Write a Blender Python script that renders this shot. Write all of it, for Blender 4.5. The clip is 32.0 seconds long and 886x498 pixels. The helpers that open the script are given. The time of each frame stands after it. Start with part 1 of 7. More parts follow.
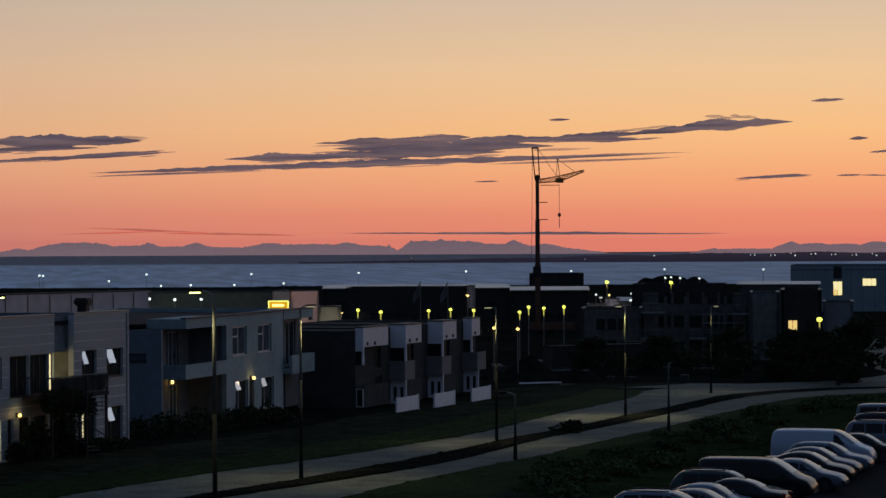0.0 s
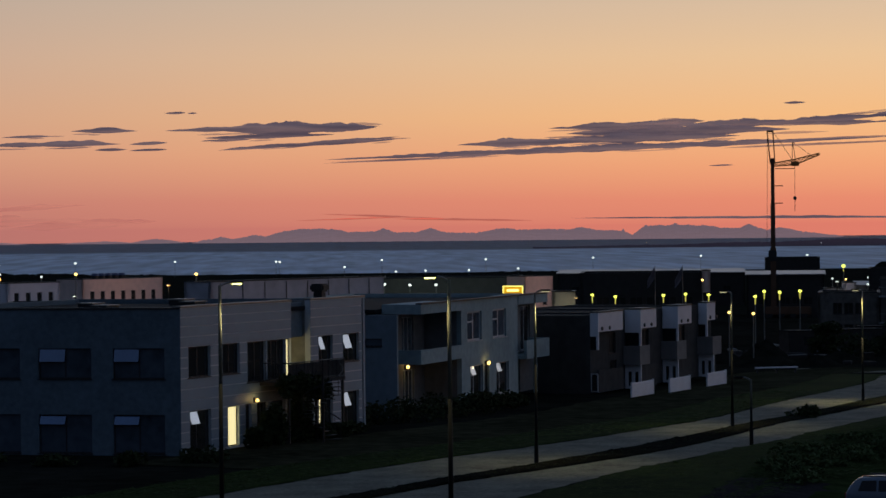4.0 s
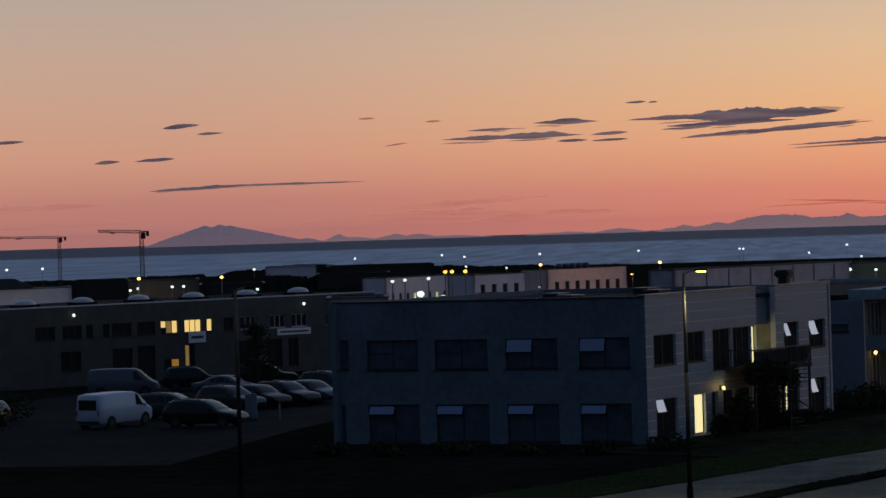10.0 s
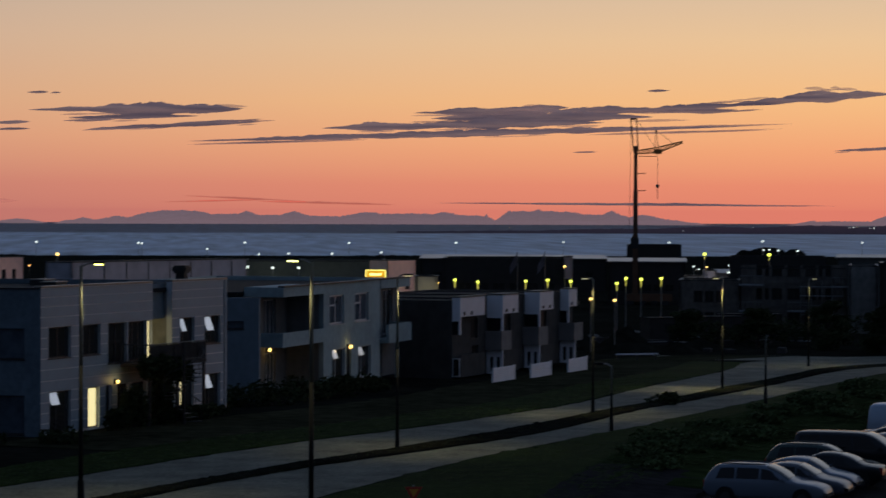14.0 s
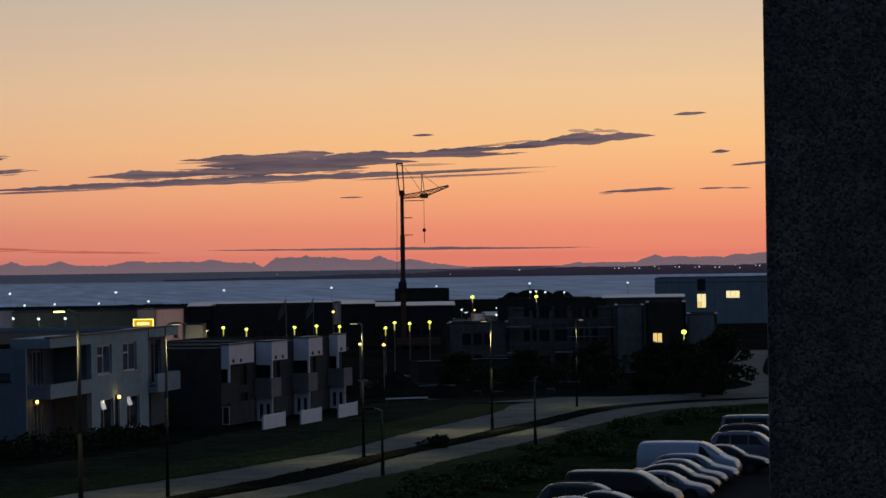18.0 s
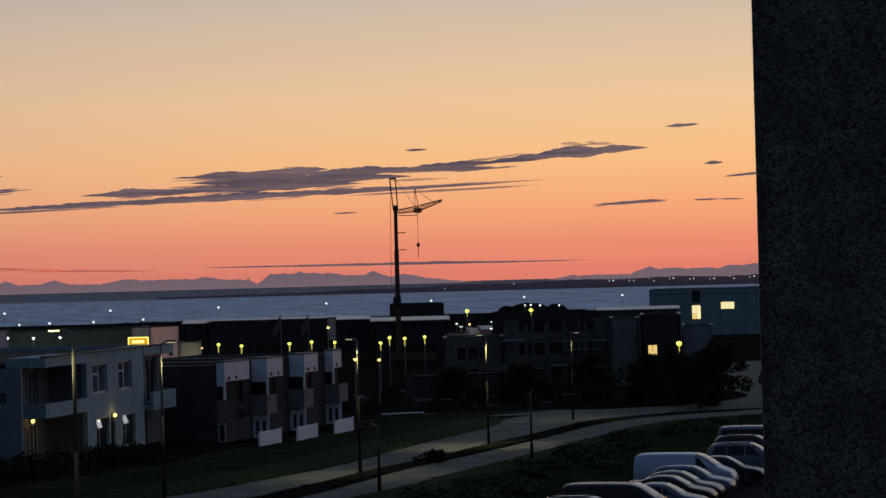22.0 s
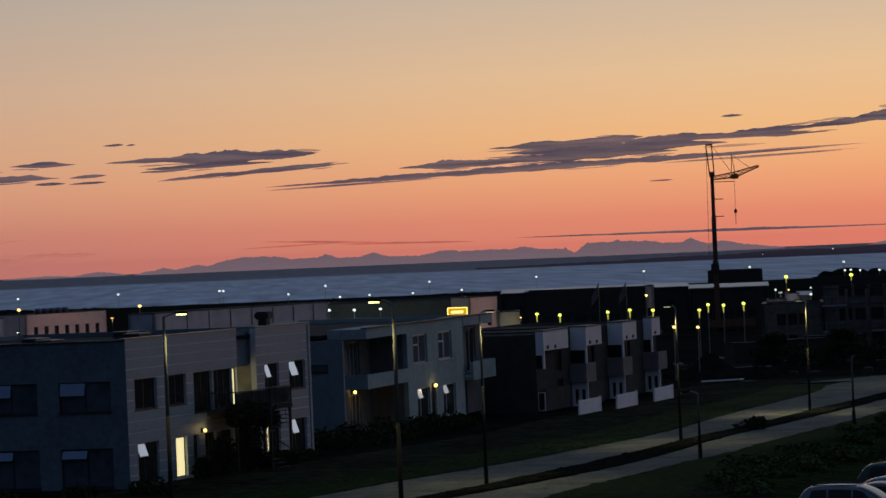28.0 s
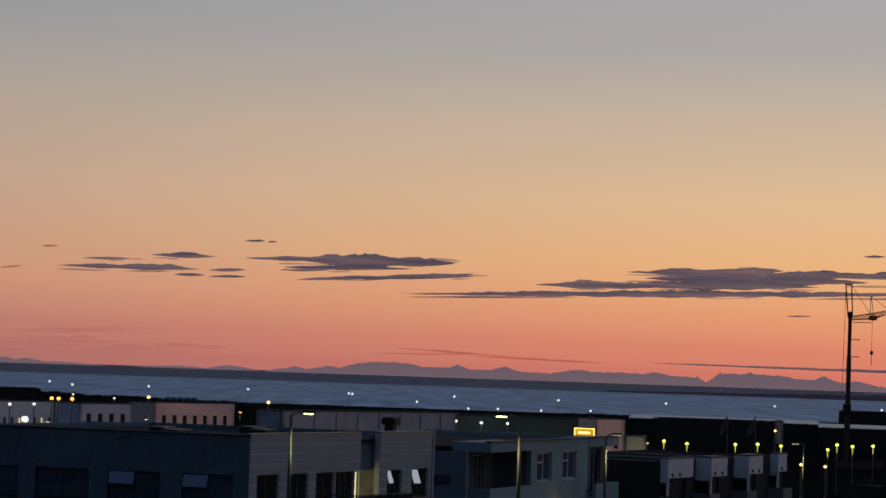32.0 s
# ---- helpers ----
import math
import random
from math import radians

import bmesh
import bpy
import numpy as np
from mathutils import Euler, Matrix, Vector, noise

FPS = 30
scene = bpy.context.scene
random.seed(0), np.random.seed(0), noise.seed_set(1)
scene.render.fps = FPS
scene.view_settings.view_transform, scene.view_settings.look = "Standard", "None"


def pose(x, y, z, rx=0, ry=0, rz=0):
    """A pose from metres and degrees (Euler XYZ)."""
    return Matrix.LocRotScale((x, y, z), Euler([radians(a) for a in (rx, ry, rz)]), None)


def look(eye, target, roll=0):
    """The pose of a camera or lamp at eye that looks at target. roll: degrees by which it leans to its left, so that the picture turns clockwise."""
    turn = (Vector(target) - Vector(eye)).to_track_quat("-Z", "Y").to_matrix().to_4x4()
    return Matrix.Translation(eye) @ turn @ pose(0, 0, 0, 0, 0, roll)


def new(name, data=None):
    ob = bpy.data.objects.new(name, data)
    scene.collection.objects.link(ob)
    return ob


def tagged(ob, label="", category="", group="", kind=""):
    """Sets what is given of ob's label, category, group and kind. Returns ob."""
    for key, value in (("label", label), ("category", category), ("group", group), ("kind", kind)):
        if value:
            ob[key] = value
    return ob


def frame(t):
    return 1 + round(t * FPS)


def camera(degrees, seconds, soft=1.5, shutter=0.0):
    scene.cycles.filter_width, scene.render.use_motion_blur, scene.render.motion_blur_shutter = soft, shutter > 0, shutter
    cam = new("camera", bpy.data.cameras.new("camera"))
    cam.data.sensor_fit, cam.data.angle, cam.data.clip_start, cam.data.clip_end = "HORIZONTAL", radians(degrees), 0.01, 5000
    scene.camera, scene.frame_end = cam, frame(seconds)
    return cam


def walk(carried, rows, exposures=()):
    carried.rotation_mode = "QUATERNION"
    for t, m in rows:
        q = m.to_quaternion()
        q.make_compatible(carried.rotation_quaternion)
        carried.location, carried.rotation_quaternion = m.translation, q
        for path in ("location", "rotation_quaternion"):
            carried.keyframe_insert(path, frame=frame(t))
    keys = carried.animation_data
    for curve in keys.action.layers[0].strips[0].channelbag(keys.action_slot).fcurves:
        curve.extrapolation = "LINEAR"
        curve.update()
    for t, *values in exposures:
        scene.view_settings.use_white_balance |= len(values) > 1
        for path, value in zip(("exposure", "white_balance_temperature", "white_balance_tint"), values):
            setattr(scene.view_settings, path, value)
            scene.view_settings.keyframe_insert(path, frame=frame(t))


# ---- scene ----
# ---- camera ----
EYE_Z = 10.9
PATH = [  # seconds, sideways step, heading, pitch, roll
    (0.0, 0.000, 6.926, -0.189, -0.271),
    (0.5, 0.000, 6.519, -0.092, -0.393),
    (1.0, 0.000, 4.959, 0.080, -0.425),
    (1.5, 0.000, 3.542, 0.027, -0.337),
    (2.0, 0.000, 3.359, -0.023, -0.376),
    (2.5, 0.000, 3.084, -0.099, -0.438),
    (4.5, 0.000, 1.638, -0.554, -0.586),
    (5.0, 0.000, 0.861, -0.632, -0.607),
    (5.5, 0.000, 0.058, -0.786, -0.654),
    (6.0, 0.000, -0.442, -0.937, -0.714),
    (6.5, 0.000, -0.992, -1.015, -0.828),
    (7.0, 0.000, -1.796, -1.020, -0.917),
    (7.5, 0.000, -2.995, -0.970, -1.116),
    (8.0, 0.000, -3.805, -0.915, -1.348),
    (8.5, 0.000, -5.000, -0.813, -1.396),
    (9.0, 0.000, -5.940, -0.731, -1.608),
    (9.5, 0.000, -6.919, -0.618, -1.729),
    (10.0, 0.000, -7.196, -0.510, -1.778),
    (10.5, 0.000, -7.548, -1.198, -1.880),
    (11.0, 0.000, -7.175, -1.408, -2.017),
    (11.5, 0.000, -3.966, -1.640, -1.961),
    (12.0, 0.000, -2.289, -1.738, -1.509),
    (12.5, 0.000, -1.045, -1.865, -1.067),
    (13.0, 0.000, -0.000, -1.968, -0.518),
    (13.5, 0.000, 2.433, -1.465, -0.092),
    (14.0, 0.000, 4.950, -0.794, 0.173),
    (14.5, 0.000, 6.520, -0.477, 0.249),
    (16.5, 0.000, 8.838, -0.084, -0.267),
    (17.0, 0.000, 9.247, -0.012, -0.408),
    (17.5, 0.000, 9.450, 0.049, -0.662),
    (18.0, 0.000, 9.661, 0.105, -0.818),
    (18.5, 0.000, 9.856, 0.164, -0.963),
    (19.0, 0.000, 10.032, 0.209, -1.129),
    (19.5, 0.000, 10.003, 0.236, -1.240),
    (20.0, 0.000, 9.981, 0.272, -1.260),
    (20.5, 0.000, 10.003, 0.296, -1.345),
    (21.0, 0.000, 10.024, 0.301, -1.407),
    (21.5, 0.000, 9.951, 0.323, -1.460),
    (22.0, 0.003, 9.786, 0.396, -1.502),
    (22.5, 0.015, 9.768, 0.590, -1.876),
    (23.0, 0.029, 9.527, 0.852, -2.641),
    (23.5, 0.029, 9.359, 0.823, -3.191),
    (24.0, 0.029, 9.752, 0.640, -3.349),
    (24.5, 0.029, 9.787, -0.401, -3.253),
    (26.5, 0.015, 6.774, -1.430, -2.535),
    (27.0, 0.000, 4.966, -0.825, -2.587),
    (27.5, 0.000, 3.882, -0.260, -2.628),
    (28.0, 0.000, 3.349, -0.025, -2.411),
    (28.5, 0.000, 2.875, 0.162, -1.318),
    (29.0, 0.000, 1.874, 0.196, 0.985),
    (29.2, 0.000, 1.617, 0.148, 2.491),
    (29.5, 0.000, 1.618, -0.413, 3.898),
    (30.0, 0.000, 1.237, 0.322, 3.840),
    (30.5, 0.000, 2.035, 0.834, 4.084),
    (31.0, 0.000, 2.377, 1.568, 3.827),
    (31.5, 0.000, 1.104, 1.748, 3.130),
    (32.0, 0.000, 0.603, 2.306, 1.949),
]


def heading(x, yaw, pitch, roll):
    y, p = radians(yaw), radians(pitch)
    eye = Vector((x, -0.28 * x, EYE_Z))
    way = Vector((math.sin(y) * math.cos(p), math.cos(y) * math.cos(p), math.sin(p)))
    return look(eye, eye + 50 * way, roll)


cam = camera(17.82, 32.0, soft=1.5, shutter=0.3)
EXPOSURE = [(0.0, 0.02), (5.0, 0.0), (7.0, 0.08), (8.0, 0.0), (9.0, -0.01), (10.0, 0.0), (11.0, 0.2), (12.0, 0.26), (13.0, 0.32), (13.5, 0.18), (14.0, -0.01), (14.5, 0.05), (19.0, 0.03), (24.5, 0.03), (26.5, 0.22), (27.0, 0.08), (28.0, -0.06), (29.0, 0.0), (30.0, -0.01), (31.0, -0.12), (32.0, -0.12)]
walk(cam, [(t, heading(*r)) for t, *r in PATH], EXPOSURE)

# ---- sky ----
def srgb(r, g, b, a=1.0):
    def lin(c):
        c /= 255
        return c / 12.92 if c <= 0.04045 else ((c + 0.055) / 1.055) ** 2.4
    return (lin(r), lin(g), lin(b), a)


SUNSET = Vector((math.sin(radians(30)), math.cos(radians(30)), 0))
world = bpy.data.worlds.new("dusk_sky")
scene.world = world
world.use_nodes = True


def dusk(tree):
    """A clear sky after sunset: glowing on the sunset's side, dark blue behind."""
    nd, ln = tree.nodes, tree.links
    nd.clear()
    out = nd.new("ShaderNodeOutputWorld")
    bg = nd.new("ShaderNodeBackground")
    bg.inputs["Strength"].default_value = 1.0
    tc = nd.new("ShaderNodeTexCoord")
    sep = nd.new("ShaderNodeSeparateXYZ")
    ln.new(tc.outputs["Generated"], sep.inputs[0])
    # elevation in degrees / 90
    asin = nd.new("ShaderNodeMath")
    asin.operation = "ARCSINE"
    ln.new(sep.outputs["Z"], asin.inputs[0])
    up = nd.new("ShaderNodeMapRange")
    up.inputs["From Min"].default_value, up.inputs["From Max"].default_value = 0.0, math.pi / 2
    ln.new(asin.outputs[0], up.inputs["Value"])
    root = nd.new("ShaderNodeMath")
    root.operation = "SQRT"
    ln.new(up.outputs[0], root.inputs[0])

    def ramp(stops):
        r = nd.new("ShaderNodeValToRGB")
        el = r.color_ramp.elements
        while len(el) > 1:
            el.remove(el[-1])
        for i, (deg, c) in enumerate(stops):
            e = el[0] if i == 0 else el.new(math.sqrt(deg / 90))
            e.position = math.sqrt(deg / 90)
            e.color = srgb(*c)
        ln.new(root.outputs[0], r.inputs[0])
        return r

    glow = ramp(GLOW)
    side = ramp(SIDE)
    back = ramp(BACK)
    dot = nd.new("ShaderNodeVectorMath")
    dot.operation = "DOT_PRODUCT"
    ln.new(tc.outputs["Generated"], dot.inputs[0])
    dot.inputs[1].default_value = SUNSET

    def blend(a, b, lo, hi):
        f = nd.new("ShaderNodeMapRange")
        f.interpolation_type = "SMOOTHSTEP"
        f.inputs["From Min"].default_value, f.inputs["From Max"].default_value = lo, hi
        ln.new(dot.outputs["Value"], f.inputs["Value"])
        m = nd.new("ShaderNodeMix")
        m.data_type = "RGBA"
        ln.new(f.outputs[0], m.inputs["Factor"])
        ln.new(a, m.inputs[6])
        ln.new(b, m.inputs[7])
        return m.outputs[2]

    c = blend(blend(back.outputs[0], side.outputs[0], -0.35, 0.62), glow.outputs[0], 0.72, 0.99)
    ln.new(c, bg.inputs["Color"])
    ln.new(bg.outputs[0], out.inputs["Surface"])


GLOW = [(0, (226, 126, 106)), (0.5, (236, 141, 110)), (1.2, (245, 166, 118)), (2.2, (248, 190, 131)), (3.4, (238, 198, 152)),
        (5.0, (214, 190, 165)), (6.5, (184, 178, 174)), (9, (176, 178, 184)), (18, (180, 186, 198)), (32, (148, 160, 184)), (55, (96, 116, 148)), (90, (62, 82, 115))]
SIDE = [(0, (172, 114, 110)), (0.6, (188, 127, 116)), (1.5, (206, 151, 127)), (2.5, (203, 160, 137)), (3.6, (196, 165, 147)),
        (5.0, (182, 166, 153)), (6.5, (162, 160, 160)), (8.5, (144, 151, 160)), (16, (122, 137, 160)), (45, (84, 104, 135)), (90, (62, 82, 115))]
BACK = [(0, (40, 46, 57)), (4, (53, 61, 78)), (12, (65, 77, 97)), (30, (63, 79, 106)), (60, (62, 81, 111)), (90, (65, 86, 120))]
dusk(world.node_tree)
scene.view_settings.exposure = 0.0


# ---- materials ----
def material(name, color, rough=0.8, metal=0.0, vary=0.25, grain=6.0, bump=0.0, spec=0.5, emit=None, power=0.0, tint=None):
    """Painted, weathered stuff: two scales of variation over a base colour, some relief."""
    m = bpy.data.materials.new(name)
    m.use_nodes = True
    nd, ln = m.node_tree.nodes, m.node_tree.links
    b = nd["Principled BSDF"]
    b.inputs["Roughness"].default_value = rough
    b.inputs["Metallic"].default_value = metal
    b.inputs["Specular IOR Level"].default_value = spec
    c = (*color[:3], 1)
    if vary > 0:
        tc = nd.new("ShaderNodeTexCoord")
        big = nd.new("ShaderNodeTexNoise")
        big.inputs["Scale"].default_value = grain * 0.12
        big.inputs["Detail"].default_value = 5
        fine = nd.new("ShaderNodeTexNoise")
        fine.inputs["Scale"].default_value = grain
        fine.inputs["Detail"].default_value = 4
        ln.new(tc.outputs["Object"], big.inputs["Vector"])
        ln.new(tc.outputs["Object"], fine.inputs["Vector"])
        add = nd.new("ShaderNodeMath")
        add.operation = "ADD"
        ln.new(big.outputs["Fac"], add.inputs[0])
        ln.new(fine.outputs["Fac"], add.inputs[1])
        r = nd.new("ShaderNodeMapRange")
        r.inputs["From Min"].default_value, r.inputs["From Max"].default_value = 0.6, 1.4
        ln.new(add.outputs[0], r.inputs["Value"])
        mix = nd.new("ShaderNodeMix")
        mix.data_type = "RGBA"
        ln.new(r.outputs[0], mix.inputs["Factor"])
        lo = tint or tuple(x * (1 - vary) for x in color[:3])
        mix.inputs[6].default_value = (*lo[:3], 1)
        mix.inputs[7].default_value = (*(min(1, x * (1 + vary)) for x in color[:3]), 1)
        ln.new(mix.outputs[2], b.inputs["Base Color"])
        if bump:
            bp = nd.new("ShaderNodeBump")
            bp.inputs["Strength"].default_value = bump
            bp.inputs["Distance"].default_value = 0.05
            ln.new(fine.outputs["Fac"], bp.inputs["Height"])
            ln.new(bp.outputs[0], b.inputs["Normal"])
    else:
        b.inputs["Base Color"].default_value = c
    if emit:
        b.inputs["Emission Color"].default_value = (*emit[:3], 1)
        b.inputs["Emission Strength"].default_value = power
    return m


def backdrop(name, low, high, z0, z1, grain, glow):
    """Far land seen through many kilometres of air: diffuse, the air's haze painted in as emission."""
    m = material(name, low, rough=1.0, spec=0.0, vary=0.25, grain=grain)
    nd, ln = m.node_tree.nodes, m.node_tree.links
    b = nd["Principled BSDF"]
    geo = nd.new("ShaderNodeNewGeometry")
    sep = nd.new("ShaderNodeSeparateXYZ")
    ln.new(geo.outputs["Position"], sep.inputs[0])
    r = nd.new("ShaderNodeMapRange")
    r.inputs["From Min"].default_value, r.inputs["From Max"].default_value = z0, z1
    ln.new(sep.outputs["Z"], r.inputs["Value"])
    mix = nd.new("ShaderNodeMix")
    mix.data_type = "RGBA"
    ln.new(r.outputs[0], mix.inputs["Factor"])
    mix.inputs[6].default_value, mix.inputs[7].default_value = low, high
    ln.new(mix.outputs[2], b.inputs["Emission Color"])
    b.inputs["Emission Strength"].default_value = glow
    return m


M = {}
M["asphalt"] = material("asphalt", (0.112, 0.111, 0.088), 0.9, spec=0.1, vary=0.7, grain=4.5, bump=0.4, tint=(0.04, 0.041, 0.032))
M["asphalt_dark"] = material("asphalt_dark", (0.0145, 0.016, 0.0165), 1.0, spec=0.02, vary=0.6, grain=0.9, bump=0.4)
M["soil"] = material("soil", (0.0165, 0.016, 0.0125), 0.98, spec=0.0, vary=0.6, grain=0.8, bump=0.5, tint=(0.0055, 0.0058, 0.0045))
M["lawn"] = material("lawn", (0.0145, 0.027, 0.0042), 0.97, spec=0.02, vary=0.5, grain=0.9, bump=0.3, tint=(0.006, 0.0105, 0.003))
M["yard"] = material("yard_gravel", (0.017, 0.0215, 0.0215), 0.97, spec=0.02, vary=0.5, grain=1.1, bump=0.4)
M["rough_bank"] = material("overgrown_bank", (0.027, 0.038, 0.014), 0.98, spec=0.0, vary=0.6, grain=0.8, bump=0.5, tint=(0.004, 0.0058, 0.002))
M["dry_grass"] = material("dry_grass", (0.038, 0.036, 0.021), 0.98, spec=0.0, vary=0.6, grain=1.1, bump=0.5, tint=(0.009, 0.0095, 0.0055))
M["bare_earth"] = material("bare_earth", (0.032, 0.028, 0.028), 0.98, spec=0.0, vary=0.5, grain=1.4, bump=0.5, tint=(0.014, 0.0125, 0.0125))
M["kerb"] = material("kerb", (0.5, 0.48, 0.4), 0.85, grain=8)
M["line"] = material("road_paint", (0.75, 0.75, 0.72), 0.7, grain=5)
M["cladding"] = material("grey_cladding", (0.55, 0.58, 0.6), 0.55, vary=0.12, grain=1.5)
M["render_blue"] = material("blue_grey_render", (0.118, 0.16, 0.19), 0.85, vary=0.3, grain=3.5, bump=0.15)
M["render_slate"] = material("slate_blue_render", (0.17, 0.215, 0.25), 0.85, vary=0.2, grain=2)
M["render_white"] = material("white_render", (0.27, 0.345, 0.355), 0.85, vary=0.25, grain=2.2, bump=0.2)
M["render_dark"] = material("dark_render", (0.05, 0.046, 0.043), 0.95, spec=0.05, vary=0.2, grain=1.4)
M["render_black"] = material("black_render", (0.075, 0.071, 0.068), 0.95, spec=0.04, vary=0.3, grain=1.4)
# recess walls in one grey, darker than the front render
M["recess_grey"] = material("recess_wall_grey", (0.18, 0.177, 0.174), 0.9, spec=0.08, vary=0.25, grain=2)
M["glass_pale"] = material("window_glass_with_curtain", (0.075, 0.095, 0.12), 0.1, vary=0.5, grain=1.6, spec=0.5)
# same tilted glass, darkened in colour for the dim sky it reflects
M["vent_shaded"] = material("shaded_tilted_glass", (0.17, 0.215, 0.3), 0.2, metal=1.0, vary=0.1)
M["panel_lilac"] = material("lilac_grey_panel", (0.7, 0.66, 0.7), 0.7, vary=0.15, grain=0.6)
M["cream"] = material("cream_render", (0.75, 0.68, 0.48), 0.8, vary=0.12, grain=1)
M["glass_dull"] = material("shaded_window_glass", (0.014, 0.016, 0.018), 0.45, vary=0.2, grain=0.7, spec=0.12)
M["lit_dim"] = material("lit_room_dim", (0.5, 0.4, 0.2), 0.8, emit=(1.0, 0.6, 0.15), power=0.16, vary=0.4, grain=5)
M["lamp_dim"] = material("dim_lamp_lens", (0.7, 0.7, 0.6), 0.4, emit=(1.0, 0.9, 0.55), power=0.25, vary=0)
M["block_brown"] = material("brown_grey_render", (0.14, 0.126, 0.112), 0.95, spec=0.05, vary=0.5, grain=1.6)
M["tower_grey"] = material("stained_concrete", (0.23, 0.225, 0.21), 0.9, spec=0.1, vary=0.45, grain=1.3, bump=0.2)
M["concrete"] = material("concrete", (0.26, 0.27, 0.28), 0.85, vary=0.25, grain=1.5, bump=0.1)
M["beige"] = material("beige_render", (0.085, 0.09, 0.082), 0.85, vary=0.25, grain=1.2)
M["pink"] = material("pale_pink_render", (0.82, 0.6, 0.51), 0.85, vary=0.15, grain=1.2)
M["roof"] = material("roof_felt", (0.016, 0.017, 0.019), 0.95, spec=0.1, vary=0.4, grain=0.8)
M["roof_metal"] = material("pale_roof_sheet", (0.3, 0.285, 0.29), 0.4, metal=0.85, vary=0.15, grain=0.3)
M["white_panel"] = material("white_panel", (0.82, 0.8, 0.82), 0.6, vary=0.08, grain=1)
M["balcony_brown"] = material("brown_board", (0.24, 0.218, 0.206), 0.9, spec=0.1, vary=0.2, grain=1)
M["frame_dark"] = material("dark_frame", (0.02, 0.021, 0.024), 0.5, vary=0.1)
M["frame_white"] = material("white_frame", (0.55, 0.56, 0.57), 0.5, vary=0.06)
M["glass"] = material("window_glass", (0.03, 0.03, 0.029), 0.06, vary=0.2, grain=0.7, spec=0.5)
M["vent_glass"] = material("tilted_window_glass", (0.85, 0.87, 0.9), 0.12, metal=1.0, vary=0.05)
M["steel"] = material("galvanised_steel", (0.2, 0.2, 0.19), 0.45, metal=0.6, vary=0.2, grain=4)
# one pole in two tones: dark below, paler above for the lamplight
M["mast"] = material("dark_mast", (0.014, 0.014, 0.013), 0.8, spec=0.12, vary=0.2, grain=4)
M["mast_lit"] = material("lamplit_mast", (0.12, 0.12, 0.095), 0.7, spec=0.2, vary=0.2, grain=4)
M["steel_dark"] = material("dark_steel", (0.03, 0.03, 0.03), 0.6, metal=0.3, vary=0.2, grain=3)
M["crane"] = material("crane_paint", (0.12, 0.055, 0.026), 0.6, metal=0.1, vary=0.3, grain=1)
# crane colour raised to orange for the dusk light on the jib
M["crane_jib"] = material("crane_jib_dusk_lit", (0.45, 0.19, 0.05), 0.6, metal=0.1, vary=0.3, grain=1)
M["hall_panel"] = material("grey_hall_panel", (0.42, 0.4, 0.43), 0.7, vary=0.3, grain=0.8)
M["lit_warm"] = material("lit_room_warm", (0.6, 0.5, 0.3), 0.8, emit=(1.0, 0.68, 0.22), power=0.85, vary=0.1)
M["lit_amber"] = material("lit_shop_amber", (0.5, 0.35, 0.15), 0.8, emit=(1.0, 0.45, 0.06), power=0.22, vary=0.3, grain=4)
M["lit_cream"] = material("lit_room_cream", (0.6, 0.55, 0.4), 0.8, emit=(1.0, 0.86, 0.42), power=0.95, vary=0.1)
M["lamp_white"] = material("lamp_white", (0.9, 0.9, 0.9), 0.5, emit=(0.9, 1.0, 0.92), power=1.15, vary=0)
M["lamp_warm"] = material("lamp_warm", (0.9, 0.8, 0.5), 0.5, emit=(1.0, 0.62, 0.16), power=3.0, vary=0)
M["lamp_orange"] = material("lamp_orange", (0.9, 0.6, 0.3), 0.5, emit=(1.0, 0.42, 0.06), power=2.4, vary=0)
M["lamp_green"] = material("lamp_lime", (0.9, 0.95, 0.5), 0.5, emit=(0.85, 0.95, 0.1), power=2.2, vary=0)
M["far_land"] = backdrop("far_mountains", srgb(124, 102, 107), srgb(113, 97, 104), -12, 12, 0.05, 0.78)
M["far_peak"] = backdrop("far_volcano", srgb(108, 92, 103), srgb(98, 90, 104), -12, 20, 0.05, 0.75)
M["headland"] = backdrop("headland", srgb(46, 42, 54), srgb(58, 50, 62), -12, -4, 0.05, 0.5)


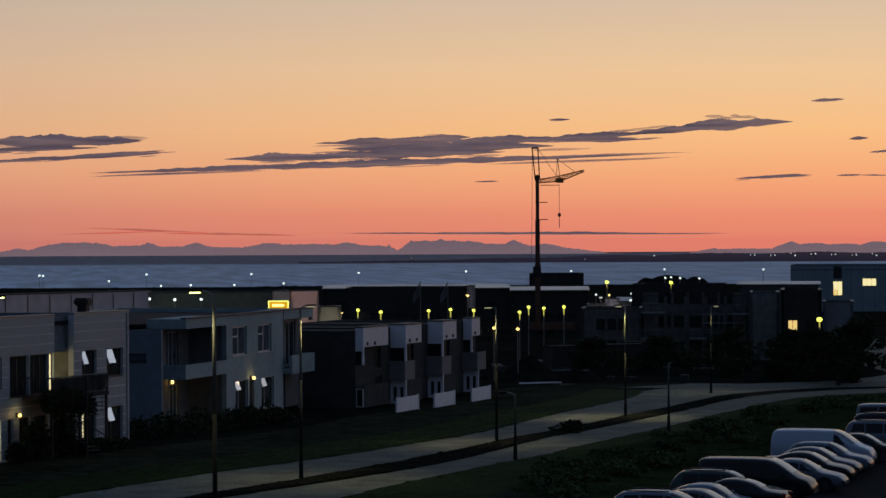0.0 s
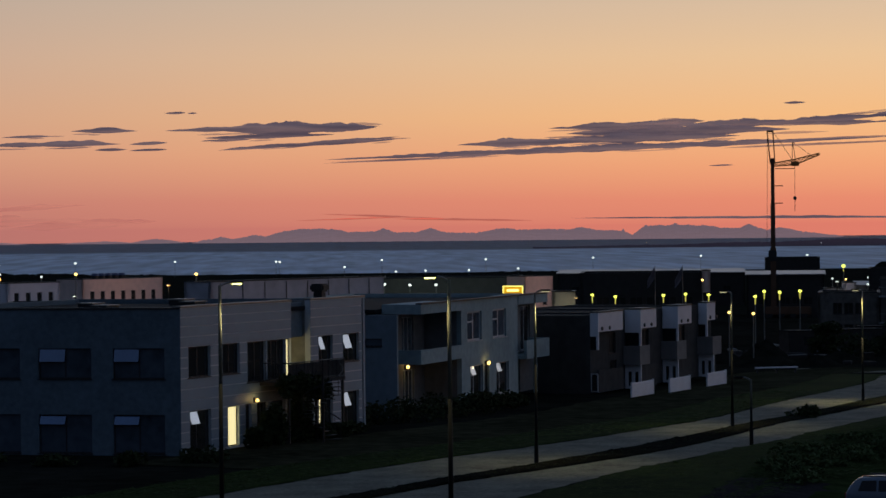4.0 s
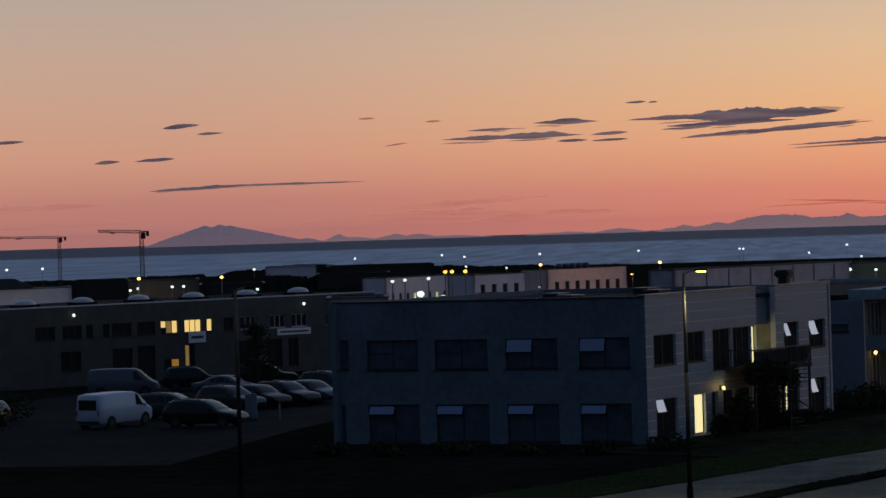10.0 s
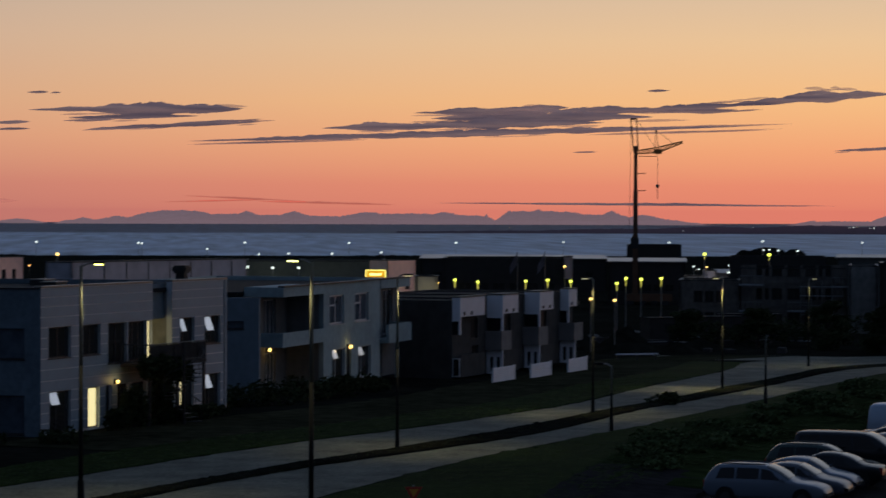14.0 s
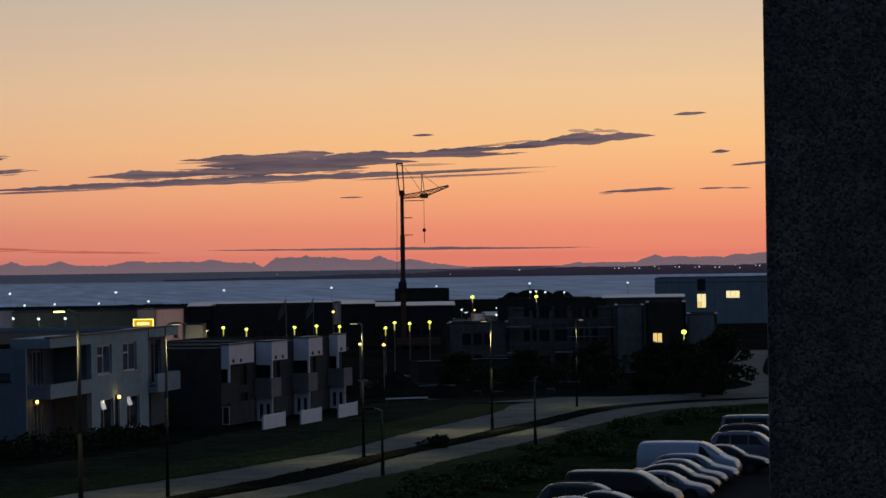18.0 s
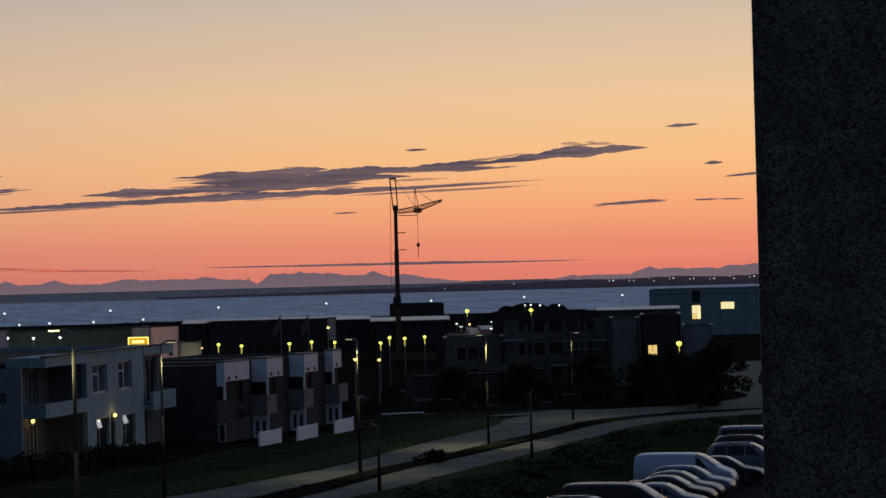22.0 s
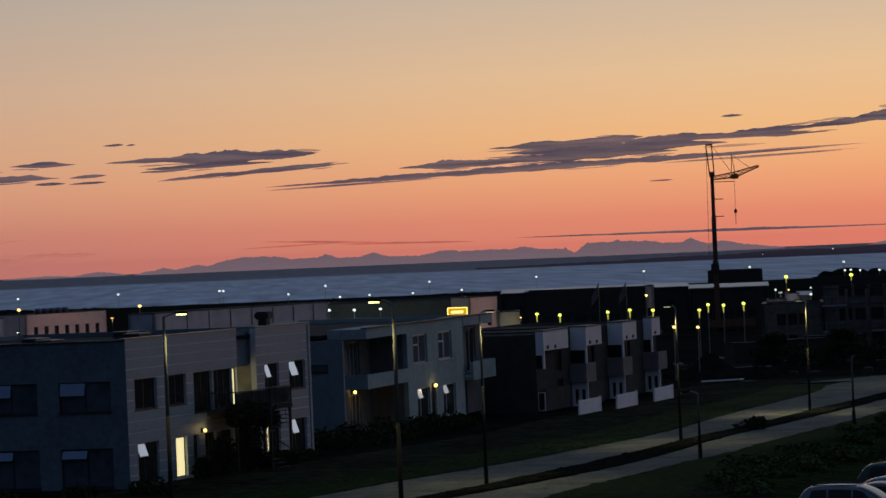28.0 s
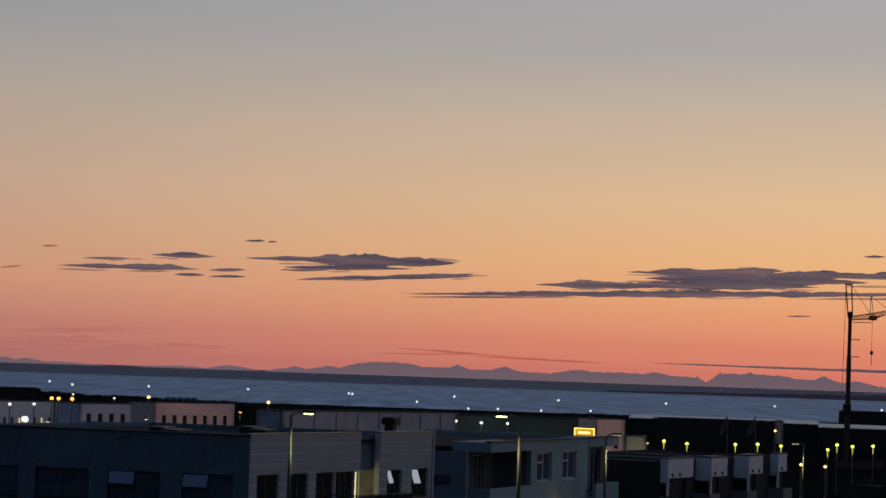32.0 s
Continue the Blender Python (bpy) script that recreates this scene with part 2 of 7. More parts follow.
def cloud_mat(name, dark, pale, cover):
    """Thin evening cloud: long streaks of two tones, with gaps that let the sky through."""
    m = bpy.data.materials.new(name)
    m.use_nodes = True
    nd, ln = m.node_tree.nodes, m.node_tree.links
    b = nd["Principled BSDF"]
    b.inputs["Roughness"].default_value = 1.0
    b.inputs["Specular IOR Level"].default_value = 0.0
    geo = nd.new("ShaderNodeNewGeometry")
    mp = nd.new("ShaderNodeMapping")
    mp.inputs["Scale"].default_value = (0.006, 0.006, 0.12)
    ln.new(geo.outputs["Position"], mp.inputs["Vector"])
    n = nd.new("ShaderNodeTexNoise")
    n.inputs["Scale"].default_value = 1.0
    n.inputs["Detail"].default_value = 6
    ln.new(mp.outputs[0], n.inputs["Vector"])
    r = nd.new("ShaderNodeMapRange")
    r.inputs["From Min"].default_value, r.inputs["From Max"].default_value = 0.35, 0.65
    ln.new(n.outputs["Fac"], r.inputs["Value"])
    mix = nd.new("ShaderNodeMix")
    mix.data_type = "RGBA"
    ln.new(r.outputs[0], mix.inputs["Factor"])
    mix.inputs[6].default_value, mix.inputs[7].default_value = dark, pale
    # evening light on the cloud is put in as emission colour
    ln.new(mix.outputs[2], b.inputs["Emission Color"])
    ln.new(mix.outputs[2], b.inputs["Base Color"])
    b.inputs["Emission Strength"].default_value = 0.72
    a = nd.new("ShaderNodeMapRange")
    a.inputs["From Min"].default_value, a.inputs["From Max"].default_value = 0.3, 0.55
    a.inputs["To Min"].default_value, a.inputs["To Max"].default_value = min(1.0, cover + 0.25), cover
    ln.new(n.outputs["Fac"], a.inputs["Value"])
    ln.new(a.outputs[0], b.inputs["Alpha"])
    return m


M["cloud"] = cloud_mat("dusk_cloud", srgb(88, 78, 90), srgb(122, 104, 108), 0.82)
M["cloud_wisp"] = cloud_mat("dusk_cloud_fringe", srgb(104, 88, 96), srgb(140, 114, 112), 0.3)
M["cloud_haze"] = cloud_mat("evening_haze", srgb(190, 112, 106), srgb(204, 118, 106), 0.03)
M["cloud_warm"] = backdrop("thin_dusk_cloud", srgb(196, 108, 92), srgb(170, 112, 100), 0, 160, 0.01, 0.75)


# ---- building blocks ----
def ground_z(x, y):
    """The land: level near by, with a bank down to the car park, then falling gently to the shore."""
    if y < 190 and x > 0:
        edge = 0.6 if y < 97 else 0.8 + 0.425 * (y - 97) if y < 105 else 4.2 + 0.463 * (y - 105)
        k = min(1.0, max(0.0, ((x - edge) * 0.907 - 6.5) / 5.5)) * min(1.0, (190 - y) / 20)
        if k > 0:
            return -0.35 * k * k * (3 - 2 * k) + (-0.014 * (y - 150) if y > 150 else 0.0)
    if y < 150:
        return 0.0
    if y < 300:
        return -0.014 * (y - 150)
    if y < 1350:
        return -2.1 - (y - 300) * 0.00895
    return -11.5 - (y - 1350) * 0.01


def mesh_ob(name, bm, mat, parent=None, smooth=False):
    me = bpy.data.meshes.new(name)
    bmesh.ops.recalc_face_normals(bm, faces=bm.faces)
    bm.to_mesh(me)
    bm.free()
    if smooth:
        me.polygons.foreach_set("use_smooth", [True] * len(me.polygons))
    if mat:
        me.materials.append(M[mat] if isinstance(mat, str) else mat)
    ob = new(name, me)
    if parent:
        ob.parent = parent
    return ob


def part(name, bm, mat, parent, label="", smooth=False):
    ob = mesh_ob(name, bm, mat, parent, smooth)
    return tagged(ob, label) if label else ob


def share(name, me, parent, m):
    """One more object on a mesh that exists already."""
    ob = new(name, me)
    ob.parent = parent
    ob.matrix_basis = m
    return ob


def thing(name, x, y, z, turn=0.0, label="", category="", group="", kind=""):
    ob = new(name)
    ob.matrix_basis = pose(x, y, z, 0, 0, turn)
    return tagged(ob, label, category, group, kind)


HEX = [(0, 1, 3, 2), (4, 6, 7, 5), (0, 4, 5, 1), (2, 3, 7, 6), (0, 2, 6, 4), (1, 5, 7, 3)]


def box(bm, x0, x1, y0, y1, z0, z1, m=None):
    vs = [Vector((x, y, z)) for x in (x0, x1) for y in (y0, y1) for z in (z0, z1)]
    vs = [bm.verts.new(m @ v if m else v) for v in vs]
    for f in HEX:
        bm.faces.new([vs[i] for i in f])
    return bm


def boxes(*rows):
    bm = bmesh.new()
    for r in rows:
        box(bm, *r)
    return bm


def soft_box(x0, x1, y0, y1, z0, z1, r=0.03, seg=2):
    bm = boxes((x0, x1, y0, y1, z0, z1))
    bmesh.ops.bevel(bm, geom=bm.edges[:], offset=r, segments=seg, affect="EDGES", clamp_overlap=True)
    return bm


def tube(bm, a, b, r0, r1=None, n=8):
    """A round bar from a to b."""
    a, b = Vector(a), Vector(b)
    r1 = r0 if r1 is None else r1
    q = (b - a).to_track_quat("Z", "Y")
    rings = []
    for p, r in ((a, r0), (b, r1)):
        rings.append([bm.verts.new(p + q @ Vector((r * math.cos(2 * math.pi * i / n), r * math.sin(2 * math.pi * i / n), 0))) for i in range(n)])
    for i in range(n):
        bm.faces.new((rings[0][i], rings[0][(i + 1) % n], rings[1][(i + 1) % n], rings[1][i]))
    bm.faces.new(rings[0][::-1])
    bm.faces.new(rings[1])
    return bm


def tubes(*rows, n=8):
    bm = bmesh.new()
    for r in rows:
        tube(bm, *r, n=n)
    return bm


def ball(bm, c, rx, ry=None, rz=None, seg=10, rings=6):
    m = Matrix.Translation(c) @ Matrix.Diagonal((rx, ry or rx, rz or rx, 1))
    bmesh.ops.create_uvsphere(bm, u_segments=seg, v_segments=rings, radius=1, matrix=m)
    return bm


def ribbon(name, line, half, lift, mat, thick=0.0, steps=8, kind="structure", label="", category="", edge=0.0, seed=0):
    """A strip along a curved line over the ground."""
    pts = [Vector((*p, 0)) for p in line]
    fine = []
    for i in range(len(pts) - 1):
        p0, p1, p2, p3 = pts[max(i - 1, 0)], pts[i], pts[i + 1], pts[min(i + 2, len(pts) - 1)]
        for k in range(steps):
            t = k / steps
            fine.append(0.5 * ((2 * p1) + (p2 - p0) * t + (2 * p0 - 5 * p1 + 4 * p2 - p3) * t * t + (3 * p1 - p0 - 3 * p2 + p3) * t ** 3))
    fine.append(pts[-1])
    bm = bmesh.new()
    rows = []
    for i, p in enumerate(fine):
        d = (fine[min(i + 1, len(fine) - 1)] - fine[max(i - 1, 0)]).normalized()
        s = Vector((d.y, -d.x, 0))
        f = i / (len(fine) - 1)
        h = half if not callable(half) else half(f)
        e = edge * noise.noise((i * 0.7, seed, 0))
        row = []
        for k in (-1, -0.97, 0, 0.97, 1):
            q = p + s * (k * (h + e))
            low = lift - thick if abs(k) == 1 and thick else lift
            row.append(bm.verts.new((q.x, q.y, ground_z(q.x, q.y) + low)))
        rows.append(row)
    for a, b in zip(rows, rows[1:]):
        for k in range(4):
            bm.faces.new((a[k], a[k + 1], b[k + 1], b[k]))
    ob = mesh_ob(name, bm, mat)
    return tagged(ob, label, category, kind=kind)


def smooth_line(line, steps=8):
    pts = [Vector((*p, 0)) for p in line]
    fine = []
    for i in range(len(pts) - 1):
        p0, p1, p2, p3 = pts[max(i - 1, 0)], pts[i], pts[i + 1], pts[min(i + 2, len(pts) - 1)]
        for k in range(steps):
            t = k / steps
            fine.append(0.5 * ((2 * p1) + (p2 - p0) * t + (2 * p0 - 5 * p1 + 4 * p2 - p3) * t * t + (3 * p1 - p0 - 3 * p2 + p3) * t ** 3))
    return fine + [pts[-1]]


def strip(name, side_a, side_b, lift, mat, thick=0.0, label="", category="", edge=0.0, seed=0):
    """A surface between two curved edges over the ground."""
    bm = bmesh.new()
    rows = []
    for i, (a, b) in enumerate(zip(smooth_line(side_a), smooth_line(side_b))):
        d = (b - a).normalized()
        a = a - d * edge * (noise.noise((i * 0.7, seed, 0)) + 0.7 * noise.noise((i * 2.3, seed, 4)))
        b = b + d * edge * (noise.noise((i * 0.7, seed, 9)) + 0.7 * noise.noise((i * 2.3, seed, 14)))
        row = []
        for f in (0, 0.02, 0.25, 0.5, 0.75, 0.98, 1):
            q = a.lerp(b, f)
            row.append(bm.verts.new((q.x, q.y, ground_z(q.x, q.y) + (lift - thick if f in (0, 1) else lift))))
        rows.append(row)
    for a, b in zip(rows, rows[1:]):
        for k in range(6):
            bm.faces.new((a[k], a[k + 1], b[k + 1], b[k]))
    return tagged(mesh_ob(name, bm, mat), label, category, kind="structure")


def wall_mesh(L, H, holes, m, thick=0.3):
    """A wall of thickness, x along it, its outer face at y 0, with real openings (x0, x1, z0, z1)."""
    bm = bmesh.new()
    xs = sorted({0.0, L, *[h[0] for h in holes], *[h[1] for h in holes]})
    zs = sorted({0.0, H, *[h[2] for h in holes], *[h[3] for h in holes]})
    nx, nz = len(xs) - 1, len(zs) - 1
    solid = [[not any(h[0] <= (xs[i] + xs[i + 1]) / 2 <= h[1] and h[2] <= (zs[j] + zs[j + 1]) / 2 <= h[3] for h in holes) for j in range(nz)] for i in range(nx)]
    cache = {}

    def v(i, j, k):
        if (i, j, k) not in cache:
            cache[i, j, k] = bm.verts.new(m @ Vector((xs[i], k * thick, zs[j])))
        return cache[i, j, k]

    ok = lambda i, j: 0 <= i < nx and 0 <= j < nz and solid[i][j]
    for i in range(nx):
        for j in range(nz):
            if not solid[i][j]:
                continue
            bm.faces.new((v(i, j, 0), v(i + 1, j, 0), v(i + 1, j + 1, 0), v(i, j + 1, 0)))
            bm.faces.new((v(i, j, 1), v(i, j + 1, 1), v(i + 1, j + 1, 1), v(i + 1, j, 1)))
            for di, dj, e in ((-1, 0, ((i, j), (i, j + 1))), (1, 0, ((i + 1, j + 1), (i + 1, j))), (0, -1, ((i + 1, j), (i, j))), (0, 1, ((i, j + 1), (i + 1, j + 1)))):
                if not ok(i + di, j + dj):
                    (a, b), (c, d) = e
                    bm.faces.new((v(a, b, 0), v(c, d, 0), v(c, d, 1), v(a, b, 1)))
    return bm


def window(parent, m, x0, x1, z0, z1, split=(), transom=None, vent=None, frame_mat="frame_dark", glass="glass", lit=None, door=False, deep=0.12, bar=0.06, swing=28, vent_mat="vent_glass"):
    """A window set into its opening: frame, panes, and a vent sash that may stand open. lit: pane index -> lit material."""
    cuts = [x0 + bar] + [x0 + (x1 - x0) * s for s in split] + [x1 - bar]
    tz = z0 + (z1 - z0) * transom if transom else None
    half = bar / 2
    lights = []
    for i, (a, b) in enumerate(zip(cuts, cuts[1:])):
        a, b = a + (half if i else 0), b - (half if i < len(cuts) - 2 else 0)
        for c, d in [(z0 + bar, tz - half), (tz + half, z1 - bar)] if tz and i == 0 else [(z0 + bar, z1 - bar)]:
            lights.append((a - x0, b - x0, c - z0, d - z0))
    w = wall_mesh(x1 - x0, z1 - z0, lights, m @ Matrix.Translation((x0, deep, z0)), 0.07)
    win = part("door" if door else "window", w, frame_mat, parent)
    for i, (a, b) in enumerate(zip(cuts, cuts[1:])):
        spans = [(z0 + bar, z1 - bar)]
        if tz and i == 0:
            spans = [(z0 + bar, tz), (tz, z1 - bar)]
        for j, (c, d) in enumerate(spans):
            if vent and i == 0 and j == len(spans) - 1:
                hinge = m @ Matrix.Translation(((a + b) / 2, deep, d)) @ Matrix.Rotation(radians(-swing), 4, "X")
                s = boxes((-(b - a) / 2, (b - a) / 2, -0.02, 0.02, -(d - c), 0))
                bmesh.ops.transform(s, matrix=hinge, verts=s.verts)
                part("vent_sash", s, vent_mat, win, "vent sash standing open")
                continue
            g = boxes((a, b, deep + 0.025, deep + 0.04, c, d))
            bmesh.ops.transform(g, matrix=m, verts=g.verts)
            k = (lit or {}).get((i, j))
            part("pane", g, k or glass, win, "lit pane" if k else "")
    sill = boxes((x0 - 0.05, x1 + 0.05, -0.06, deep, z0 - 0.05, z0))
    if not door:
        bmesh.ops.transform(sill, matrix=m, verts=sill.verts)
        part("sill", sill, frame_mat, win)
    return win


def prism(name, pts, z0, z1, mat, parent=None):
    """A level slab on a polygon."""
    bm = bmesh.new()
    lo = [bm.verts.new((x, y, z0)) for x, y in pts]
    hi = [bm.verts.new((x, y, z1)) for x, y in pts]
    n = len(pts)
    bm.faces.new(lo[::-1])
    bm.faces.new(hi)
    for i in range(n):
        bm.faces.new((lo[i], lo[(i + 1) % n], hi[(i + 1) % n], hi[i]))
    return mesh_ob(name, bm, mat, parent)


def along(a, b, z=0.0):
    """The frame of a facade from a to b: x along it, y into the house, z up."""
    d = Vector((b[0] - a[0], b[1] - a[1], 0)).normalized()
    n = Vector((-d.y, d.x, 0))
    return Matrix(((d.x, n.x, 0, a[0]), (d.y, n.y, 0, a[1]), (0, 0, 1, z), (0, 0, 0, 1)))


def house(name, x, y, turn, label, category="building", group=""):
    return thing(name, x, y, ground_z(x, y), turn, label, category, group)


def plain_house(name, x, y, turn, L, D, H, wall="concrete", roof="roof", label="", rows=(), cols=0, parapet=0.25, lit=(), category="building", group="", doors=(), win=(1.4, 1.1), margin=1.5, top=None, side_cols=0, base=0.0, pitch=0.0):
    """A flat-roofed block with window rows on the side that faces its local -y, and on its ends."""
    h = house(name, x, y, turn, label, category, group)
    k = 0
    for a, b, n in (((0, 0), (L, 0), cols), ((0, D), (0, 0), side_cols), ((L, 0), (L, D), side_cols), ((L, D), (0, D), 0)):
        m = along(a, b)
        m.translation.z = base
        ln_ = math.dist(a, b)
        holes = []
        ww = min(win[0], 0.82 * (ln_ - 2 * margin) / max(n, 1))
        for z in rows if n else ():
            for i in range(n):
                cx = margin + (ln_ - 2 * margin) * (i + 0.5) / n
                holes.append((cx - ww / 2, cx + ww / 2, z, z + win[1]))
        part("wall", wall_mesh(ln_, H, holes, m), wall, h)
        for hl in holes:
            window(h, m, *hl, split=(0.5,), lit={(0, 0): lit[k % len(lit)], (1, 0): lit[k % len(lit)]} if lit and lit[k % len(lit)] else None)
            k += 1
    if pitch:
        for y0, z0, y1, z1 in ((-0.3, H - 0.06, D / 2, H + pitch), (D / 2, H + pitch, D + 0.3, H - 0.06)):
            bm = bmesh.new()
            lo_ = [bm.verts.new((x_, y_, z_)) for x_, y_, z_ in ((-0.3, y0, z0), (L + 0.3, y0, z0), (L + 0.3, y1, z1), (-0.3, y1, z1))]
            hi_ = [bm.verts.new(v_.co + Vector((0, 0, 0.15))) for v_ in lo_]
            bm.faces.new(lo_[::-1])
            bm.faces.new(hi_)
            for i in range(4):
                bm.faces.new((lo_[i], lo_[(i + 1) % 4], hi_[(i + 1) % 4], hi_[i]))
            part("roof_slope", bm, roof, h)
        for x0 in (0.0, L - 0.25):
            bm = bmesh.new()
            tri = [[bm.verts.new((x_, y_, z_)) for y_, z_ in ((0, H), (D, H), (D / 2, H + pitch - 0.02))] for x_ in (x0, x0 + 0.25)]
            bm.faces.new(tri[0])
            bm.faces.new(tri[1][::-1])
            for i in range(3):
                bm.faces.new((tri[0][i], tri[0][(i + 1) % 3], tri[1][(i + 1) % 3], tri[1][i]))
            part("gable", bm, wall, h)
        return h
    prism("roof", [(0.3, 0.3), (L - 0.3, 0.3), (L - 0.3, D - 0.3), (0.3, D - 0.3)], base + H - parapet - 0.2, base + H - parapet, roof, h)
    part("coping", boxes((-0.05, L + 0.05, -0.05, 0.32, base + H, base + H + 0.08), (-0.05, 0.32, 0.32, D - 0.32, base + H, base + H + 0.08), (L - 0.32, L + 0.05, 0.32, D - 0.32, base + H, base + H + 0.08), (-0.05, L + 0.05, D - 0.32, D + 0.05, base + H, base + H + 0.08)), top or "steel_dark", h)
    return h


# ---- land and sea ----
bm = bmesh.new()
ys = [-120, -40, 0, 40, 60] + [72 + 3 * i for i in range(43)] + [210, 225, 250, 300, 400, 550, 750, 1000, 1200, 1350, 1500]
xs = [-900, -500, -300, -200, -140, -100, -70, -50, -35, -25, -15, -8, -3] + [3 * i for i in range(24)] + [80, 100, 140, 200, 300, 500, 900]
grid = [[bm.verts.new((x, y, ground_z(x, y))) for x in xs] for y in ys]
for j in range(len(ys) - 1):
    for i in range(len(xs) - 1):
        bm.faces.new((grid[j][i], grid[j][i + 1], grid[j + 1][i + 1], grid[j + 1][i]))
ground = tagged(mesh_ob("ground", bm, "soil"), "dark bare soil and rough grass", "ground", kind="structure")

SEA_Z = -12.0
bm = bmesh.new()
rows = [[bm.verts.new((x, y, SEA_Z)) for x in (-2600, -900, 0, 900, 2600)] for y in (1250, 1700, 2400, 3400, 4900)]
for a, b in zip(rows, rows[1:]):
    for i in range(4):
        bm.faces.new((a[i], a[i + 1], b[i + 1], b[i]))
sea_mat = bpy.data.materials.new("sea_water")
sea_mat.use_nodes = True
nd, ln = sea_mat.node_tree.nodes, sea_mat.node_tree.links
b = nd["Principled BSDF"]
geo = nd.new("ShaderNodeNewGeometry")
sep = nd.new("ShaderNodeSeparateXYZ")
ln.new(geo.outputs["Position"], sep.inputs[0])
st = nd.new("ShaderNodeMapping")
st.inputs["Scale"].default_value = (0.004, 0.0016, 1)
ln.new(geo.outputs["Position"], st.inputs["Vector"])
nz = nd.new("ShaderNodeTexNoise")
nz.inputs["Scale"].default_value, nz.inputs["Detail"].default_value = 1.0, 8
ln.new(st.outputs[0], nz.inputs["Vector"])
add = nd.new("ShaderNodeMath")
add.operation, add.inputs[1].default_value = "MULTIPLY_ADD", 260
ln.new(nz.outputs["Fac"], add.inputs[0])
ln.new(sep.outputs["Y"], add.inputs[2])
# pale near sheen and dark far band are painted into the base colour
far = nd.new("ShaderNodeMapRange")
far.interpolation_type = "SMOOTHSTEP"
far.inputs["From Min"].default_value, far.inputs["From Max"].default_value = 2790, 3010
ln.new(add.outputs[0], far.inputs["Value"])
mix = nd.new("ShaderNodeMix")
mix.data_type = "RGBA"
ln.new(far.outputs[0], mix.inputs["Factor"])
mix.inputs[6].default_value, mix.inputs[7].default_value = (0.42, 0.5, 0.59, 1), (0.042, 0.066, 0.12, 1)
# wind streaks and ripples, painted as tone into the base colour
st2 = nd.new("ShaderNodeMapping")
st2.inputs["Scale"].default_value = (0.07, 0.006, 1)
ln.new(geo.outputs["Position"], st2.inputs["Vector"])
rip = nd.new("ShaderNodeTexNoise")
rip.inputs["Scale"].default_value, rip.inputs["Detail"].default_value = 1.0, 7
ln.new(st2.outputs[0], rip.inputs["Vector"])
rr = nd.new("ShaderNodeMapRange")
rr.inputs["From Min"].default_value, rr.inputs["From Max"].default_value = 0.3, 0.7
rr.inputs["To Min"].default_value, rr.inputs["To Max"].default_value = 0.62, 1.3
ln.new(rip.outputs["Fac"], rr.inputs["Value"])
mul = nd.new("ShaderNodeVectorMath")
mul.operation = "SCALE"
ln.new(mix.outputs[2], mul.inputs[0])
ln.new(rr.outputs[0], mul.inputs["Scale"])
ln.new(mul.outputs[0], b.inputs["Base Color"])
b.inputs["Roughness"].default_value = 0.6
b.inputs["Specular IOR Level"].default_value = 0.16
w = nd.new("ShaderNodeTexNoise")
w.inputs["Scale"].default_value, w.inputs["Detail"].default_value = 0.05, 6
ln.new(geo.outputs["Position"], w.inputs["Vector"])
bp = nd.new("ShaderNodeBump")
bp.inputs["Strength"].default_value, bp.inputs["Distance"].default_value = 1.0, 3.0
ln.new(w.outputs["Fac"], bp.inputs["Height"])
ln.new(bp.outputs[0], b.inputs["Normal"])
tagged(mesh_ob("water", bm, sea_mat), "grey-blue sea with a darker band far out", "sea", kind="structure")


def az(deg, dist):
    a = radians(deg)
    return Vector((math.sin(a) * dist, math.cos(a) * dist, 0))


def mountains(name, a0, a1, peaks, dist, depth, mat, label, base=-12.0, rough=1.0, seed=0, step=0.012, power=1.6):
    """A far range: ridge heights from its peaks (heading, height, reach), broken by noise, with slopes to both sides."""
    bm = bmesh.new()
    n = int((a1 - a0) / step)
    cols = []
    for i in range(n + 1):
        a = a0 + (a1 - a0) * i / n
        h = 0.0
        for pa, ph, pr, *own in peaks:
            d = abs(a - pa) / pr
            if d < 1:
                h = max(h, ph * (1 - d ** (own[0] if own else power)))
        end = min(1, (a - a0) / 0.15, (a1 - a) / 0.15)
        if h > 0.1:
            h += rough * (noise.noise((a * 5, seed, 0)) * 1.1 + noise.noise((a * 17, seed, 3)) * 0.9 + noise.noise((a * 48, seed, 5)) * 0.8 + noise.noise((a * 110, seed, 7)) * 0.45)
        h = max(0.0, h) * max(0.0, end)
        col = []
        for k, f in ((-1, 0), (-0.5, 0.45), (-0.2, 0.8), (0, 1), (0.5, 0.5), (1, 0)):
            p = az(a, dist + k * depth)
            wob = 1 + 0.25 * noise.noise((a * 9, k * 3, seed)) if 0 < f < 1 else 1
            col.append(bm.verts.new((p.x, p.y, base + h * f * wob)))
        cols.append(col)
    for a, b in zip(cols, cols[1:]):
        for k in range(5):
            bm.faces.new((a[k], b[k], b[k + 1], a[k + 1]))
    return tagged(mesh_ob(name, bm, mat, smooth=True), label, "mountains", kind="structure")


